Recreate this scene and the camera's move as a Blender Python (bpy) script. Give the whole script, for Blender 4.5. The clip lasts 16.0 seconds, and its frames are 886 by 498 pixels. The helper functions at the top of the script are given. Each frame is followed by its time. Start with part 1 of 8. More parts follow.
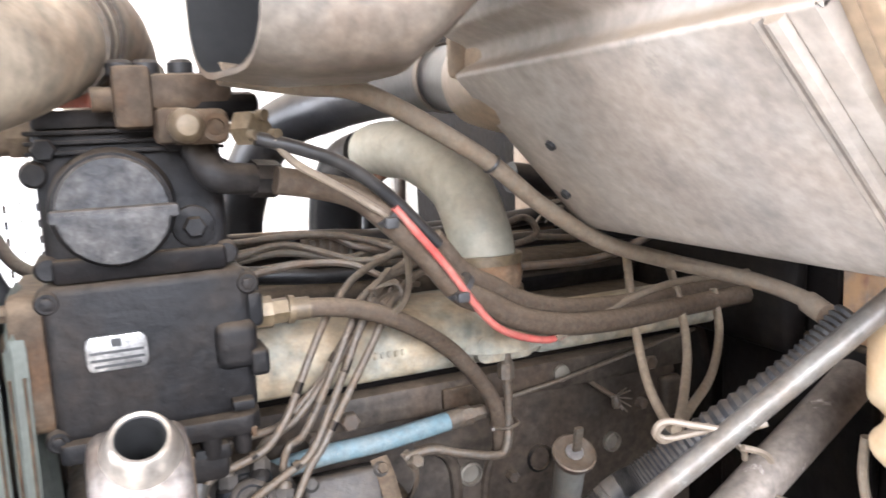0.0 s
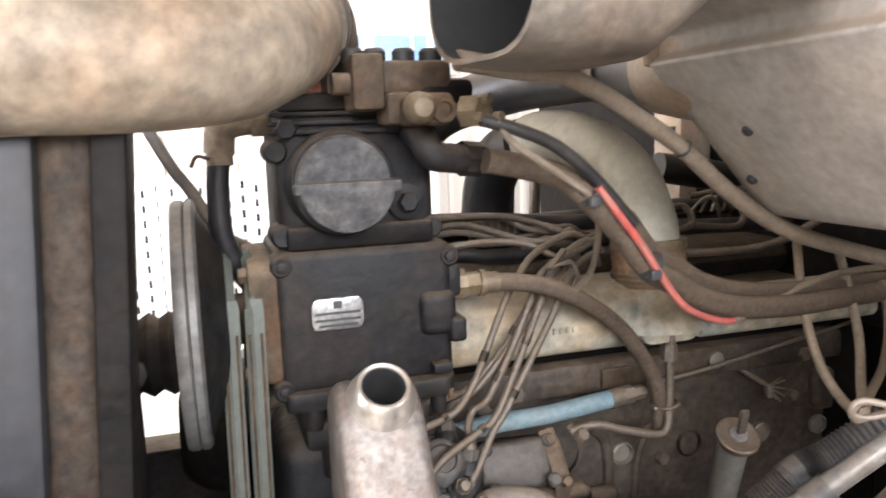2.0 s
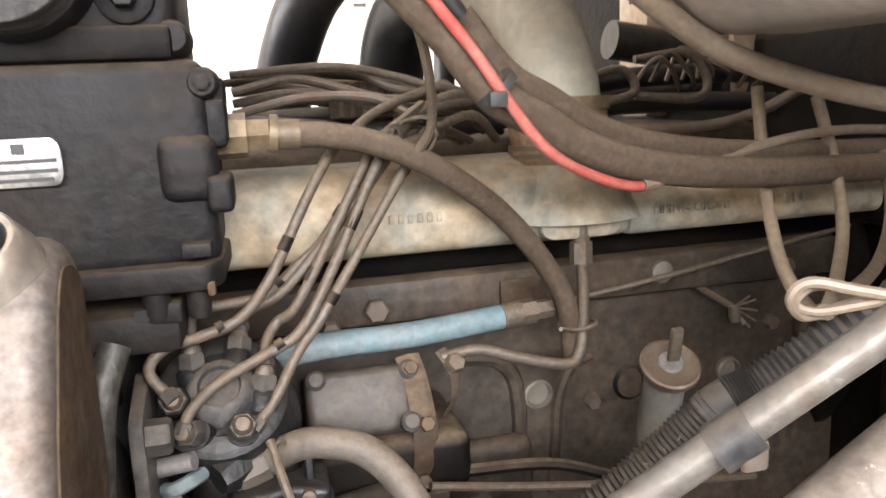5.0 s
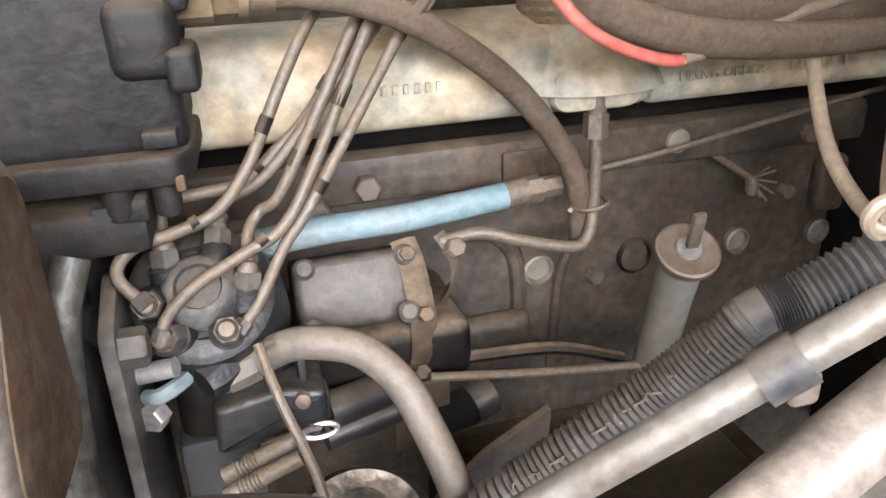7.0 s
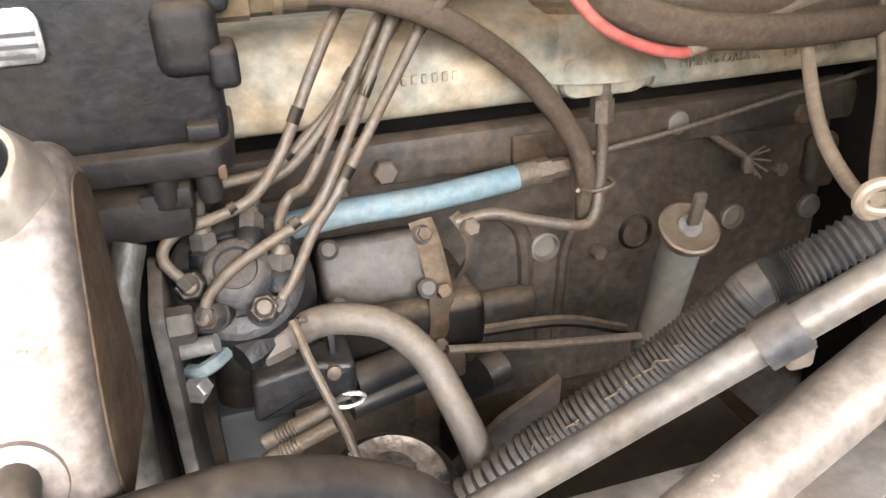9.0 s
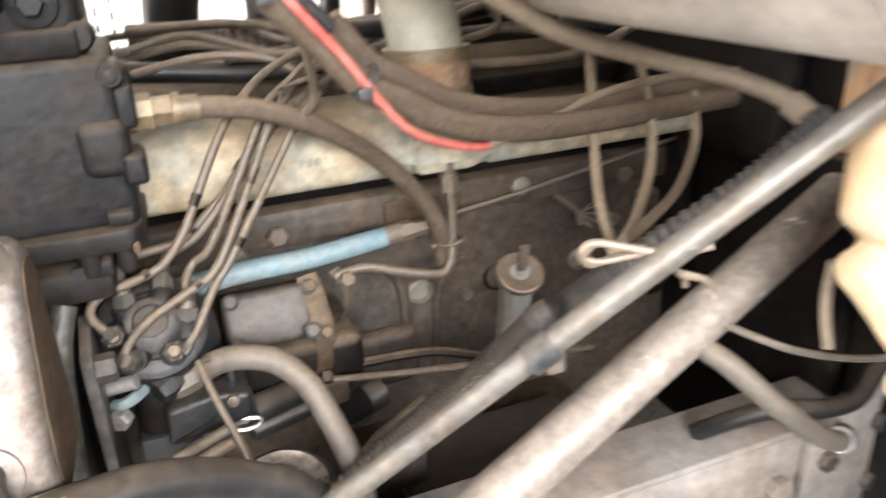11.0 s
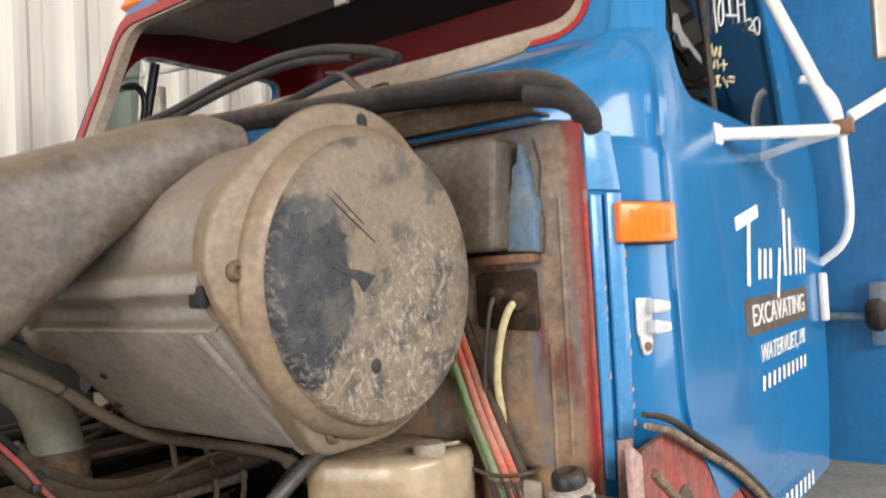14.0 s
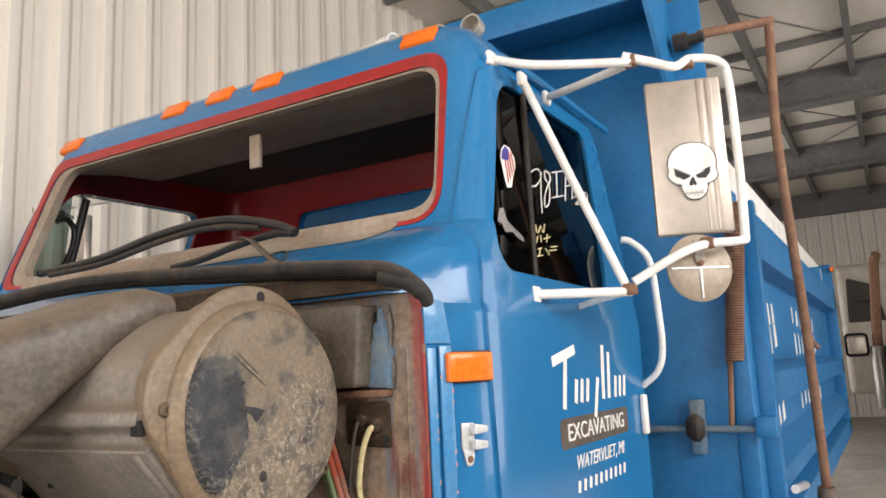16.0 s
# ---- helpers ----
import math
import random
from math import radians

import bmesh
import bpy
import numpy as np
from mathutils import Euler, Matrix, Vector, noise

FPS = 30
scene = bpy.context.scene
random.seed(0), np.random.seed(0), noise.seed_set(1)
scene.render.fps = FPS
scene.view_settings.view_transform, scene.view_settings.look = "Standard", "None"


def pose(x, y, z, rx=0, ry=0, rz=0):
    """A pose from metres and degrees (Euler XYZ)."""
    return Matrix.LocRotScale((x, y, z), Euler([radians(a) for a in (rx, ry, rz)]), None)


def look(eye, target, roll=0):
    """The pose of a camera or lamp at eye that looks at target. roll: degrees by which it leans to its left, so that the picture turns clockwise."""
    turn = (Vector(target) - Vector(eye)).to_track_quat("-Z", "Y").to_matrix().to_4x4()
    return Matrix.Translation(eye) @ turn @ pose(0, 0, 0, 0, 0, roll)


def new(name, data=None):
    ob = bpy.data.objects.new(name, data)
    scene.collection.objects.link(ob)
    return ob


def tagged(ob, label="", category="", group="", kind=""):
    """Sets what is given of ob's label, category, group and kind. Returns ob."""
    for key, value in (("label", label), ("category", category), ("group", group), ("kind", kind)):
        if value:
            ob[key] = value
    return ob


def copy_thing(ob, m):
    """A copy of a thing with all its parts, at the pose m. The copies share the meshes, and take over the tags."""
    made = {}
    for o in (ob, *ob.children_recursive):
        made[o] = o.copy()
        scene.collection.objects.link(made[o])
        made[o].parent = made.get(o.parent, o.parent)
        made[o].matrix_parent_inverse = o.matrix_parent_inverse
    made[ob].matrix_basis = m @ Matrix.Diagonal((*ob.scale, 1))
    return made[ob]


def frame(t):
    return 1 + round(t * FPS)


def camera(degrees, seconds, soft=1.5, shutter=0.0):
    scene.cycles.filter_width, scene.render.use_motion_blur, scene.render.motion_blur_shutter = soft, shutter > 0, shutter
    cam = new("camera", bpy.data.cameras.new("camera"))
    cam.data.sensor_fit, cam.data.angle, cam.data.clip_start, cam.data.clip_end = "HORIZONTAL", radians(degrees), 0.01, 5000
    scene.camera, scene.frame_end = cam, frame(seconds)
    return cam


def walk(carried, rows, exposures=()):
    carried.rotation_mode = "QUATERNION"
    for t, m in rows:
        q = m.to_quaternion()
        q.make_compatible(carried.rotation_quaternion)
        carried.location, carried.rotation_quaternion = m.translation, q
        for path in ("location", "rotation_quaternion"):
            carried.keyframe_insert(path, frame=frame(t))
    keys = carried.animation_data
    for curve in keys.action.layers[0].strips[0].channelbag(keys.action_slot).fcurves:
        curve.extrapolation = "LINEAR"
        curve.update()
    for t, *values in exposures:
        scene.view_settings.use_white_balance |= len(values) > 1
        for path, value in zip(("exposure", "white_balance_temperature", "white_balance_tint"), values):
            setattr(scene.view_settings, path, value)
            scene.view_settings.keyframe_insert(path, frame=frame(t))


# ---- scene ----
cam = camera(61.2, 16.0, 1.5, 0.6)
PATH = [
    (0, (0.0, 0.0, 1.35), (0.786, 1.813, 1.042), -2.6),
    (0.5, (-0.03, -0.015, 1.365), (0.687, 1.828, 1.064), -2.5),
    (1, (-0.055, -0.02, 1.374), (0.626, 1.835, 1.069), -2.3),
    (1.5, (-0.088, -0.015, 1.372), (0.552, 1.854, 1.06), -2.1),
    (2, (-0.118, -0.008, 1.343), (0.457, 1.882, 1.034), -2.0),
    (2.5, (-0.13, -0.008, 1.321), (0.364, 1.906, 1.014), -1.9),
    (3, (-0.136, 0.003, 1.272), (0.318, 1.927, 0.973), -1.9),
    (3.5, (-0.096, 0.004, 1.238), (0.353, 1.932, 0.949), -2.1),
    (4, (0.05, 0.071, 1.203), (0.498, 1.999, 0.915), -2.1),
    (4.2, (0.11, 0.092, 1.2), (0.567, 2.017, 0.909), -2.2),
    (6.5, (0.14, 0.236, 1.216), (0.602, 2.036, 0.476), -2.3),
    (7, (0.136, 0.237, 1.221), (0.608, 2.001, 0.405), -2.4),
    (7.5, (0.12, 0.241, 1.216), (0.616, 1.988, 0.377), -2.5),
    (8, (0.114, 0.24, 1.215), (0.607, 1.978, 0.356), -2.8),
    (10.3, (0.101, 0.157, 1.281), (0.584, 1.886, 0.4), -2.7),
    (10.5, (0.105, 0.147, 1.282), (0.639, 1.875, 0.429), -2.6),
    (11, (0.127, 0.056, 1.312), (0.786, 1.775, 0.529), -2.9),
    (11.5, (0.099, -0.062, 1.338), (1.067, 1.585, 0.745), -2.8),
    (12, (0.035, -0.165, 1.365), (1.27, 1.358, 0.974), -2.9),
    (12.5, (0.035, -0.238, 1.389), (1.452, 1.151, 1.134), -3.4),
    (13, (0.036, -0.318, 1.415), (1.553, 0.977, 1.262), -3.4),
    (13.5, (-0.056, -0.378, 1.433), (1.503, 0.874, 1.394), -3.2),
    (14, (-0.171, -0.409, 1.449), (1.424, 0.794, 1.515), -3.0),
    (14.5, (-0.24, -0.446, 1.472), (1.402, 0.686, 1.616), -2.8),
    (15, (-0.299, -0.505, 1.491), (1.388, 0.549, 1.701), -2.8),
    (15.5, (-0.366, -0.632, 1.513), (1.337, 0.38, 1.787), -2.7),
    (16, (-0.459, -0.722, 1.501), (1.245, 0.273, 1.824), -2.7),
]
EXPO = [(0.0, 0.8, 5850, 14), (0.5, 0.7, 5950, 14), (1.0, 0.5, 6000, 14), (1.5, 0.35, 6100, 14), (2.5, 0.26, 6300, 15), (3.5, 0.16, 6500, 15), (4.2, 0.3, 6550, 15), (6.5, 1.15, 6150, 14), (8.0, 1.1, 6200, 14), (10.3, 0.98, 6500, 12), (11.0, 0.98, 6350, 12), (11.5, 0.6, 5800, 10), (12.0, -0.27, 5400, 7), (12.5, -0.58, 5350, 6), (13.0, -0.98, 6200, 10), (13.6, -1.08, 6400, 12), (15.0, -1.2, 6600, 13), (16.0, -1.38, 6700, 13)]
walk(cam, [(t, look(eye, target, roll)) for t, eye, target, roll in PATH], EXPO)

# ---- world and light: daylight through the shop's open doors, plus two added fills ----
world = bpy.data.worlds.new("daylight")
world.use_nodes = True
scene.world = world
wn = world.node_tree.nodes
sky = wn.new("ShaderNodeTexSky")
sky.sky_type, sky.sun_disc = "NISHITA", False
sky.sun_elevation, sky.sun_rotation = radians(39), radians(215)
world.node_tree.links.new(sky.outputs[0], wn["Background"].inputs[0])
wn["Background"].inputs[1].default_value = 0.12
sun = new("sun", bpy.data.lights.new("sun", "SUN"))
sun.data.energy, sun.data.angle, sun.data.color = 5.0, radians(0.53), (1.0, 0.95, 0.88)
sun.matrix_world = look((-12, -16, 12), (-3, -4, 0))


def area_lamp(name, eye, target, wide, high, watts):
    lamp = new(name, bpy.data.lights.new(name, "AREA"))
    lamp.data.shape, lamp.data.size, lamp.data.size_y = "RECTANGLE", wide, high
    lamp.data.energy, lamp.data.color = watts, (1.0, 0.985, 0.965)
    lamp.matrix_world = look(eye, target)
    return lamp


area_lamp("front_door_daylight", (-6.85, 0.65, 2.15), (0, 0.65, 1.6), 5.0, 4.0, 1000)
area_lamp("side_door_daylight", (-0.4, -4.85, 3.3), (-0.4, 0, 1.9), 6.6, 1.8, 1000)
# Two fill lamps added to brighten the far end; their openings are unseen.
area_lamp("rear_door_daylight", (6.3, -4.85, 2.2), (6.3, 0, 2.2), 3.6, 3.8, 330)
area_lamp("north_door_daylight", (12.0, 3.3, 2.1), (13.0, 0, 2.5), 4.8, 4.0, 340)


# ---- materials ----
def rgb(c):
    return (c[0], c[1], c[2], 1.0)


DUST = (0.184, 0.137, 0.092)


def mat(name, colour, dirt=None, amount=0.5, scale=6.0, rough=0.6, metal=0.0, bump=0.15, grain=60.0, wear=None, wear_at=0.62, spec=0.5, coat=0.0, dust=0.0, mottle=0.2, rusty=0.0):
    """A surface with a base colour, blotches of dirt, fine grain, relief and, where given, worn patches."""
    dirt = dirt or tuple(v * 0.6 for v in colour)
    colour, dirt = ((r, g, b + (r - b) * 0.03) if r > b and g > 0.55 * r else (r, g, b) for r, g, b in (colour, dirt))
    m = bpy.data.materials.new(name)
    m.use_nodes = True
    nt = m.node_tree
    n, link = nt.nodes, nt.links.new
    b = n["Principled BSDF"]
    b.inputs["Metallic"].default_value = metal
    b.inputs["Specular IOR Level"].default_value = spec
    b.inputs["Coat Weight"].default_value = coat
    co = n.new("ShaderNodeTexCoord")
    big = n.new("ShaderNodeTexNoise")
    big.inputs["Scale"].default_value, big.inputs["Detail"].default_value, big.inputs["Roughness"].default_value = scale, 6, 0.65
    fine = n.new("ShaderNodeTexNoise")
    fine.inputs["Scale"].default_value, fine.inputs["Detail"].default_value = grain, 4
    for t in (big, fine):
        link(co.outputs["Object"], t.inputs["Vector"])
    ramp = n.new("ShaderNodeMapRange")
    ramp.inputs[1].default_value, ramp.inputs[2].default_value = 0.62 - amount * 0.45, 0.92 - amount * 0.45
    link(big.outputs[0], ramp.inputs[0])
    mix = n.new("ShaderNodeMix")
    mix.data_type = "RGBA"
    mix.inputs[6].default_value, mix.inputs[7].default_value = rgb(colour), rgb(dirt)
    link(ramp.outputs[0], mix.inputs[0])
    mid = n.new("ShaderNodeTexNoise")
    mid.inputs["Scale"].default_value, mid.inputs["Detail"].default_value, mid.inputs["Roughness"].default_value = scale * 4.5, 8, 0.7
    link(co.outputs["Object"], mid.inputs["Vector"])
    out = mix.outputs[2]
    for tex, strength in ((fine, mottle * 0.7), (mid, mottle)):
        sharp, vary = n.new("ShaderNodeMapRange"), n.new("ShaderNodeMix")
        sharp.inputs[1].default_value, sharp.inputs[2].default_value = 0.3, 0.7
        vary.data_type, vary.blend_type = "RGBA", "OVERLAY"
        vary.inputs[0].default_value = strength
        link(tex.outputs[0], sharp.inputs[0])
        link(out, vary.inputs[6])
        link(sharp.outputs[0], vary.inputs[7])
        out = vary.outputs[2]
    if rusty:
        stain, how, warm = n.new("ShaderNodeTexNoise"), n.new("ShaderNodeMapRange"), n.new("ShaderNodeMix")
        stain.inputs["Scale"].default_value, stain.inputs["Detail"].default_value, stain.inputs["Roughness"].default_value = scale * 1.7, 7, 0.7
        link(co.outputs["Object"], stain.inputs["Vector"])
        how.inputs[1].default_value, how.inputs[2].default_value, how.inputs[4].default_value = 0.42, 0.62, rusty
        link(stain.outputs[0], how.inputs[0])
        warm.data_type, warm.blend_type = "RGBA", "MULTIPLY"
        warm.inputs[7].default_value = (1.05, 0.68, 0.40, 1.0)
        link(how.outputs[0], warm.inputs[0])
        link(out, warm.inputs[6])
        out = warm.outputs[2]
    if wear:
        spots = n.new("ShaderNodeTexNoise")
        spots.inputs["Scale"].default_value, spots.inputs["Detail"].default_value, spots.inputs["Roughness"].default_value = scale * 2.3, 8, 0.75
        link(co.outputs["Object"], spots.inputs["Vector"])
        cut = n.new("ShaderNodeMapRange")
        cut.inputs[1].default_value, cut.inputs[2].default_value = wear_at, wear_at + 0.06
        link(spots.outputs[0], cut.inputs[0])
        worn = n.new("ShaderNodeMix")
        worn.data_type = "RGBA"
        worn.inputs[7].default_value = rgb(wear)
        link(cut.outputs[0], worn.inputs[0])
        link(out, worn.inputs[6])
        out = worn.outputs[2]
    if dust:
        geo, up = n.new("ShaderNodeNewGeometry"), n.new("ShaderNodeSeparateXYZ")
        link(geo.outputs["Normal"], up.inputs[0])
        lie, some, both = n.new("ShaderNodeMapRange"), n.new("ShaderNodeMapRange"), n.new("ShaderNodeMath")
        lie.inputs[1].default_value, lie.inputs[2].default_value = 0.15, 0.85
        some.inputs[1].default_value, some.inputs[2].default_value, some.inputs[3].default_value, some.inputs[4].default_value = 0.35, 0.65, 0.35 * dust, dust * 0.9
        both.operation = "MULTIPLY"
        link(up.outputs[2], lie.inputs[0])
        link(mid.outputs[0], some.inputs[0])
        link(lie.outputs[0], both.inputs[0])
        link(some.outputs[0], both.inputs[1])
        dusty = n.new("ShaderNodeMix")
        dusty.data_type = "RGBA"
        dusty.inputs[7].default_value = rgb(DUST)
        link(both.outputs[0], dusty.inputs[0])
        link(out, dusty.inputs[6])
        out = dusty.outputs[2]
    link(out, b.inputs["Base Color"])
    rr = n.new("ShaderNodeMapRange")
    rr.inputs[3].default_value, rr.inputs[4].default_value = max(0.05, rough - 0.15), min(1.0, rough + 0.2)
    link(big.outputs[0], rr.inputs[0])
    link(rr.outputs[0], b.inputs["Roughness"])
    if bump:
        add = n.new("ShaderNodeMath")
        add.operation = "ADD"
        link(big.outputs[0], add.inputs[0])
        link(fine.outputs[0], add.inputs[1])
        bp = n.new("ShaderNodeBump")
        bp.inputs["Strength"].default_value, bp.inputs["Distance"].default_value = bump, 0.004
        link(add.outputs[0], bp.inputs["Height"])
        link(bp.outputs[0], b.inputs["Normal"])
    return m


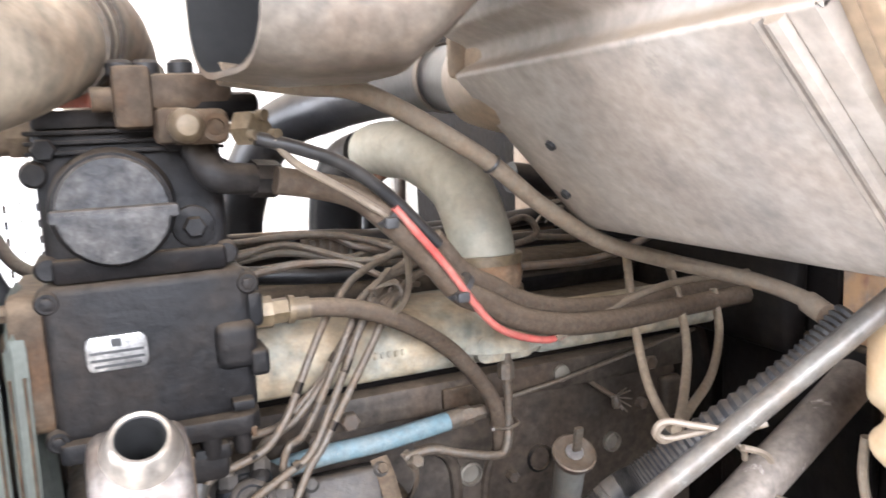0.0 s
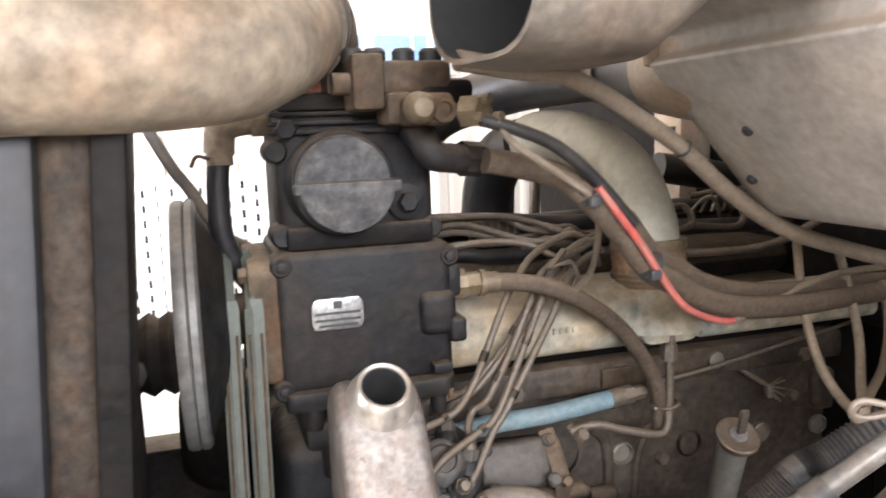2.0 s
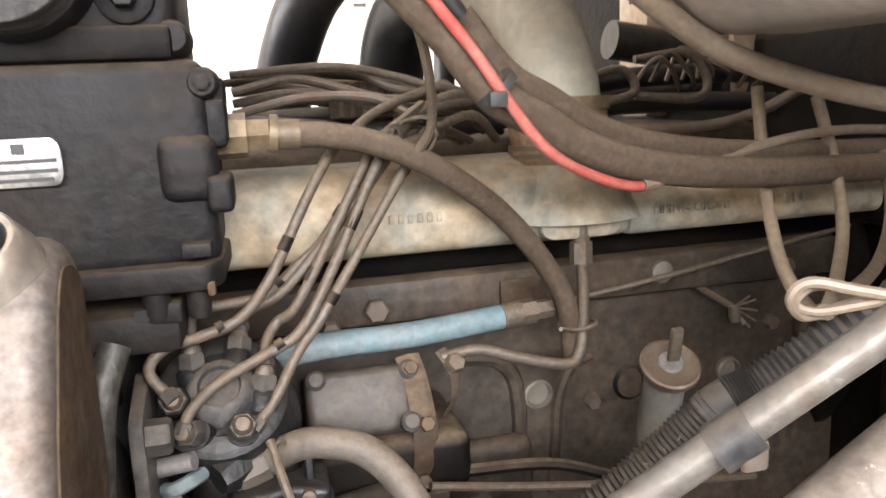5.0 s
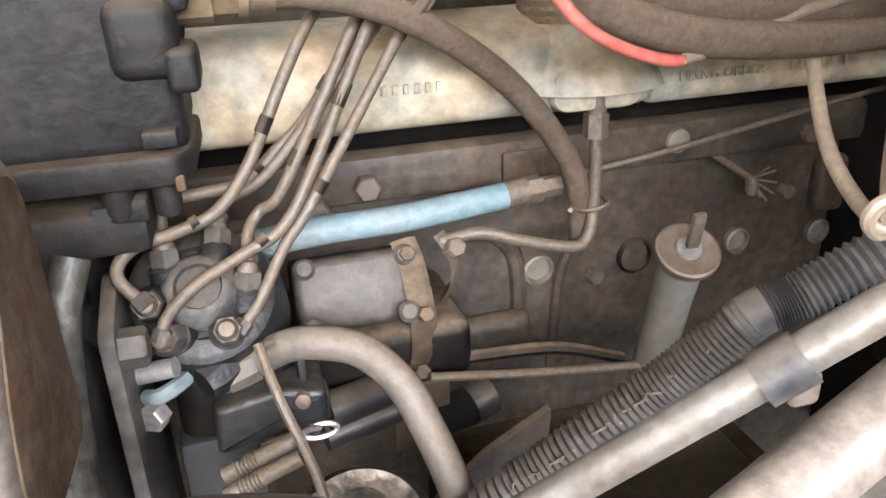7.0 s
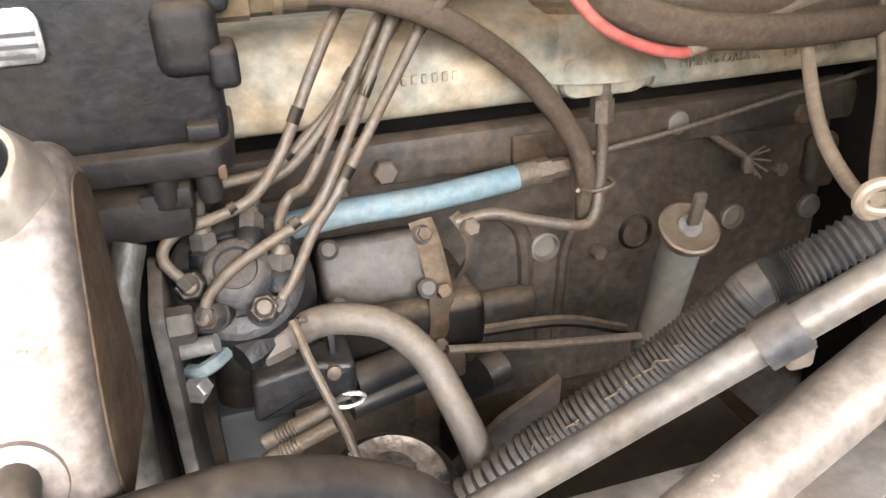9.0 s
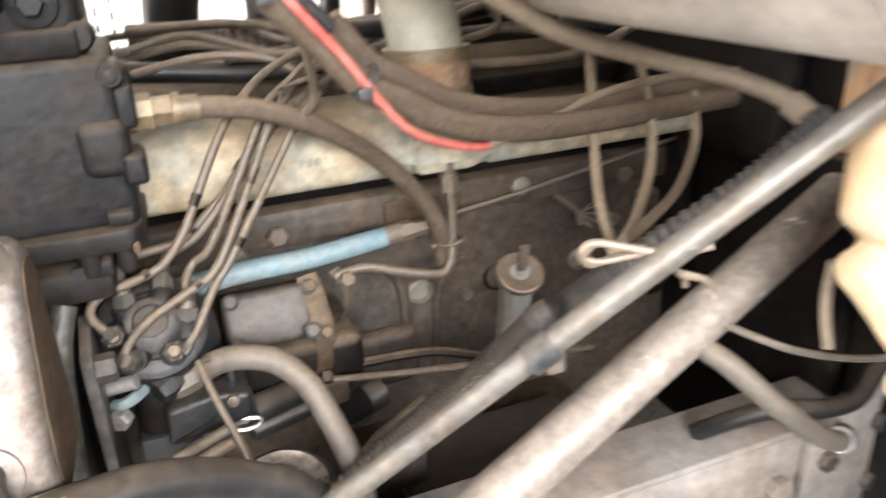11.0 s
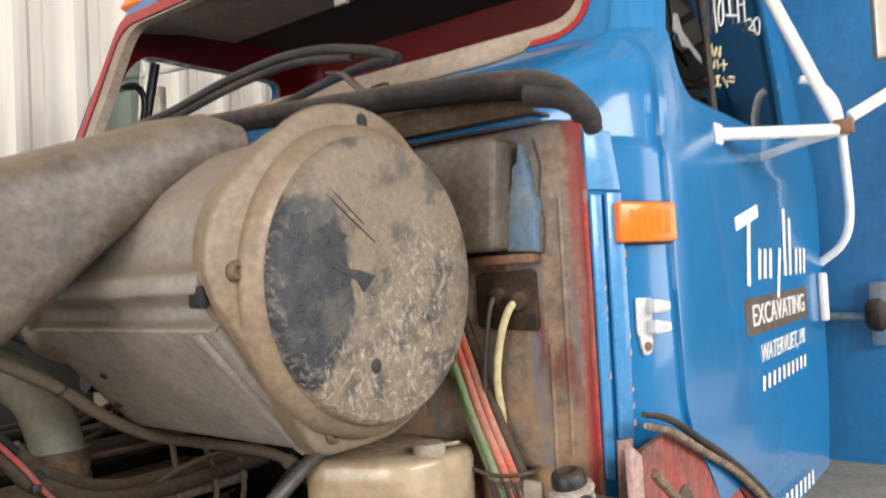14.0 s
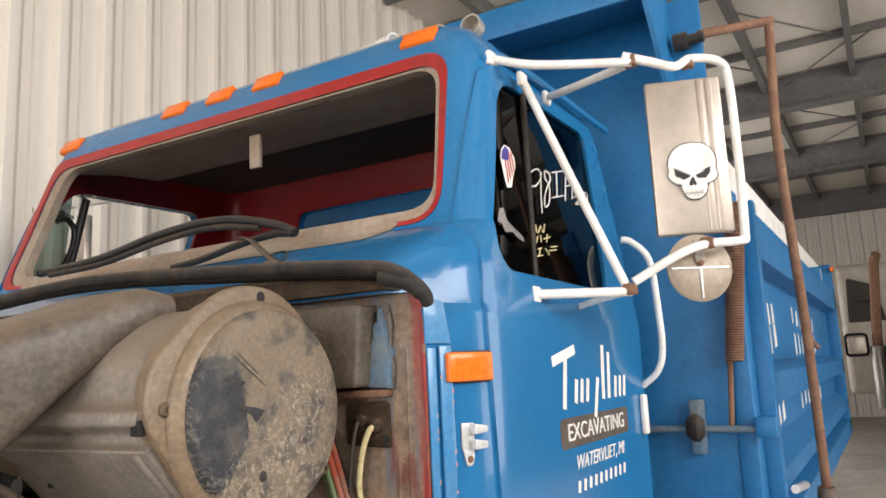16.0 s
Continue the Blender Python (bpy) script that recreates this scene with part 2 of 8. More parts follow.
M = {
    "cast": mat("cast_iron", (0.0064, 0.0064, 0.0070), (0.0175, 0.0146, 0.0122), 0.42, 11, 0.6, 0.0, 0.4, 90, (0.0583, 0.0451, 0.0339), 0.69, dust=0.35, spec=0.2, mottle=0.38, rusty=0.3),
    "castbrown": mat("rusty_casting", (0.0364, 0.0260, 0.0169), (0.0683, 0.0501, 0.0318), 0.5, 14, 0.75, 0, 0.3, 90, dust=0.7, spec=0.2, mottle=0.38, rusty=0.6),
    "block": mat("engine_block_grime", (0.0300, 0.0250, 0.0200), (0.0620, 0.0480, 0.0345), 0.52, 5, 0.55, 0, 0.4, 80, (0.0130, 0.0110, 0.0095), 0.60, dust=0.45, spec=0.2, mottle=0.42, rusty=0.3),
    # Grime colour, also used where flat black stands in for shade.
    "grimeshade": mat("black_grime_and_shade", (0.0041, 0.0034, 0.0034), (0.0136, 0.0116, 0.0088), 0.4, 12, 0.6, 0, 0.4, 70, dust=0.6, spec=0.12, mottle=0.38, rusty=0.5),
    "manifold": mat("manifold_paint", (0.275, 0.236, 0.165), (0.150, 0.195, 0.200), 0.38, 9, 0.6, 0, 0.2, 60, (0.15, 0.11, 0.07), 0.635, dust=0.3, mottle=0.34, rusty=0.35, spec=0.25),
    "alu": mat("dusty_aluminium", (0.1241, 0.1205, 0.1068), (0.1443, 0.1241, 0.0923), 0.5, 8, 0.55, 0.25, 0.15, 80, dust=0.4, mottle=0.16, rusty=0.25),
    "elbowalu": mat("chalky_cast_aluminium", (0.245, 0.235, 0.19), (0.205, 0.18, 0.135), 0.45, 7, 0.6, 0.1, 0.15, 80, (0.30, 0.28, 0.235), 0.62, dust=0.3, mottle=0.16, rusty=0.15),
    "brownrubber": mat("brown_dusty_rubber", (0.134, 0.089, 0.054), (0.187, 0.139, 0.089), 0.5, 14, 0.8, 0, 0.2, 80, dust=0.5, spec=0.2, mottle=0.38, rusty=0.5),
    "rubber": mat("black_rubber", (0.011, 0.011, 0.012), (0.032, 0.028, 0.024), 0.35, 10, 0.38, 0, 0.12, 80, dust=0.3, spec=0.4, mottle=0.3),
    "tanhose": mat("dusty_tan_hose", (0.1250, 0.0994, 0.0707), (0.1620, 0.1323, 0.0943), 0.5, 50, 0.7, 0, 0.25, 160, dust=0.4, mottle=0.14, rusty=0.25),
    "tanwire": mat("dusty_tan_wire", (0.150, 0.116, 0.078), (0.200, 0.164, 0.116), 0.5, 34, 0.7, 0, 0.2, 160, (0.34, 0.31, 0.26), 0.68, dust=0.3, mottle=0.2, rusty=0.2),
    "brownhose": mat("brown_hose", (0.0593, 0.0445, 0.0312), (0.0811, 0.0632, 0.0460), 0.5, 60, 0.7, 0, 0.3, 160, dust=0.6, spec=0.2, mottle=0.2, rusty=0.25),
    "greyhose": mat("grey_fuel_hose", (0.0624, 0.0552, 0.0464), (0.0832, 0.0712, 0.0568), 0.5, 50, 0.6, 0, 0.25, 160, (0.0240, 0.0224, 0.0200), 0.70, dust=0.5, mottle=0.14, rusty=0.2),
    "bluehose": mat("faded_blue_hose", (0.092, 0.145, 0.165), (0.150, 0.158, 0.146), 0.5, 22, 0.6, 0, 0.25, 140, (0.260, 0.225, 0.175), 0.62, mottle=0.2),
    "steel": mat("dull_steel", (0.1080, 0.0936, 0.0792), (0.0720, 0.0558, 0.0414), 0.5, 20, 0.5, 0.35, 0.15, 120, dust=0.6, mottle=0.16, rusty=0.6),
    "tube": mat("dusty_steel_tube", (0.064, 0.055, 0.043), (0.092, 0.074, 0.053), 0.5, 55, 0.55, 0.15, 0.25, 200, (0.034, 0.030, 0.026), 0.64, dust=0.45, mottle=0.28, rusty=0.5),
    "bare": mat("bare_worn_metal", (0.165, 0.150, 0.138), (0.105, 0.080, 0.061), 0.40, 14, 0.50, 0.5, 0.06, 160, (0.045, 0.033, 0.026), 0.63, mottle=0.34, rusty=0.25),
    "brass": mat("old_brass", (0.125, 0.092, 0.05), (0.085, 0.064, 0.042), 0.5, 30, 0.5, 0.3, 0.1, 120, dust=0.4, mottle=0.3),
    "red": mat("red_wire", (0.33, 0.06, 0.05), (0.24, 0.11, 0.085), 0.5, 30, 0.5, 0, 0.05, 120),
    "wire": mat("cream_wire", (0.15, 0.118, 0.083), (0.09, 0.07, 0.05), 0.5, 30, 0.5, 0, 0.05, 120),
    "pulley": mat("grey_pulley", (0.0978, 0.0978, 0.0960), (0.1105, 0.1003, 0.0884), 0.5, 10, 0.5, 0.3, 0.1, 100, dust=0.3, spec=0.3, mottle=0.3),
    "belt": mat("worn_belt", (0.092, 0.100, 0.086), (0.078, 0.082, 0.072), 0.5, 40, 0.6, 0, 0.1, 140, spec=0.2, mottle=0.08),
    "radiator": mat("radiator_paint", (0.0185, 0.0195, 0.0220), (0.0187, 0.0158, 0.0130), 0.42, 5, 0.5, 0, 0.12, 70, dust=0.3, spec=0.3, mottle=0.25),
    "rustdark": mat("dark_rust_scale", (0.0215, 0.0172, 0.0130), (0.0400, 0.0300, 0.0205), 0.5, 24, 0.7, 0, 0.5, 90, (0.012, 0.010, 0.009), 0.62, spec=0.2, mottle=0.4, rusty=0.5),
    "cream": mat("cream_charge_pipe", (0.235, 0.196, 0.142), (0.120, 0.096, 0.068), 0.5, 4.5, 0.6, 0.1, 0.2, 70, (0.33, 0.29, 0.22), 0.66, mottle=0.34, rusty=0.35),
    "housing": mat("dusty_grey_plastic", (0.172, 0.132, 0.087), (0.228, 0.172, 0.110), 0.5, 3.5, 0.42, 0, 0.12, 110, (0.110, 0.090, 0.068), 0.60, spec=0.5, dust=0.5, mottle=0.26, rusty=0.2),
    # Near-black: mostly puts shade into holes and hollows, also plain black bits.
    "dark": mat("black_and_hole_shade", (0.012, 0.012, 0.012), None, 0.5, 10, 0.7),
    "bottle": mat("yellowed_plastic", (0.46, 0.38, 0.25), (0.25, 0.17, 0.09), 0.5, 7, 0.2, 0, 0.05, 60, (0.16, 0.10, 0.05), 0.66, mottle=0.1, dust=0.6, rusty=0.3),
    "blue": mat("blue_truck_paint", (0.0095, 0.146, 0.350), (0.012, 0.158, 0.365), 0.4, 1.2, 0.22, 0, 0.006, 40, None, 0.6, 0.35, 0.4, mottle=0.06),
    "dullmirror": mat("dull_stained_mirror_back", (0.34, 0.285, 0.22), (0.25, 0.195, 0.14), 0.5, 9, 0.45, 0.3, 0.03, 60, (0.16, 0.08, 0.045), 0.68, mottle=0.12),
    "dumpblue": mat("worn_blue_dump_paint", (0.010, 0.135, 0.330), (0.018, 0.150, 0.335), 0.45, 3.0, 0.42, 0, 0.03, 50, (0.075, 0.20, 0.36), 0.66, spec=0.3, mottle=0.12),
    "palecab": mat("pale_cab_paint", (0.42, 0.38, 0.32), (0.33, 0.29, 0.24), 0.5, 3, 0.4, 0, 0.02, 40, mottle=0.1),
    "dustblue": mat("dusty_blue_paint", (0.085, 0.165, 0.250), (0.165, 0.180, 0.185), 0.5, 14, 0.55, 0, 0.1, 80, (0.04, 0.04, 0.04), 0.68),
    "redpaint": mat("old_red_paint", (0.40, 0.026, 0.022), (0.27, 0.085, 0.06), 0.48, 9, 0.5, 0, 0.15, 60, (0.25, 0.19, 0.15), 0.56, mottle=0.3),
    "redfender": mat("red_rusty_panel", (0.27, 0.030, 0.024), (0.16, 0.085, 0.060), 0.50, 7, 0.6, 0, 0.3, 70, (0.27, 0.20, 0.16), 0.63, mottle=0.4),
    "interior": mat("grey_headliner", (0.0357, 0.0295, 0.0252), (0.0476, 0.0391, 0.0309), 0.5, 4, 0.8, 0, 0.1, 60, mottle=0.16),
    "redin": mat("dark_red_interior", (0.175, 0.006, 0.008), (0.12, 0.007, 0.008), 0.4, 4, 0.34, 0, 0.03, 60, spec=0.3, mottle=0.1),
    "beige": mat("dusty_cowl", (0.322, 0.273, 0.217), (0.252, 0.203, 0.154), 0.5, 6, 0.8, 0, 0.1, 80, mottle=0.16, rusty=0.3),
    "white": mat("white_paint", (0.78, 0.77, 0.74), (0.62, 0.56, 0.48), 0.35, 12, 0.4, 0, 0.03, 80, mottle=0.12),
    "stainless": mat("stainless_steel", (0.56, 0.50, 0.43), (0.49, 0.43, 0.365), 0.5, 3, 0.36, 0.7, 0.015, 30, mottle=0.08),
    "rust": mat("rusted_steel", (0.160, 0.076, 0.044), (0.240, 0.136, 0.080), 0.5, 16, 0.8, 0, 0.25, 100),
    "concrete": mat("shop_concrete", (0.52, 0.49, 0.44), (0.40, 0.37, 0.325), 0.5, 0.9, 0.7, 0, 0.1, 30),
    "gravel": mat("yard_gravel", (0.34, 0.31, 0.27), (0.42, 0.38, 0.33), 0.5, 0.4, 0.9, 0, 0.4, 20),
    "wall": mat("white_ribbed_sheet", (0.84, 0.79, 0.71), (0.80, 0.75, 0.665), 0.35, 0.5, 0.4, 0, 0.0, 20, mottle=0.03),
    "roof": mat("white_roof_lining", (0.78, 0.73, 0.65), (0.70, 0.64, 0.56), 0.5, 0.6, 0.7, 0, 0.05, 10, mottle=0.12),
    "beam": mat("grey_beam_paint", (0.14, 0.135, 0.13), (0.19, 0.18, 0.165), 0.5, 2, 0.6, 0, 0.05, 30),
    "frame": mat("frame_rail_paint", (0.0229, 0.0229, 0.0247), (0.0544, 0.0459, 0.0374), 0.5, 6, 0.6, 0, 0.2, 70, dust=0.6, spec=0.2, mottle=0.38, rusty=0.4),
    "orange": mat("orange_lens", (0.85, 0.17, 0.01), (0.75, 0.14, 0.01), 0.3, 20, 0.2, 0, 0.0, 60, mottle=0.12),
    "greenwire": mat("green_wire", (0.12, 0.20, 0.075), (0.20, 0.19, 0.12), 0.5, 20, 0.5, 0, 0.05, 100, mottle=0.16),
    "redhose": mat("red_air_hose", (0.50, 0.10, 0.05), (0.38, 0.22, 0.15), 0.45, 16, 0.5, 0, 0.05, 100, mottle=0.16),
    "yellow": mat("yellow_wire", (0.62, 0.54, 0.28), (0.44, 0.37, 0.22), 0.4, 20, 0.5, 0, 0.0, 100),
    "cable": mat("corrugated_loom", (0.022, 0.023, 0.026), (0.052, 0.049, 0.044), 0.5, 26, 0.5, 0, 0.15, 120, dust=0.35, spec=0.3, mottle=0.35),
    "silver": mat("silver_label", (0.384, 0.368, 0.352), (0.272, 0.248, 0.224), 0.5, 40, 0.35, 0.7, 0.05, 120),
    "ink": mat("black_ink", (0.02, 0.02, 0.02), None, 0.3, 20, 0.5),
    "pumpgrey": mat("oily_grey_casting", (0.0069, 0.0076, 0.0088), (0.0204, 0.0184, 0.0163), 0.42, 22, 0.45, 0.05, 0.3, 140, (0.0434, 0.0377, 0.0326), 0.67, spec=0.35, dust=0.12, mottle=0.4),
    "governor": mat("tan_and_blue_paint", (0.0270, 0.0215, 0.0155), (0.0250, 0.0330, 0.0340), 0.32, 13, 0.6, 0, 0.3, 120, (0.0460, 0.0355, 0.0250), 0.60, dust=0.15, mottle=0.4, rusty=0.35),
    "oily": mat("oily_canister", (0.34, 0.31, 0.28), (0.10, 0.085, 0.075), 0.45, 18, 0.25, 0.85, 0.4, 90, (0.05, 0.045, 0.04), 0.62, mottle=0.4),
    "oldwall": mat("grey_shop_panels", (0.24, 0.225, 0.20), (0.17, 0.155, 0.135), 0.5, 1.2, 0.7, 0, 0.1, 30),
    "greyhousing": mat("scuffed_grey_plastic", (0.208, 0.188, 0.166), (0.250, 0.218, 0.180), 0.5, 4, 0.5, 0, 0.15, 90, (0.172, 0.155, 0.136), 0.62, dust=1.0, mottle=0.24, rusty=0.12),
    "ductgrey": mat("scraped_dark_grey_plastic", (0.088, 0.075, 0.060), (0.116, 0.093, 0.069), 0.5, 5, 0.45, 0, 0.15, 90, (0.205, 0.195, 0.185), 0.69, dust=1.0, mottle=0.3, rusty=0.25),
    "raildust": mat("dusty_grey_rail", (0.175, 0.162, 0.148), (0.12, 0.108, 0.095), 0.45, 6, 0.6, 0, 0.2, 70, (0.06, 0.052, 0.045), 0.62, mottle=0.25, rusty=0.3),
    "redtrim": mat("red_flange_paint", (0.33, 0.014, 0.013), (0.25, 0.028, 0.023), 0.4, 5, 0.35, 0, 0.05, 60, mottle=0.16),
    "header": mat("beige_header_board", (0.3623, 0.3084, 0.2497), (0.3036, 0.2497, 0.1958), 0.5, 4, 0.8, 0, 0.08, 60, mottle=0.15),
    "scalewhite": mat("oxidised_white_metal", (0.36, 0.34, 0.31), (0.24, 0.195, 0.15), 0.45, 26, 0.6, 0.1, 0.35, 110, (0.09, 0.07, 0.055), 0.62, mottle=0.35, rusty=0.35),
    "zinc": mat("bright_zinc", (0.60, 0.61, 0.62), (0.50, 0.48, 0.46), 0.4, 20, 0.35, 0.35, 0.08, 90, mottle=0.15),
    # The cab's blue, lightened for the light reflected off the jamb.
    "litblue": mat("lit_blue_jamb_paint", (0.040, 0.205, 0.430), (0.075, 0.235, 0.420), 0.4, 14, 0.3, 0, 0.05, 80, (0.25, 0.19, 0.17), 0.70, coat=0.4, mottle=0.12),
    "pinkscrape": mat("scraped_primer", (0.34, 0.19, 0.165), (0.40, 0.30, 0.25), 0.5, 18, 0.6, 0, 0.15, 90, (0.20, 0.11, 0.075), 0.60, mottle=0.3),
    "dustrope": mat("frayed_dusty_rubber", (0.235, 0.185, 0.125), (0.085, 0.066, 0.046), 0.5, 30, 0.9, 0, 0.6, 150, mottle=0.45, rusty=0.3),
    "tanfitting": mat("dusty_tan_fitting", (0.190, 0.145, 0.095), (0.12, 0.09, 0.06), 0.5, 20, 0.65, 0.1, 0.2, 120, dust=0.3, mottle=0.3),
    "plate": mat("maker_plate_metal", (0.30, 0.295, 0.285), (0.14, 0.135, 0.13), 0.5, 60, 0.3, 0.8, 0.1, 200, mottle=0.3),
    "neck": mat("bright_filler_neck", (0.46, 0.42, 0.365), (0.30, 0.25, 0.20), 0.45, 20, 0.32, 0.75, 0.03, 160, (0.16, 0.11, 0.07), 0.70, mottle=0.2),
    "bracesteel": mat("scuffed_brace_steel", (0.1275, 0.1207, 0.1088), (0.0850, 0.0731, 0.0595), 0.5, 16, 0.42, 0.35, 0.15, 120, (0.2295, 0.2167, 0.1955), 0.62, mottle=0.25, rusty=0.25),
    "indigo": mat("indigo_print", (0.05, 0.035, 0.26), None, 0.3, 20, 0.4),
    "bracketgrey": mat("oily_grey_bracket", (0.040, 0.037, 0.034), (0.062, 0.055, 0.047), 0.5, 14, 0.55, 0.1, 0.25, 100, dust=0.3, spec=0.25, mottle=0.35),
    "oilyhose": mat("oily_black_hose", (0.020, 0.019, 0.017), (0.045, 0.042, 0.034), 0.5, 30, 0.4, 0, 0.3, 120, (0.16, 0.15, 0.13), 0.66, spec=0.4, mottle=0.4),
    "dustcap": mat("dusty_cream_cap", (0.34, 0.29, 0.215), (0.24, 0.19, 0.135), 0.5, 22, 0.6, 0, 0.1, 90, mottle=0.2),
    "capdust": mat("dusty_cast_cap", (0.030, 0.030, 0.031), (0.070, 0.066, 0.062), 0.5, 26, 0.6, 0, 0.5, 110, (0.12, 0.11, 0.10), 0.64, dust=0.4, spec=0.2, mottle=0.4),
    "skyblue": mat("blue_window_film", (0.24, 0.40, 0.62), (0.28, 0.44, 0.64), 0.4, 3, 0.3),
}


def glass(name, tint, rough=0.02, ior=1.5):
    m = bpy.data.materials.new(name)
    m.use_nodes = True
    n, link = m.node_tree.nodes, m.node_tree.links.new
    g, tr, mx = n.new("ShaderNodeBsdfGlossy"), n.new("ShaderNodeBsdfTransparent"), n.new("ShaderNodeMixShader")
    g.inputs["Roughness"].default_value = rough
    tr.inputs["Color"].default_value = rgb(tint)
    fr = n.new("ShaderNodeFresnel")
    fr.inputs[0].default_value = ior
    link(fr.outputs[0], mx.inputs[0])
    link(tr.outputs[0], mx.inputs[1])
    link(g.outputs[0], mx.inputs[2])
    link(mx.outputs[0], n["Material Output"].inputs["Surface"])
    return m


def scuffed_lid():
    """Black plastic under caked dust, scraped with short strokes."""
    m = bpy.data.materials.new("scuffed_black_lid")
    m.use_nodes = True
    n, link = m.node_tree.nodes, m.node_tree.links.new
    b = n["Principled BSDF"]
    co = n.new("ShaderNodeTexCoord")

    def tex(kind, scale, detail=5.0, turn=0.0, stretch=1.0):
        mp = n.new("ShaderNodeMapping")
        mp.inputs["Rotation"].default_value = (0, radians(turn), 0)
        mp2 = n.new("ShaderNodeMapping")
        mp2.inputs["Scale"].default_value = (stretch, 1.0, 1.0)
        t = n.new(kind)
        t.inputs["Scale"].default_value = scale
        t.inputs["Detail"].default_value = detail
        t.inputs["Distortion"].default_value = 0.6 if stretch > 1 else 0.0
        link(co.outputs["Object"], mp.inputs["Vector"])
        link(mp.outputs[0], mp2.inputs["Vector"])
        link(mp2.outputs[0], t.inputs["Vector"])
        return t.outputs[0]

    def ramp(v, lo, hi):
        r = n.new("ShaderNodeMapRange")
        r.inputs[1].default_value, r.inputs[2].default_value = lo, hi
        link(v, r.inputs[0])
        return r.outputs[0]

    def maths(op, a, c):
        k = n.new("ShaderNodeMath")
        k.operation = op
        link(a, k.inputs[0])
        link(c, k.inputs[1])
        return k.outputs[0]

    def blend(fac, a, c):
        k = n.new("ShaderNodeMix")
        k.data_type = "RGBA"
        link(fac, k.inputs[0])
        for v, i in ((a, 6), (c, 7)):
            if isinstance(v, tuple):
                k.inputs[i].default_value = rgb(v)
            else:
                link(v, k.inputs[i])
        return k.outputs[2]

    caked = ramp(tex("ShaderNodeTexNoise", 6.5, 5), 0.47, 0.53)
    where = n.new("ShaderNodeMapping")
    where.inputs["Location"].default_value, where.inputs["Scale"].default_value = (-0.392 / 0.078, 0, -1.440 / 0.125), (1 / 0.078, 0, 1 / 0.125)
    reach = n.new("ShaderNodeVectorMath")
    reach.operation = "LENGTH"
    link(co.outputs["Object"], where.inputs["Vector"])
    link(where.outputs[0], reach.inputs[0])
    patch = maths("ADD", reach.outputs["Value"], ramp(tex("ShaderNodeTexNoise", 14, 6), -0.2, 1.2))
    caked = maths("MULTIPLY", ramp(patch, 1.27, 1.34), ramp(tex("ShaderNodeTexNoise", 9, 6), 0.34, 0.44))
    up = n.new("ShaderNodeSeparateXYZ")
    link(co.outputs["Object"], up.inputs[0])
    height = up.outputs[2]
    strokes = ramp(tex("ShaderNodeTexNoise", 44, 4, 30, 2.6), 0.57, 0.66)
    for scale, turn, stretch, cut_at in ((50, -50, 2.6, 0.59), (64, 80, 2.2, 0.59), (40, 5, 3.4, 0.60), (58, 115, 2.4, 0.59), (36, 60, 4, 0.61)):
        strokes = maths("MAXIMUM", strokes, ramp(tex("ShaderNodeTexNoise", scale, 2, turn, stretch), cut_at, cut_at + 0.09))
    grain = tex("ShaderNodeTexNoise", 130, 3)
    base = blend(caked, (0.022, 0.025, 0.031), (0.185, 0.145, 0.10))
    base = blend(ramp(tex("ShaderNodeTexNoise", 22, 6), 0.50, 0.66), base, (0.07, 0.064, 0.056))
    scraped = maths("MULTIPLY", maths("MULTIPLY", strokes, ramp(tex("ShaderNodeTexNoise", 4, 3), 0.36, 0.52)), maths("MULTIPLY", ramp(patch, 0.9, 1.4), ramp(height, 1.57, 1.47)))
    base = blend(maths("MULTIPLY", scraped, ramp(grain, 0.2, 0.7)), base, (0.34, 0.29, 0.22))
    over = n.new("ShaderNodeMix")
    over.data_type, over.blend_type = "RGBA", "OVERLAY"
    over.inputs[0].default_value = 0.4
    link(base, over.inputs[6])
    link(grain, over.inputs[7])
    link(over.outputs[2], b.inputs["Base Color"])
    b.inputs["Roughness"].default_value = 0.6
    bp = n.new("ShaderNodeBump")
    bp.inputs["Strength"].default_value, bp.inputs["Distance"].default_value = 0.5, 0.002
    link(strokes, bp.inputs["Height"])
    link(bp.outputs[0], b.inputs["Normal"])
    return m


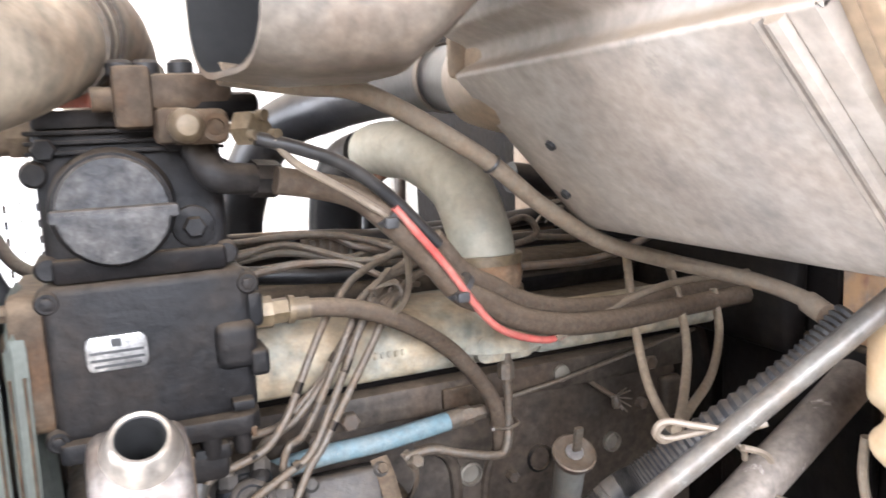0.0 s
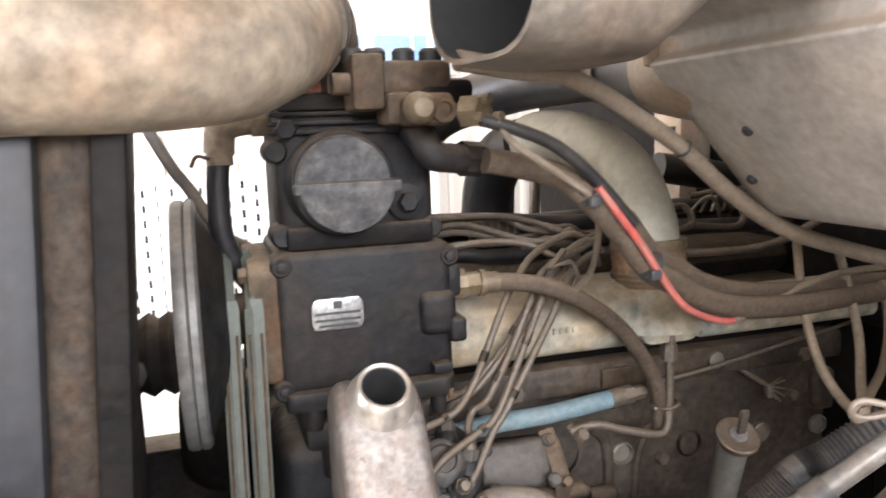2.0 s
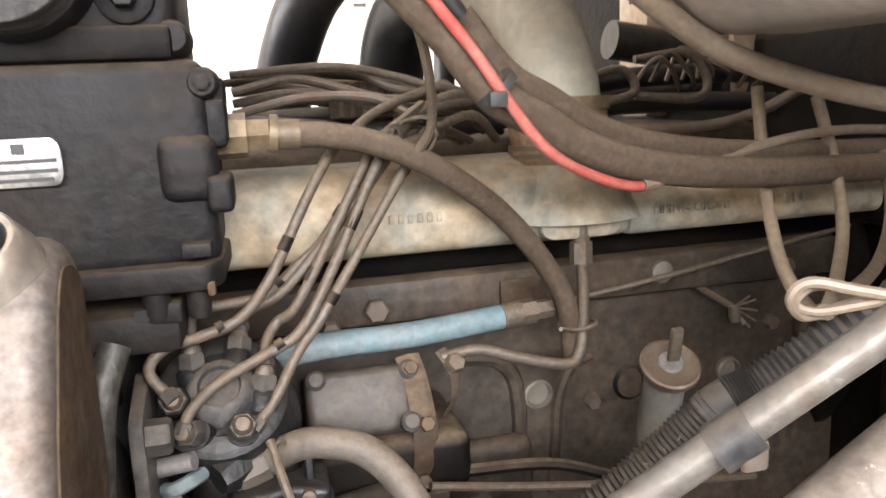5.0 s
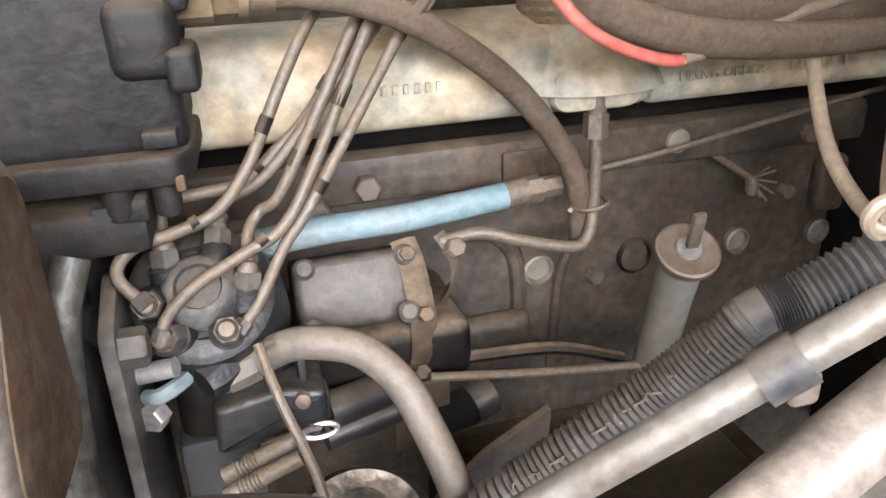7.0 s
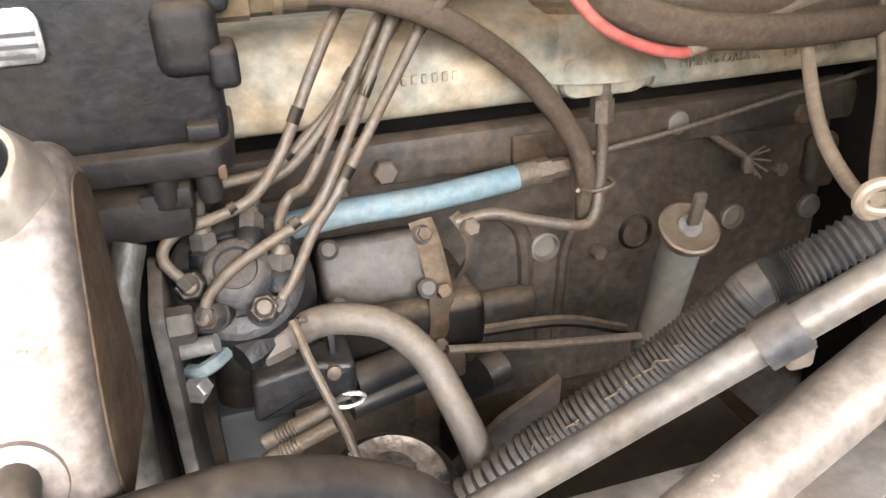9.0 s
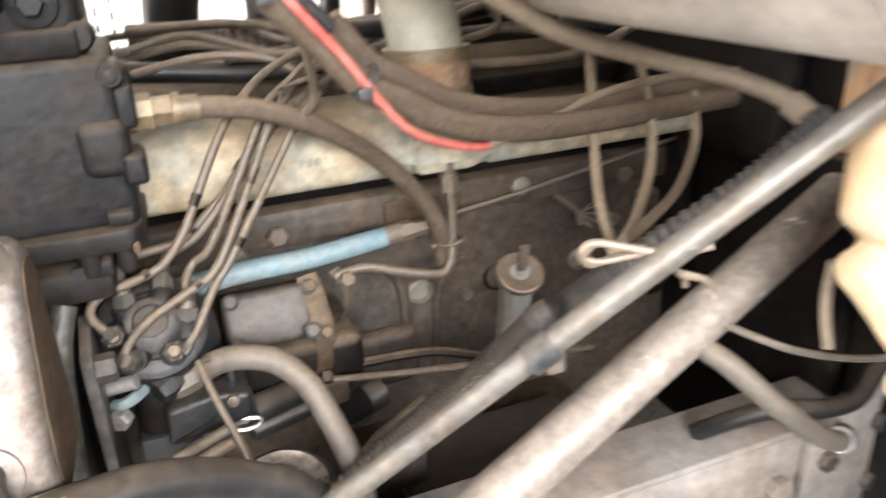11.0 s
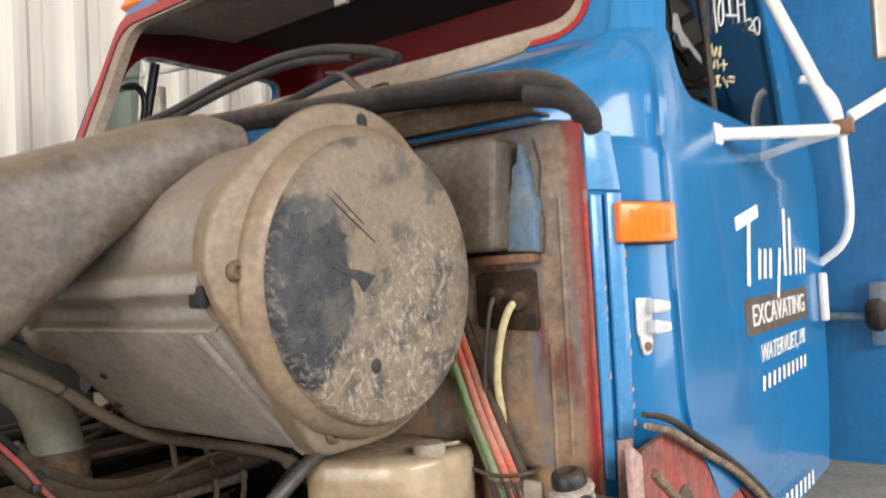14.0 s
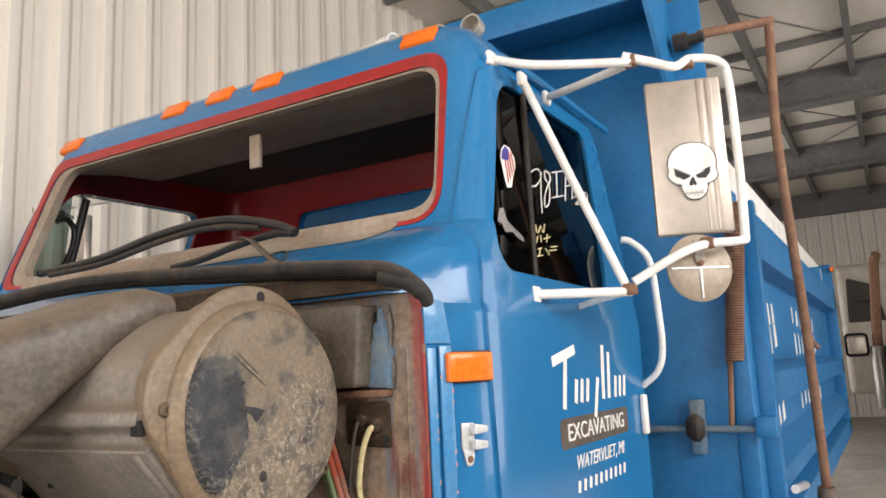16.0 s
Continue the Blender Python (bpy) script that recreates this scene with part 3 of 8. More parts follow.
def firewall_paint():
    """Rusty grey sheet whose edge by the door keeps its old red paint."""
    m = mat("rusty_firewall_sheet", (0.215, 0.178, 0.142), (0.25, 0.165, 0.098), 0.50, 6, 0.7, 0, 0.25, 70, (0.115, 0.066, 0.045), 0.62, mottle=0.36, rusty=0.3)
    n, link = m.node_tree.nodes, m.node_tree.links.new
    b = n["Principled BSDF"]
    was = b.inputs["Base Color"].links[0].from_socket
    co, xyz, tex, wide, mix = (n.new("ShaderNode" + k) for k in ("TexCoord", "SeparateXYZ", "TexNoise", "Math", "Mix"))
    mp = n.new("ShaderNodeMapping")
    mp.inputs["Scale"].default_value = (1, 1, 0.12)
    link(co.outputs["Object"], mp.inputs["Vector"])
    link(mp.outputs[0], tex.inputs["Vector"])
    tex.inputs["Scale"].default_value, tex.inputs["Detail"].default_value = 55, 6
    link(co.outputs["Object"], xyz.inputs[0])
    wide.operation, wide.inputs[1].default_value = "MULTIPLY_ADD", 0.05
    link(tex.outputs[0], wide.inputs[0])
    link(xyz.outputs[1], wide.inputs[2])
    edge = n.new("ShaderNodeMapRange")
    edge.inputs[1].default_value, edge.inputs[2].default_value, edge.inputs[3].default_value, edge.inputs[4].default_value = 0.094, 0.118, 0.95, 0.0
    link(wide.outputs[0], edge.inputs[0])
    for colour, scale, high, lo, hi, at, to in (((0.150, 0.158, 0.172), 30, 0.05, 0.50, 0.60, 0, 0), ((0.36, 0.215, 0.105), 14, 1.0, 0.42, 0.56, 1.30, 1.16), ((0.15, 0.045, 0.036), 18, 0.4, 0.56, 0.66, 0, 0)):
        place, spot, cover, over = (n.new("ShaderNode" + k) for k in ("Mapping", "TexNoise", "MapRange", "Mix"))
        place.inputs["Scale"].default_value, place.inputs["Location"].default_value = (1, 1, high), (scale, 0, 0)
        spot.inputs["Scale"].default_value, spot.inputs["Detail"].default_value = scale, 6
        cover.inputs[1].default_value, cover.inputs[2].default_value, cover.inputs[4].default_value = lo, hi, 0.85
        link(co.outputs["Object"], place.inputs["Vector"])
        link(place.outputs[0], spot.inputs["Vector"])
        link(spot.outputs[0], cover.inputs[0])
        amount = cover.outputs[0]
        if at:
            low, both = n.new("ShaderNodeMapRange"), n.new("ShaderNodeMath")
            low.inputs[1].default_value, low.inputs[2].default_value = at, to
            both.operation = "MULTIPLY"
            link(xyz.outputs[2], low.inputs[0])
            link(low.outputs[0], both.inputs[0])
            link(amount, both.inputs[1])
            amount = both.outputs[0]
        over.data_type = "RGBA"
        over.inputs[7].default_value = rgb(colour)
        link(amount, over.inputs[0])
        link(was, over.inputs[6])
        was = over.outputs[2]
    mix.data_type = "RGBA"
    mix.inputs[7].default_value = (0.30, 0.030, 0.026, 1)
    link(edge.outputs[0], mix.inputs[0])
    link(was, mix.inputs[6])
    link(mix.outputs[2], b.inputs["Base Color"])
    return m


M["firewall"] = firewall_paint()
M["lid"] = scuffed_lid()
M["glass"] = glass("tinted_glass", (0.5, 0.56, 0.53))
M["darkglass"] = glass("dark_tinted_glass", (0.028, 0.031, 0.028), 0.03, 1.26)


# ---- building blocks ----
def thing(name, at, label, category, group="", kind=""):
    e = new(name)
    e.empty_display_size = 0.05
    e.location = at
    return tagged(e, label, category, group, kind)


def part(name, bm, material, parent=None, label="", smooth=40):
    """Links bm, built in world metres, as one mesh under parent."""
    me = bpy.data.meshes.new(name)
    if id(bm) not in CUTS:
        bmesh.ops.recalc_face_normals(bm, faces=bm.faces)
    for f in bm.faces:
        f.smooth = True
    for e in bm.edges:
        if len(e.link_faces) == 2 and e.calc_face_angle(3.0) > radians(smooth):
            e.smooth = False
    bm.to_mesh(me)
    bm.free()
    me.materials.append(M[material] if isinstance(material, str) else material)
    ob = new(name, me)
    if parent:
        ob.parent = parent
        root = parent
        while root.parent:
            root = root.parent
        if parent is root:
            ob.matrix_parent_inverse = Matrix.Translation(root.location).inverted()
    if label:
        tagged(ob, label)
    return ob


def solo(name, bm, material, label, category, group="", kind="", smooth=40):
    return tagged(part(name, bm, material, None, "", smooth), label, category, group, kind)


def B():
    return bmesh.new()


def box(bm, lo, hi, bevel=0.0, seg=2, m=None):
    """A box from corner lo to corner hi, its edges rounded by bevel."""
    c = [(a + b) / 2 for a, b in zip(lo, hi)]
    s = [abs(b - a) for a, b in zip(lo, hi)]
    r = bmesh.ops.create_cube(bm, size=1.0, matrix=(m or Matrix()) @ Matrix.Translation(c) @ Matrix.Diagonal((*s, 1)))
    if bevel:
        es = list({e for v in r["verts"] for e in v.link_edges})
        bmesh.ops.bevel(bm, geom=es, offset=bevel, segments=seg, affect="EDGES", profile=0.5)
    return bm


def frame_of(d):
    d = Vector(d).normalized()
    up = Vector((0, 0, 1)) if abs(d.z) < 0.9 else Vector((1, 0, 0))
    a = d.cross(up).normalized()
    return d, a, a.cross(d).normalized()


def rod(bm, p, q, r, r2=None, n=20, cap=True):
    """A round bar from p to q."""
    r2 = r if r2 is None else r2
    p, q = Vector(p), Vector(q)
    d, a, b = frame_of(q - p)
    rings = []
    for c, rad in ((p, r), (q, r2)):
        rings.append([bm.verts.new(c + (a * math.cos(2 * math.pi * i / n) + b * math.sin(2 * math.pi * i / n)) * rad) for i in range(n)])
    for i in range(n):
        j = (i + 1) % n
        bm.faces.new((rings[0][i], rings[0][j], rings[1][j], rings[1][i]))
    if cap:
        bm.faces.new(rings[0][::-1])
        bm.faces.new(rings[1])
    return bm


def lathe(bm, p, axis, profile, n=40, cap=True):
    """Turns a profile of (along, radius) round the axis through p."""
    p = Vector(p)
    d, a, b = frame_of(axis)
    rings = []
    for h, r in profile:
        rings.append([bm.verts.new(p + d * h + (a * math.cos(2 * math.pi * i / n) + b * math.sin(2 * math.pi * i / n)) * max(r, 1e-4)) for i in range(n)])
    for u, v in zip(rings, rings[1:]):
        for i in range(n):
            j = (i + 1) % n
            bm.faces.new((u[i], u[j], v[j], v[i]))
    if cap:
        bm.faces.new(rings[0][::-1])
        bm.faces.new(rings[-1])
    return bm


def spline(pts, step=6):
    """Catmull-Rom points through pts."""
    P = [Vector(p) for p in pts]
    P = [P[0] * 2 - P[1]] + P + [P[-1] * 2 - P[-2]]
    out = []
    for i in range(1, len(P) - 2):
        a, b, c, d = P[i - 1:i + 3]
        for k in range(step):
            t = k / step
            out.append(0.5 * ((2 * b) + (c - a) * t + (2 * a - 5 * b + 4 * c - d) * t * t + (3 * b - a - 3 * c + d) * t ** 3))
    out.append(P[-2])
    return out


def sweep(bm, pts, r, n=12, step=6, cap=True, ribs=0.0, flat=1.0):
    """A hose along the smooth line through pts. r: one radius or one for each end; ribs: depth of corrugations."""
    line = spline(pts, step) if step > 1 else [Vector(p) for p in pts]
    r0, r1 = r if isinstance(r, tuple) else (r, r)
    prev, rings = None, []
    for k, c in enumerate(line):
        d = (line[min(k + 1, len(line) - 1)] - line[max(k - 1, 0)]).normalized()
        if prev is None:
            prev = frame_of(d)[1]
        a = (prev - d * prev.dot(d)).normalized()
        b = d.cross(a)
        prev = a
        rad = r0 + (r1 - r0) * k / (len(line) - 1) + (ribs if ribs and k % 2 else 0)
        rings.append([bm.verts.new(c + (a * math.cos(2 * math.pi * i / n) + b * math.sin(2 * math.pi * i / n) * flat) * rad) for i in range(n)])
    for u, v in zip(rings, rings[1:]):
        for i in range(n):
            j = (i + 1) % n
            bm.faces.new((u[i], u[j], v[j], v[i]))
    if cap:
        bm.faces.new(rings[0][::-1])
        bm.faces.new(rings[-1])
    return bm


def hexnut(bm, p, axis, r, h):
    p, d = Vector(p), Vector(axis).normalized()
    return lathe(bm, p, d, [(0, r), (h * 0.85, r), (h, r * 0.85)], 6)


def prism(bm, outline, lo, hi, axis="y", bevel=0.0, seg=2):
    """An outline in the plane square to axis, drawn out from lo to hi. Outline points: (x,z) for y, (y,z) for x, (x,y) for z."""
    def put(a, b, h):
        return {"y": (a, h, b), "x": (h, a, b), "z": (a, b, h)}[axis]
    u = [bm.verts.new(put(a, b, lo)) for a, b in outline]
    v = [bm.verts.new(put(a, b, hi)) for a, b in outline]
    fs = [bm.faces.new(u), bm.faces.new(v)]
    n = len(u)
    for i in range(n):
        fs.append(bm.faces.new((u[i], u[(i + 1) % n], v[(i + 1) % n], v[i])))
    bmesh.ops.recalc_face_normals(bm, faces=fs)
    if bevel:
        es = list({e for f in fs[:2] for e in f.edges})
        bmesh.ops.bevel(bm, geom=es, offset=bevel, segments=seg, affect="EDGES", profile=0.5)
    return bm


def rounded(pts, r, n=5):
    """The outline pts with its corners rounded by r (or by a list of radii)."""
    out, m = [], len(pts)
    for i, p in enumerate(pts):
        p = Vector((*p, 0))
        a, b = Vector((*pts[i - 1], 0)), Vector((*pts[(i + 1) % m], 0))
        rr = r[i] if isinstance(r, (list, tuple)) else r
        u, v = (a - p), (b - p)
        k = min(rr, u.length * 0.49, v.length * 0.49)
        s, e = p + u.normalized() * k, p + v.normalized() * k
        for j in range(n + 1):
            t = j / n
            q = s * (1 - t) ** 2 + p * 2 * t * (1 - t) + e * t * t
            out.append((q.x, q.y))
    return out


CUTS, KEPT = set(), []  # what has been cut keeps its normals


def cut(a, b, how="DIFFERENCE"):
    """The mesh of bmesh a with bmesh b taken away from it (or met with it), as a new bmesh."""
    obs = []
    for bm in (a, b):
        if id(bm) not in CUTS:
            bmesh.ops.recalc_face_normals(bm, faces=bm.faces)
        me = bpy.data.meshes.new("cutting")
        bm.to_mesh(me)
        bm.free()
        obs.append(new("cutting", me))
    mod = obs[0].modifiers.new("cut", "BOOLEAN")
    mod.operation, mod.object, mod.solver = how, obs[1], "EXACT"
    me = bpy.data.meshes.new_from_object(obs[0].evaluated_get(bpy.context.evaluated_depsgraph_get()))
    out = B()
    out.from_mesh(me)
    CUTS.add(id(out))
    KEPT.append(out)
    for o in obs:
        d = o.data
        bpy.data.objects.remove(o)
        bpy.data.meshes.remove(d)
    bpy.data.meshes.remove(me)
    return out


def lettering(text, size, m, depth=0.0006, shear=0.0, wide=1.0):
    """Words as a mesh, in the plane that m sets."""
    cu = bpy.data.curves.new("words", "FONT")
    cu.body, cu.size, cu.extrude, cu.align_x, cu.align_y, cu.shear = text, size, depth, "CENTER", "CENTER", shear
    ob = new("words", cu)
    me = bpy.data.meshes.new_from_object(ob.evaluated_get(bpy.context.evaluated_depsgraph_get()))
    bm = B()
    bm.from_mesh(me)
    bpy.data.objects.remove(ob)
    bpy.data.curves.remove(cu)
    bpy.data.meshes.remove(me)
    bmesh.ops.transform(bm, matrix=m @ Matrix.Diagonal((wide, 1, 1, 1)), verts=bm.verts)
    return bm


# ---- the shop ----
def ribbed(axis, at, lo, hi, z0, z1, thick, pitch=0.3):
    """A wall of ribbed steel sheet with its ribs upright, facing the shop."""
    bm = B()
    line, a, s = [], lo, 1 if thick > 0 else -1
    while a < hi - 1e-6:
        for da, dh in ((0, 0), (0.05, 0), (0.060, 0.058), (0.092, 0.058), (0.102, 0), (0.15, 0), (0.153, 0.028), (0.174, 0.028), (0.177, 0), (0.222, 0), (0.225, 0.028), (0.246, 0.028), (0.249, 0)):
            if a + da < hi:
                line.append((a + da, at - s * dh))
        a += pitch
    line += [(hi, at), (hi, at + thick), (lo, at + thick)]
    pts = line if axis == "y" else [(q, p) for p, q in line]
    return prism(bm, pts, z0, z1, "z")


NORTH, EAST, WEST, SOUTH, TOP = 3.4, 20.0, -7.0, -5.0, 5.4
solo("floor", box(B(), (WEST - 0.2, SOUTH - 0.2, -0.2), (EAST + 0.2, NORTH + 0.2, 0.0)), "concrete", "grey stained concrete shop floor", "floor", "", "structure")
solo("ground", box(B(), (-400, -400, -0.4), (400, 400, -0.03)), "gravel", "pale gravel yard outside the shop", "ground", "", "structure")
# Gap between 9.5 and 14.6 is added for the north fill lamp.
for lo, hi, z0 in ((WEST, 9.5, 0), (9.5, 14.6, 4.25), (14.6, EAST, 0)):
    solo("wall_north", ribbed("y", NORTH, lo, hi, z0, TOP, 0.2), "wall", "white ribbed steel sheet wall", "wall", "", "structure")
solo("wall_east", ribbed("x", EAST, SOUTH, NORTH, 0, TOP, 0.2), "wall", "white ribbed steel sheet end wall", "wall", "", "structure")
# West and south walls are unseen; their darker grey limits bounced light.
bm = box(B(), (-7.2, -5, 0), (-7, -1.9, TOP))
box(bm, (-7.2, 3.2, 0), (-7, 3.4, TOP))
box(bm, (-7.2, -1.9, 4.2), (-7, 3.2, TOP))
solo("wall_west", bm, "oldwall", "unseen grey end wall with a wide open door", "wall", "", "structure")
bm = box(B(), (-7.2, -5.2, 0), (-3.4, -5, TOP))
# Opening from 4.4 to 8.2 is added for the rear fill lamp.
box(bm, (3.4, -5.2, 0), (4.4, -5, TOP))
box(bm, (8.2, -5.2, 0), (20.2, -5, TOP))
box(bm, (4.4, -5.2, 4.2), (8.2, -5, TOP))
box(bm, (-3.4, -5.2, 4.2), (3.4, -5, TOP))
solo("wall_south", bm, "oldwall", "unseen grey side wall with an overhead door and an added opening", "wall", "", "structure")
solo("ceiling", box(B(), (-7.2, -5.2, TOP), (20.2, 3.6, TOP + 0.2)), "roof", "pale lined shop roof", "ceiling", "", "structure")
for x in (2.4, 6.6, 10.8, 15.0):
    bm = B()
    for z0, z1, w in ((TOP - 0.5, TOP - 0.47, 0.11), (TOP - 0.47, TOP - 0.03, 0.012), (TOP - 0.03, TOP - 0.002, 0.11)):
        box(bm, (x - w, SOUTH + 0.02, z0), (x + w, NORTH - 0.05, z1))
    solo("roof_girder", bm, "beam", "grey painted steel roof girder", "beam", "", "structure")
for i in range(7):
    y = -4.03 + i * 1.1
    solo("roof_purlin", box(B(), (WEST, y - 0.04, TOP - 0.2), (EAST, y + 0.04, TOP - 0.003)), "beam", "dark steel purlin under the roof", "beam", "", "structure")
for x in (-5.8, -2.0, 1.8, 5.6, 9.5, 13.4, 17.3):
    solo("roof_strut", box(B(), (x - 0.03, SOUTH, TOP - 0.10), (x + 0.03, NORTH - 0.04, TOP - 0.004)), "beam", "thin dark steel strut under the roof", "beam", "", "structure")
for x, y, d in ((7.9, 0.37, -1.1), (9.6, -0.73, 1.1), (11.7, 0.37, -1.1), (13.5, -0.73, 1.1), (15.6, 0.37, -1.1), (8.2, -1.83, 1.1), (12.0, -1.83, 1.1), (8.4, 1.47, -1.1)):
    solo("bracing_rod", rod(B(), (x, y, TOP - 0.12), (x + 1.6, y + d, TOP - 0.12), 0.012, None, 8), "beam", "thin dark bracing rod under the roof", "rod", "", "structure")
for y in (0.1, 0.16):
    solo("conduit", sweep(B(), [(15.7, y - 4.6, TOP - 0.30), (15.75, y - 2.5, TOP - 0.34), (15.7, y, TOP - 0.30), (15.7, y + 3.0, TOP - 0.31)], 0.014, 8), "oldwall", "pale conduit strung under the roof", "conduit", "", "structure")
solo("eave_beam", box(B(), (EAST - 0.3, SOUTH, TOP - 0.55), (EAST - 0.06, NORTH - 0.06, TOP - 0.003)), "beam", "dark steel beam along the end wall", "beam", "", "structure")
# blue tinted window lights in the wall beyond the engine
win = thing("window_1", (0.6, NORTH - 0.03, 1.65), "row of small blue window panes in the white wall", "window", "", "structure")
part("window_frame", box(B(), (0.40, NORTH - 0.05, 1.60), (1.0, NORTH - 0.031, 1.80), 0.004), "white", win)
for i in range(3):
    part("pane", box(B(), (0.43 + i * 0.185, NORTH - 0.056, 1.625), (0.595 + i * 0.185, NORTH - 0.052, 1.775)), "skyblue", win)

slots = thing("slotted_panel", (-0.25, NORTH - 0.03, 0.5), "white slotted steel panel against the wall", "panel")
part("sheet", box(B(), (-0.62, NORTH - 0.045, 0.0), (0.12, NORTH - 0.034, 1.20), 0.002), "white", slots)
for i in range(12):
    for j in range(9):
        part("slot", box(B(), (-0.58 + i * 0.058, NORTH - 0.0465, 0.62 + j * 0.064 - 0.02 * (i % 2)), (-0.568 + i * 0.058, NORTH - 0.0452, 0.652 + j * 0.064 - 0.02 * (i % 2))), "frame", slots)

# ---- the cab ----
YC = 1.02  # middle of the truck
SECTIONS = ((0.88, 0.79, 2.12, 0.012, 0.06, 0.155, 0.057), (1.10, 0.79, 2.12, 0.0, 0.07, 0.155, 0.057), (1.60, 0.79, 2.12, 0.0, 0.075, 0.155, 0.057), (1.622, 0.785, 2.12, 0.001, 0.08, 0.155, 0.056),
            (1.640, 0.76, 2.12, 0.002, 0.09, 0.19, 0.10), (1.70, 0.73, 2.12, 0.006, 0.11, 0.20, 0.13), (1.76, 0.82, 2.12, 0.012, 0.14, 0.13, 0.10),
            (1.84, 0.995, 2.12, 0.022, 0.15, 0.07, 0.07), (2.06, 1.07, 2.115, 0.055, 0.14, 0.06, 0.06), (2.31, 1.15, 2.10, 0.092, 0.13, 0.06, 0.06), (2.37, 1.17, 2.08, 0.12, 0.13, 0.06, 0.06), (2.43, 1.205, 2.05, 0.165, 0.13, 0.06, 0.06),
            (2.470, 1.265, 2.0, 0.225, 0.13, 0.06, 0.06), (2.488, 1.37, 1.92, 0.33, 0.13, 0.06, 0.06))


def cab_form(grow=0.0):
    """The closed outer form of the cab, grown outwards by grow; its nose tapers in towards the engine."""
    bm, rings = B(), []
    for k, (z, xf, xr, ys, r, tx, ty) in enumerate(SECTIONS):
        zz = z + (grow if k >= len(SECTIONS) - 2 else 0) - (grow if k == 0 else 0)
        x0, x1, y0, y1, g = xf - grow, xr + grow, ys - grow, 2 * YC - ys + grow, grow * 0.4
        near, soft = (0.012, 0.10) if z < 1.75 else (0.06, 0.10)
        o = rounded([(x0, y0 + ty + g), (x0 + tx, y0), (x1, y0), (x1, y1), (x0 + tx, y1), (x0, y1 - ty - g)], [near, soft, max(0.02, r + grow), max(0.02, r + grow), soft, near], 7)
        rings.append([bm.verts.new((x, y, zz)) for x, y in o])
    n = len(rings[0])
    for u, v in zip(rings, rings[1:]):
        for i in range(n):
            bm.faces.new((u[i], u[(i + 1) % n], v[(i + 1) % n], v[i]))
    bm.faces.new(rings[0])
    bm.faces.new(rings[-1])
    return bm


# the tapered side of the nose: metres along it from its front edge, out from it, and up
NOSE = Matrix(((0.93865, -0.34487, 0, 0.79), (-0.34487, -0.93865, 0, 0.057), (0, 0, 1, 0), (0, 0, 0, 1)))


SCREEN = [(0.145, 1.858), (1.895, 1.858), (1.845, 2.300), (0.195, 2.300)]
SCREEN_OUT = [(0.132, 1.846), (1.945, 1.846), (1.893, 2.340), (0.178, 2.340)]
SIDE_WIN = [(1.03, 1.775), (1.07, 1.722), (1.76, 1.718), (1.88, 2.262), (1.27, 2.252), (1.20, 2.19)]
DOOR_OUT = [(0.965, 1.20), (1.20, 0.93), (2.02, 0.90), (2.04, 1.75), (1.99, 2.305), (1.19, 2.295), (1.06, 2.13), (0.945, 1.70)]
cut_screen = lambda: prism(B(), rounded(SCREEN, 0.075, 6), 0.70, 1.55, "x")
cut_left = lambda: prism(B(), rounded(SIDE_WIN, [0.04, 0.05, 0.05, 0.06, 0.06, 0.05], 5), -0.3, 0.4)
cut_right = lambda: prism(B(), rounded(SIDE_WIN, [0.04, 0.05, 0.05, 0.06, 0.06, 0.05], 5), 1.6, 2.4)
cut_rear = lambda: prism(B(), rounded([(0.42, 1.80), (1.52, 1.80), (1.50, 2.235), (0.44, 2.235)], 0.06, 5), 1.8, 2.4, "x")
cut_wall = lambda: box(B(), (0.4, 0.062, 0.5), (0.815, 2 * YC - 0.062, 1.66))


def open_up(bm):
    for c in (cut_screen, cut_left, cut_right, cut_rear):
        bm = cut(bm, c())
    return bm


cab = thing("truck_cab", (1.4, YC, 0.88), "bright blue truck cab with no bonnet and no windscreen", "truck cab")
bm = cut(cab_form(), cab_form(-0.03))
bm = cut(open_up(bm), cut_wall())
part("shell", bm, "blue", cab, "glossy blue steel shell", 25)
part("lining", cut(open_up(cut(cab_form(-0.032), cab_form(-0.045))), box(B(), (0.4, -0.1, 0.5), (0.835, 2.1, 1.70))), "redin", cab, "dark red cab lining")
part("headliner", cut(cut(cab_form(-0.05), box(B(), (0.2, -1, 0.2), (3, 3, 2.372))), box(B(), (0.3, -1, 2.385), (3, 3, 3))), "interior", cab, "dusty grey headliner")
part("header_panel", prism(B(), [(1.195, 2.296), (1.40, 2.335), (1.60, 2.352), (1.60, 2.370), (1.40, 2.355), (1.20, 2.312)], 0.19, 2 * YC - 0.19), "header", cab, "dusty beige header panel above the windscreen")
bm = cut(cab_form(0.004), cab_form(-0.02))
bm = cut(bm, prism(B(), rounded(SCREEN_OUT, 0.09, 6), 0.70, 1.45, "x"), "INTERSECT")
part("windscreen_flange", cut(bm, cut_screen()), "redtrim", cab, "bare red windscreen flange", 25)
bm = cut(cab_form(-0.004), cab_form(-0.036))
bm = cut(bm, prism(B(), rounded([(0.144, 1.857), (1.896, 1.857), (1.846, 2.301), (0.194, 2.301)], 0.075, 6), 0.70, 1.5, "x"), "INTERSECT")
part("windscreen_lip", cut(bm, prism(B(), rounded([(0.160, 1.885), (1.842, 1.885), (1.795, 2.292), (0.210, 2.292)], 0.075, 6), 0.6, 1.6, "x")), "beige", cab, "dusty beige windscreen lip", 25)
bm = cut(cab_form(0.006), cab_form(-0.02))
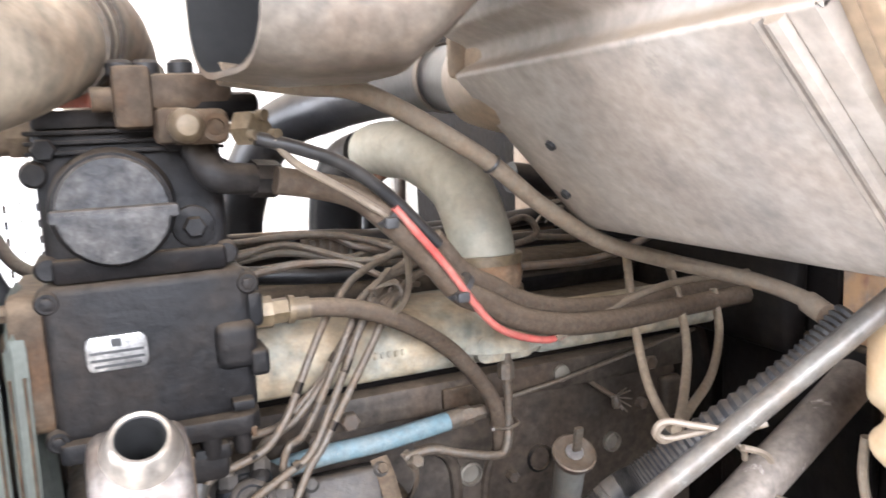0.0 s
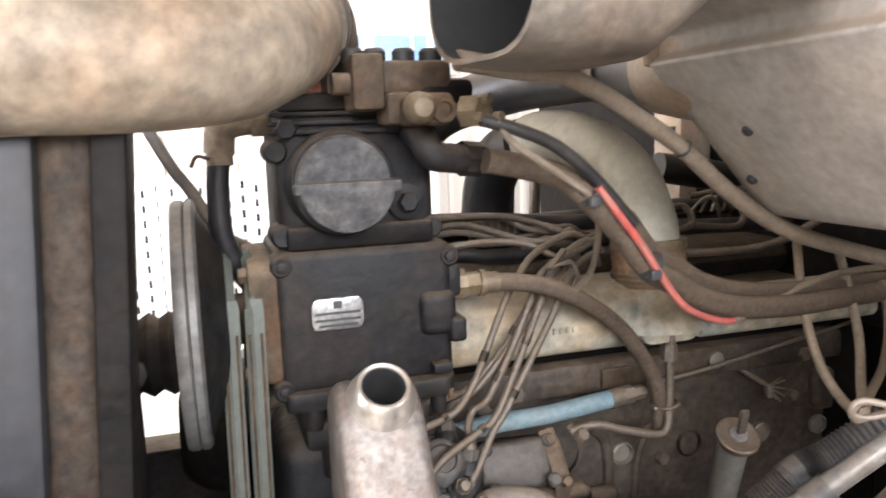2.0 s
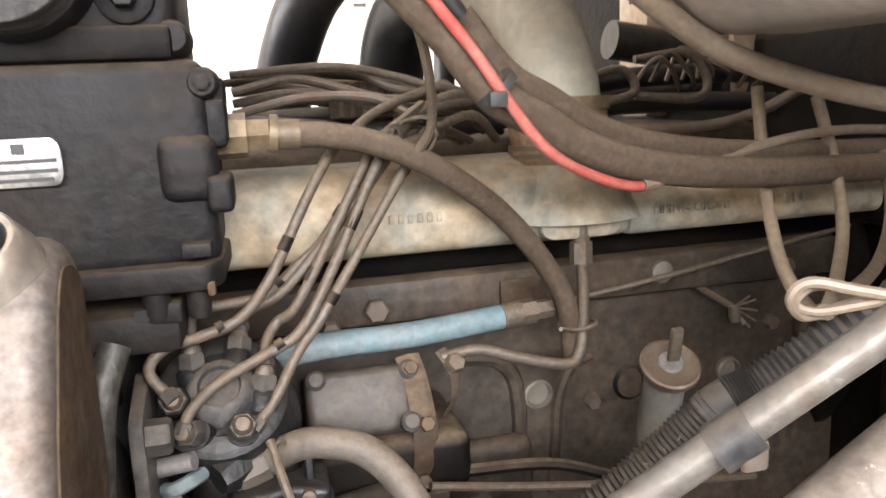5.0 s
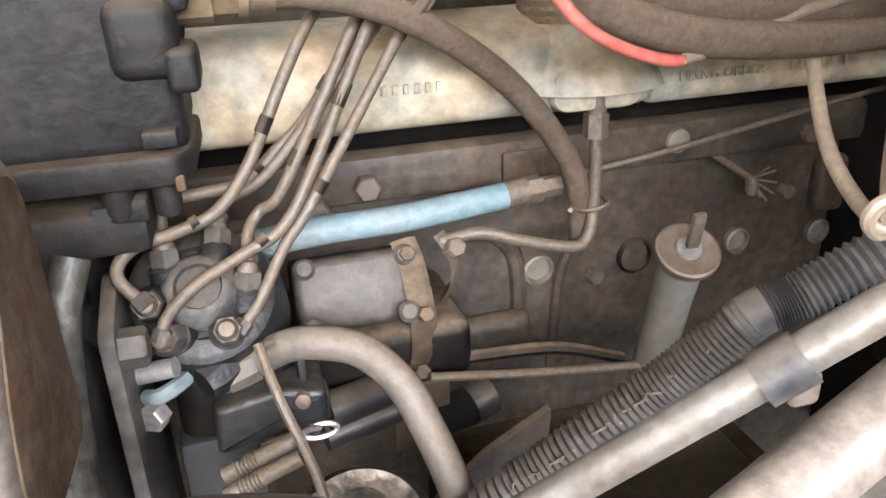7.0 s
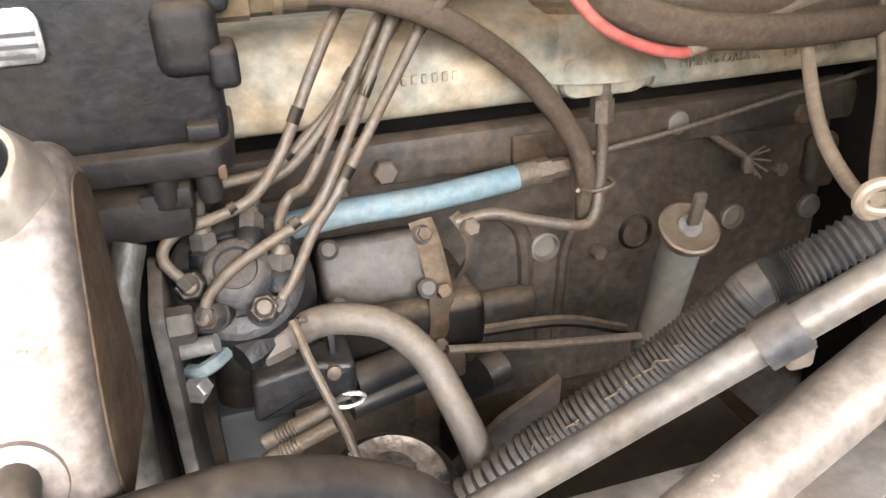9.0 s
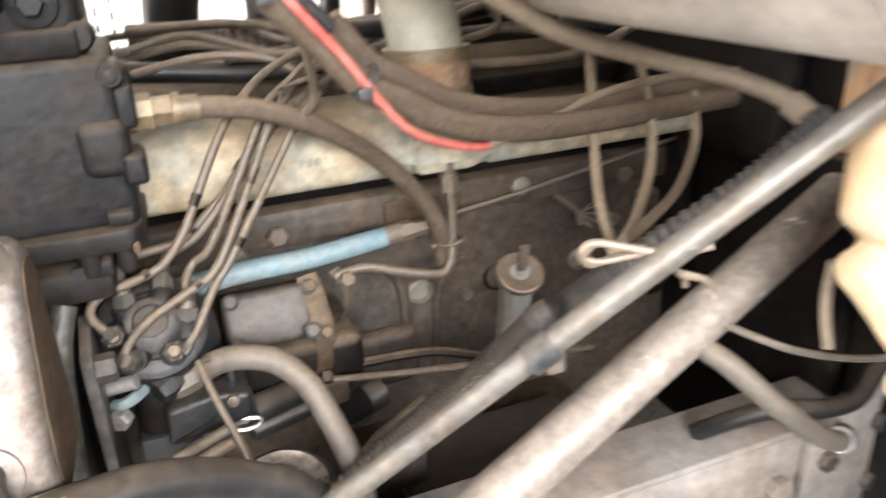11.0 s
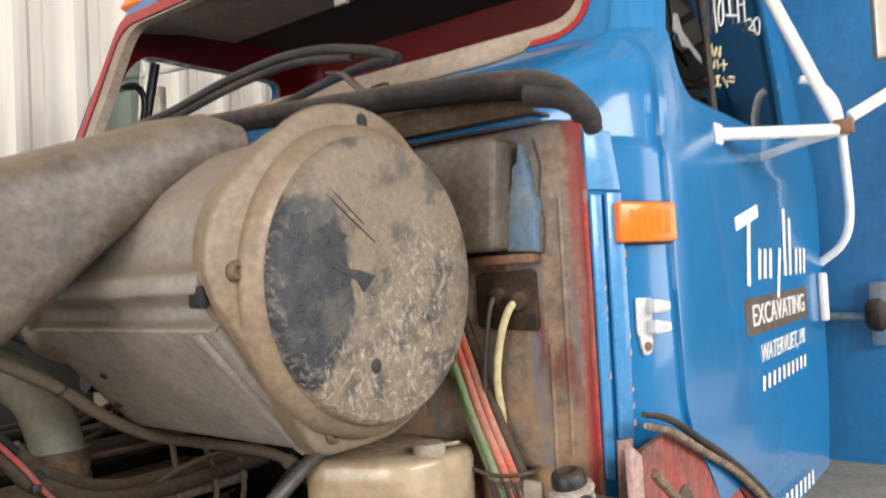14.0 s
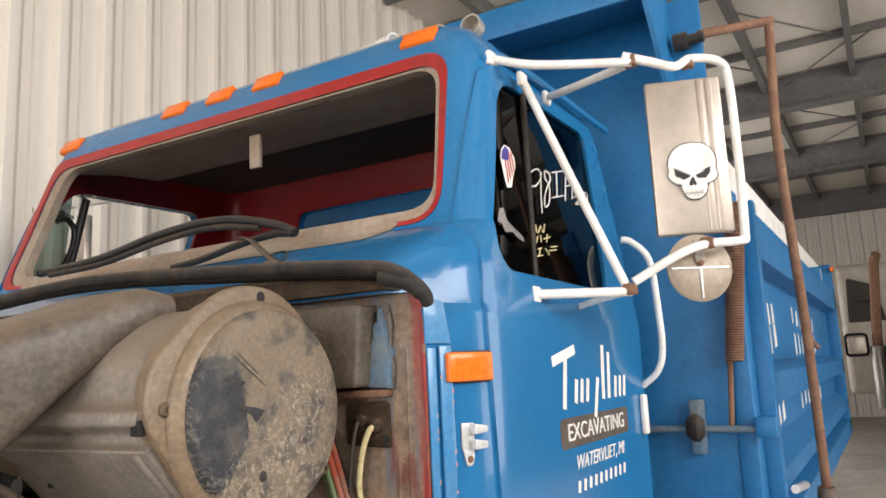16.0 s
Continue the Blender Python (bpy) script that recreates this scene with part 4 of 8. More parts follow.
bm = cut(bm, prism(B(), rounded([(0.30, 1.815), (1.74, 1.815), (1.80, 1.857), (0.24, 1.857)], 0.02, 4), 0.70, 1.2, "x"), "INTERSECT")
part("windscreen_sill", bm, "beige", cab, "dusty bare windscreen sill", 25)
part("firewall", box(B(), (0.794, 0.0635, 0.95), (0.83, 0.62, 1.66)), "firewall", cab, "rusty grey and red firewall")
# Firewall behind the engine and low down is coloured black for its shade.
part("insulation", box(B(), (0.788, 0.622, 1.06), (0.83, 2 * YC - 0.056, 1.682)), "grimeshade", cab, "black sheet in place of shade on the firewall")
part("toe_board", box(B(), (0.80, 0.056, 0.60), (0.83, 2 * YC - 0.056, 1.058)), "grimeshade", cab, "toe board coloured black for the shade low down")
for right in (False, True):
    form = lambda g: cut(cab_form(g), box(B(), (-1, YC if not right else -2, 0), (4, 4 if not right else YC, 3)))
    d = cut(form(0.007), cab_form(-0.02))
    near, off = (2 * YC - 0.10, 3.0) if right else (-1.0, 0.10)
    d = cut(d, prism(B(), rounded(DOOR_OUT, [0.05, 0.06, 0.05, 0.05, 0.09, 0.09, 0.1, 0.1], 5), near, off), "INTERSECT")
    door = part("door", cut(d, cut_right() if right else cut_left()), "blue", cab, "blue truck door with white lettering" if not right else "", 25)
    g = cut(cut(form(-0.006), cab_form(-0.012)), prism(B(), rounded(SIDE_WIN, 0.05, 5), near, off), "INTERSECT")
    if right:
        g = cut(g, box(B(), (1.27, -1, 1), (3, 4, 3)))
        part("window_post", rod(B(), (1.255, 2 * YC - 0.02, 1.70), (1.33, 2 * YC - 0.09, 2.24), 0.016), "rubber", door)
    part("window_pane", g, "glass" if right else "darkglass", door, "dark tinted side window", 25).visible_shadow = False
    if not right:
        left_door = door
        part("window_post", rod(B(), (1.245, 0.014, 1.70), (1.40, 0.082, 2.27), 0.009), "frame", door)
part("dashboard", box(B(), (0.98, 0.16, 1.35), (1.32, 1.88, 1.79), 0.05, 3), "interior", cab, "dusty grey dashboard")
part("seat", box(B(), (1.62, 0.22, 1.15), (1.95, 0.75, 1.95), 0.06, 3), "frame", cab, "dark driver's seat")
part("seat", box(B(), (1.62, 1.2, 1.15), (1.95, 1.75, 1.95), 0.06, 3), "frame", cab, "dark passenger seat")
# ---- cab fittings ----
def on_nose(bm):
    bmesh.ops.transform(bm, matrix=NOSE, verts=bm.verts)
    return bm


lamp = thing("side_marker_lamp", (0.88, 0.02, 1.51), "orange rectangular side marker lamp on the blue cab", "lamp")
part("base", on_nose(box(B(), (0.036, 0.0005, 1.476), (0.162, 0.006, 1.541), 0.002)), "rubber", lamp)
part("lens", on_nose(box(B(), (0.040, 0.005, 1.480), (0.158, 0.022, 1.538), 0.005, 3)), "orange", lamp, "orange ribbed lens")
for k in range(6):
    part("lens_rib", on_nose(box(B(), (0.058 + k * 0.0145, 0.0215, 1.492), (0.068 + k * 0.0145, 0.0228, 1.526), 0.001, 1)), "orange", lamp)
catch = thing("hood_catch", (0.87, 0.03, 1.36), "bare zinc hood latch catch screwed to the cab side", "latch")
part("plate", on_nose(prism(B(), rounded([(0.078, 1.345), (0.108, 1.335), (0.112, 1.398), (0.078, 1.399)], 0.004), 0.0005, 0.005, "y", 0.001)), "zinc", catch)
part("foot", on_nose(prism(B(), rounded([(0.080, 1.348), (0.110, 1.340), (0.104, 1.316), (0.088, 1.314)], 0.008), 0.0005, 0.006, "y", 0.001)), "zinc", catch)
for z in (1.388, 1.358):
    part("lug", on_nose(prism(B(), rounded([(0.098, z - 0.012), (0.132, z - 0.010), (0.133, z + 0.003), (0.098, z + 0.009)], 0.004), 0.004, 0.022, "y", 0.002)), "zinc", catch)
part("screw", on_nose(lathe(B(), (0.096, 0.006, 1.328), (0, 1, 0), [(0, 0.007), (0.003, 0.006), (0.005, 0.003)], 14)), "rust", catch)
# door-jamb strips along the front edge of the nose
part("pillar_strip", on_nose(prism(B(), [(0.001, 1.155), (0.016, 1.150), (0.020, 1.548), (-0.001, 1.548)], 0.0005, 0.007, "y", 0.002)), "litblue", cab, "chipped blue jamb strip, paled for reflected light")
part("pillar_strip", on_nose(prism(B(), [(0.028, 1.205), (0.056, 1.205), (0.060, 1.36), (0.058, 1.552), (0.028, 1.552)], 0.0005, 0.009, "y", 0.003)), "litblue", cab, "chipped blue jamb strip, paled for reflected light")
part("pillar_strip", on_nose(prism(B(), [(-0.004, 1.556), (0.060, 1.556), (0.045, 1.64), (-0.006, 1.648)], 0.0005, 0.006, "y", 0.002)), "litblue", cab, "blue hinge plate, paled for reflected light")
part("pillar_strip", on_nose(prism(B(), [(0.024, 1.10), (0.050, 1.11), (0.056, 1.203), (0.026, 1.203)], 0.0005, 0.005, "y", 0.001)), "pinkscrape", cab, "scraped pinkish primer strip")
random.seed(11)
for k in range(14):
    z, a = 1.22 + 0.024 * k + random.uniform(-0.008, 0.008), random.choice((0.0165, 0.0285, 0.0565))
    part("paint_chip", on_nose(prism(B(), rounded([(a - 0.002, z), (a + random.uniform(0.001, 0.003), z + 0.001), (a + 0.0015, z + random.uniform(0.006, 0.013)), (a - 0.0015, z + 0.006)], 0.001, 2), 0.0072 if a < 0.02 else 0.0092, 0.0076 if a < 0.02 else 0.0096)), "pinkscrape", cab)
part("firewall_edge", box(B(), (0.7905, 0.058, 1.09), (0.7935, 0.066, 1.62), 0.001), "redpaint", cab, "folded red edge of the firewall")
for y, z0, z1 in ((0.104, 1.18, 1.55), (0.131, 1.12, 1.34)):
    part("pressed_rib", rod(B(), (0.7945, y, z0), (0.7945, y, z1), 0.004, None, 10), "firewall", cab)
part("cowl_top", prism(B(), [(0.722, 1.664), (0.80, 1.664), (0.80, 1.668), (0.7285, 1.668), (0.7285, 1.712), (0.718, 1.70)], 0.10, 2 * YC - 0.10), "castbrown", cab, "rusty brown cowl edge")
# rubber seal along the cowl
SEAL = [(0.738, 0.030, 1.648), (0.725, 0.032, 1.660), (0.70, 0.05, 1.685), (0.69, 0.12, 1.703), (0.69, 0.4, 1.728), (0.69, 1.02, 1.762), (0.69, 1.64, 1.728), (0.69, 1.92, 1.703), (0.70, 1.99, 1.685)]
seal = thing("cowl_seal", (0.70, YC, 1.69), "dusty black rubber seal along the cowl", "seal")
part("bulb", sweep(B(), SEAL, 0.017, 14, 8, True, 0, 0.8), "frame", seal)
part("end_flap", sweep(B(), [(0.752, 0.024, 1.630), (0.735, 0.024, 1.650), (0.708, 0.045, 1.674), (0.70, 0.09, 1.688)], (0.012, 0.023), 14, 8), "frame", seal, "wide drooping end of the seal")
part("base_strip", sweep(B(), [(x + 0.006, y, z - 0.016) for x, y, z in SEAL[2:-1]], 0.008, 8, 8), "grimeshade", seal, "grimy mounting strip under the seal")
# drip rail over the door
part("drip_rail", sweep(B(), [(1.20, 0.105, 2.300), (1.27, 0.090, 2.328), (1.45, 0.084, 2.340), (1.80, 0.082, 2.343), (2.14, 0.082, 2.345)], 0.0125, 8, 5), "blue", cab, "blue rain gutter above the door")
# roof lamps
for y, z in ((0.285, 2.403), (0.85, 2.418), (1.06, 2.421), (1.275, 2.420), (1.83, 2.400)):
    rl = thing("roof_marker_lamp", (1.19, y, z), "small orange roof marker lamp", "lamp", "roof marker lamps")
    m = Matrix.Translation((1.17 + (z - 2.37) * 0.583, y, z)) @ Matrix.Rotation(radians(-59.7), 4, "Y")
    part("lens", box(B(), (-0.029, -0.054, -0.012), (0.029, 0.054, 0.011), 0.006, 2, m), "orange", rl)
horn = thing("air_horn", (1.5, 0.5, 2.49), "white trumpet air horn lying across the roof", "horn")
part("trumpet", lathe(B(), (1.46, 0.98, 2.552), (0, -1, -0.02), [(0, 0.02), (0.18, 0.025), (0.34, 0.034), (0.42, 0.046), (0.44, 0.052), (0.44, 0.046), (0.40, 0.03)], 24, False), "white", horn, "white flared trumpet")
part("stand", box(B(), (1.44, 0.70, 2.485), (1.48, 0.73, 2.535), 0.004), "white", horn)
for y in (0.245, 0.36):
    solo("air_horn_ring", lathe(B(), (1.46, y, 2.522), (-1, 0, 0.1), [(0, 0.030), (0.04, 0.034), (0.04, 0.028), (0.0, 0.024)], 28), "stainless", "dull chromed horn ring on the roof", "horn", "roof horns")
# lettering on the door
DY = -0.0085


def on_door(x, z, tilt=0.0):
    return Matrix.Translation((x, DY, z)) @ Matrix.Rotation(radians(90), 4, "X") @ Matrix.Rotation(radians(tilt), 4, "Z")


part("lettering_panel", prism(B(), rounded([(1.29, 1.298), (1.83, 1.298), (1.83, 1.372), (1.29, 1.372)], 0.02), DY + 0.0005, -0.004), "steel", left_door, "brown lettering panel with soft corners")
part("lettering", lettering("EXCAVATING", 0.060, on_door(1.560, 1.334), 0.0016, 0, 1.22), "white", left_door, "white block lettering")
part("lettering", lettering("WATERVLIET, MI", 0.050, on_door(1.572, 1.257), 0.0008, 0.25, 1.06), "white", left_door, "white slanted lettering")


def brushed(pts, r):
    """One flat brush stroke on the door through pts."""
    bm = sweep(B(), [(x, 0, z) for x, z in pts], r, 8, 6)
    bmesh.ops.transform(bm, matrix=Matrix.Translation((0, DY, 0)) @ Matrix.Diagonal((1, 0.06, 1, 1)), verts=bm.verts)
    part("painted_bar", bm, "white", left_door, "white brush-painted bar")


for k in range(10):
    brushed([(1.385 + k * 0.041, 1.186), (1.392 + k * 0.041, 1.214)], 0.0095)
for x0, z0, x1, z1, r in ((1.262, 1.512, 1.42, 1.543, 0.013), (1.325, 1.395, 1.352, 1.525, 0.012), (1.405, 1.405, 1.42, 1.465, 0.011), (1.447, 1.405, 1.462, 1.465, 0.011), (1.490, 1.405, 1.505, 1.465, 0.011), (1.545, 1.36, 1.585, 1.465, 0.011),
                          (1.622, 1.405, 1.640, 1.555, 0.013), (1.670, 1.405, 1.690, 1.535, 0.012), (1.728, 1.405, 1.742, 1.465, 0.011), (1.770, 1.405, 1.784, 1.465, 0.011), (1.812, 1.405, 1.826, 1.465, 0.011)):
    brushed([(x0, z0), (x1, z1)], r)
for k in range(9):
    brushed([(1.42 + k * 0.042, 0.925 - 0.002 * k), (1.425 + k * 0.042, 0.958 - 0.002 * k)], 0.0095)
handle = part("door_handle", box(B(), (1.965, -0.026, 1.275), (2.0, -0.0075, 1.40), 0.006, 3), "white", left_door, "white door handle")
# marks on the side window
def on_glass(pts):
    return [(x, 0.022 + 0.15 * (z - 1.84), z) for x, z in pts]


for pts in ([(1.422, 2.029), (1.394, 2.036), (1.334, 2.01), (1.319, 1.98), (1.353, 1.978), (1.407, 2.011), (1.418, 2.03), (1.383, 1.957), (1.364, 1.905)],
            [(1.486, 2.042), (1.454, 2.043), (1.442, 2.019), (1.463, 2.0), (1.435, 1.948), (1.398, 1.928), (1.404, 1.952), (1.44, 1.99), (1.482, 2.022), (1.486, 2.042)],
            [(1.548, 2.06), (1.507, 1.977)],
            [(1.51, 2.051), (1.616, 2.079)],
            [(1.463, 1.966), (1.565, 1.991)],
            [(1.637, 2.085), (1.57, 1.977)],
            [(1.698, 2.098), (1.636, 1.994)],
            [(1.599, 2.026), (1.667, 2.045)],
            [(1.657, 2.003), (1.699, 2.017), (1.704, 2.004), (1.656, 1.982), (1.725, 1.993)],
            [(1.775, 2.04), (1.725, 2.015), (1.722, 1.989), (1.757, 1.995), (1.793, 2.033), (1.775, 2.04)]):
    part("chalk_mark", sweep(B(), on_glass(pts), 0.0024, 6, 4 if len(pts) > 4 else 1), "white", left_door, "white hand-drawn stroke on the glass")
for pts in ([(1.3, 1.864), (1.295, 1.842)],
            [(1.304, 1.841), (1.331, 1.865), (1.338, 1.848)],
            [(1.363, 1.874), (1.343, 1.848)],
            [(1.295, 1.831), (1.28, 1.813)],
            [(1.316, 1.837), (1.313, 1.819)],
            [(1.333, 1.83), (1.382, 1.841)],
            [(1.365, 1.846), (1.35, 1.822)],
            [(1.281, 1.796), (1.308, 1.802)],
            [(1.295, 1.8), (1.28, 1.778)],
            [(1.267, 1.776), (1.3, 1.782)],
            [(1.332, 1.804), (1.35, 1.789)],
            [(1.373, 1.813), (1.419, 1.82)],
            [(1.356, 1.801), (1.408, 1.809)]):
    part("chalk_mark", sweep(B(), on_glass(pts), 0.0022, 6, 1), "yellow", left_door, "yellow hand-drawn stroke on the glass")


def on_pane(outline, lift, thick=0.0005):
    """A flat cut-out stuck to the sloping side window."""
    bm = prism(B(), outline, -lift - thick, -lift)
    bmesh.ops.transform(bm, matrix=Matrix(((1, 0, 0, 0), (0, 1, 0.15, 0.016 - 0.15 * 1.84), (0, 0, 1, 0), (0, 0, 0, 1))), verts=bm.verts)
    return bm


FLAG = [(1.186, 2.054), (1.218, 2.053), (1.234, 2.031), (1.230, 2.004), (1.198, 1.968), (1.180, 1.940), (1.150, 1.934), (1.147, 1.958), (1.147, 1.986), (1.146, 2.01), (1.160, 2.035)]
part("sticker", on_pane(rounded(FLAG, 0.006, 3), 0.0), "white", left_door, "small striped sticker on the glass")
for i in range(4):
    part("sticker_stripe", on_pane([(1.160 + i * 0.017, 1.945 + i * 0.014), (1.168 + i * 0.017, 1.952 + i * 0.014), (1.177 + i * 0.015, 2.018 if i < 2 else 2.042), (1.169 + i * 0.015, 2.016 if i < 2 else 2.042)], 0.0007), "redpaint", left_door)
part("sticker_field", on_pane(rounded([(1.150, 2.008), (1.190, 2.012), (1.205, 2.046), (1.186, 2.050), (1.163, 2.032)], 0.004), 0.0013), "indigo", left_door)
part("sticker", on_pane([(1.08, 1.87), (1.104, 1.875), (1.11, 1.844), (1.14, 1.832), (1.185, 1.815), (1.188, 1.801), (1.154, 1.807), (1.13, 1.819), (1.088, 1.813), (1.08, 1.831), (1.057, 1.835)], 0.0), "silver", left_door, "torn silver sticker on the glass")
# mirror
mir = thing("wing_mirror", (1.56, -0.34, 1.75), "west-coast wing mirror with stainless back and white tube arms", "mirror")
HM = Matrix.Translation((1.585, -0.311, 2.045)) @ Matrix.Rotation(radians(20), 4, "Z")
part("mirror_head", box(B(), (-0.016, -0.099, -0.215), (0.016, 0.099, 0.215), 0.006, 3, HM), "stainless", mir, "stainless mirror back")
for dy in (-0.045, -0.068):
    part("pressed_rib", box(B(), (-0.02, dy - 0.008, -0.21), (-0.014, dy + 0.008, 0.21), 0.003, 2, HM), "stainless", mir)
HS = HM @ Matrix.Translation((-0.0225, -0.005, -0.03))


def on_back(outline, lift, name, material, label=""):
    """A flat cut-out on the mirror's back, drawn in millimetres across and up."""
    bm = prism(B(), [(-a * 0.00083, b * 0.00083) for a, b in outline], -lift - 0.0005, -lift, "x")
    bmesh.ops.transform(bm, matrix=HS, verts=bm.verts)
    return part(name, bm, material, mir, label)


SKULL = [(0, 75), (35, 71), (60, 54), (73, 25), (74, 0), (70, -20), (77, -32), (70, -50), (52, -60), (43, -64), (40, -84), (30, -100), (14, -110), (-14, -110), (-28, -98), (-34, -82), (-38, -66), (-56, -56), (-68, -44), (-78, -30), (-72, -12), (-75, 5), (-70, 30), (-54, 56), (-30, 71)]
on_back(rounded([(a * 1.045, b * 1.04 + 0.5) for a, b in SKULL], 6, 3), 0.0, "sticker_outline", "ink")
on_back(rounded(SKULL, 6, 3), 0.0008, "sticker", "white", "white skull-shaped sticker with dark hollows")
for hole in ([(-58, -6), (-54, -32), (-30, -46), (-10, -38), (-7, -32), (-34, -20)], [(7, -34), (14, -44), (40, -45), (54, -26), (55, -8), (30, -24)], [(-1, -36), (11, -62), (4, -68), (-1, -63), (-8, -69), (-15, -62), (-9, -46)], [(-66, -2), (-40, -12), (-12, -28), (-38, -16)], [(66, -4), (40, -14), (12, -29), (38, -18)],
             [(-62, -52), (-46, -60), (-40, -72), (-36, -62)], [(60, -54), (48, -60), (44, -72), (40, -62)]):
    on_back(hole, 0.0016, "sticker_hollow", "ink")
for k in range(7):
    on_back([(-26 + k * 8.5, -80 - 3 * (k % 2)), (-24.5 + k * 8.5, -80 - 3 * (k % 2)), (-24.5 + k * 8.2, -103), (-25.8 + k * 8.2, -103)], 0.0016, "sticker_hollow", "ink")
on_back([(-30, -91), (28, -91), (28, -92.5), (-30, -92.5)], 0.0016, "sticker_hollow", "ink")
part("spot_mirror", lathe(B(), (1.565, -0.315, 1.738), (-0.8, -0.6, 0), [(-0.012, 0.02), (-0.005, 0.087), (0.004, 0.089), (0.006, 0.086), (0.007, 0.03), (0.007, 0.0)], 44), "dullmirror", mir, "round stainless spot mirror")
SM = Matrix.Translation((1.565, -0.315, 1.738)) @ Vector((-0.8, -0.6, 0)).to_track_quat("Z", "Y").to_matrix().to_4x4()
part("cross_rib", box(B(), (-0.08, -0.003, 0.006), (0.08, 0.003, 0.010), 0.001, 1, SM), "zinc", mir)
part("cross_rib", box(B(), (-0.003, -0.08, 0.006), (0.003, 0.02, 0.0105), 0.001, 1, SM), "zinc", mir)
part("spot_bracket", box(B(), (-0.014, 0.012, 0.006), (0.014, 0.075, 0.014), 0.004, 2, SM), "scalewhite", mir, "pale rusty bracket plate")
part("spot_stain", lathe(B(), SM @ Vector((0, 0.012, 0.0105)), SM.to_3x3() @ Vector((0, 0, 1)), [(0, 0.009), (0.006, 0.007), (0.007, 0)], 14), "rust", mir)
part("spot_bolt", lathe(B(), (1.54, -0.342, 1.80), (-0.8, -0.6, 0), [(0, 0.008), (0.012, 0.007)], 10), "rust", mir)
TUBES = (([(1.232, 0.085, 2.305), (1.26, -0.03, 2.27), (1.33, -0.25, 2.245)], 0.0115), ([(1.57, 0.075, 2.30), (1.45, -0.09, 2.27), (1.345, -0.25, 2.25)], 0.011),
         ([(1.32, -0.23, 2.262), (1.36, -0.29, 2.245), (1.44, -0.33, 2.25), (1.50, -0.36, 2.285), (1.58, -0.415, 2.292), (1.622, -0.43, 2.25), (1.63, -0.432, 2.05), (1.60, -0.432, 1.83), (1.575, -0.425, 1.80), (1.50, -0.36, 1.79), (1.44, -0.30, 1.765), (1.39, -0.19, 1.70)], 0.0115),
         ([(1.337, 0.05, 2.27), (1.36, -0.06, 1.98), (1.392, -0.17, 1.69)], 0.0115), ([(1.215, 0.0, 1.675), (1.30, -0.085, 1.676), (1.40, -0.18, 1.678)], 0.012), ([(1.50, -0.002, 1.66), (1.45, -0.09, 1.672), (1.39, -0.175, 1.677)], 0.009))
for pts, r in TUBES:
    part("tube_arm", sweep(B(), pts, r, 12, 7), "white", mir, "white painted tube arm")
for p in ((1.228, 0.087, 2.306), (1.212, -0.001, 1.675), (1.573, 0.077, 2.30), (1.335, 0.05, 2.274)):
    part("foot", box(B(), (p[0] - 0.022, p[1] - 0.006, p[2] - 0.02), (p[0] + 0.022, p[1] + 0.01, p[2] + 0.02), 0.006), "white", mir)
for p in ((1.335, -0.245, 2.25), (1.393, -0.178, 1.683), (1.50, -0.35, 2.275), (1.50, -0.355, 1.792)):
    part("clamp", box(B(), (p[0] - 0.016, p[1] - 0.016, p[2] - 0.014), (p[0] + 0.016, p[1] + 0.016, p[2] + 0.014), 0.004), "rust", mir, "rusty clamp")
tagged(copy_thing(mir, Matrix.Translation((1.56, 2 * YC + 0.34, 1.75)) @ Matrix.Diagonal((1, -1, 1, 1))), "wing mirror on white tube arms beyond the passenger window", "mirror")
solo("grab_handle", sweep(B(), [(1.925, -0.005, 1.90), (1.94, -0.035, 1.89), (1.985, -0.075, 1.83), (2.0, -0.085, 1.68), (2.01, -0.085, 1.54), (2.02, -0.06, 1.47), (2.03, -0.005, 1.425)], 0.011), "white", "white curved grab handle beside the door", "handle")
# inside the cab
part("mirror_stub", box(B(), (1.24, 0.93, 2.17), (1.255, 0.975, 2.28), 0.004), "beige", cab, "bare bracket under the headliner")
part("grab_bar", sweep(B(), [(1.167, 1.94, 1.938), (1.20, 1.94, 1.943), (1.237, 1.94, 1.966), (1.269, 1.94, 2.035), (1.276, 1.94, 2.107), (1.244, 1.94, 2.147), (1.204, 1.94, 2.132)], 0.011, 10), "rubber", cab, "black grab bar inside the windscreen post")
wheel = part("steering_wheel", sweep(B(), [(1.44 + 0.08 * math.sin(a), 0.665 + 0.23 * math.cos(a), 1.79 + 0.215 * math.sin(a)) for a in [i * math.pi / 8 for i in range(17)]], 0.016, 10, 3, False), "rubber", cab, "black steering wheel")
part("spoke", rod(B(), (1.44, 0.45, 1.79), (1.44, 0.88, 1.79), 0.012, None, 10), "rubber", wheel)
part("column", rod(B(), (1.10, 0.665, 1.62), (1.44, 0.665, 1.79), 0.03, None, 14), "frame", wheel)
wip = thing("wiper", (0.76, 0.45, 1.77), "black wiper linkage lying loose along the cowl", "wiper")
part("blade", sweep(B(), [(0.85, 1.45, 1.848), (0.86, 1.428, 1.851), (0.86, 1.183, 1.862), (0.86, 0.964, 1.893), (0.86, 0.84, 1.904), (0.86, 0.749, 1.907), (0.86, 0.628, 1.896), (0.86, 0.514, 1.868), (0.86, 0.447, 1.84)], 0.0115, 10, 8), "rubber", wip, "black rubber wiper blade")
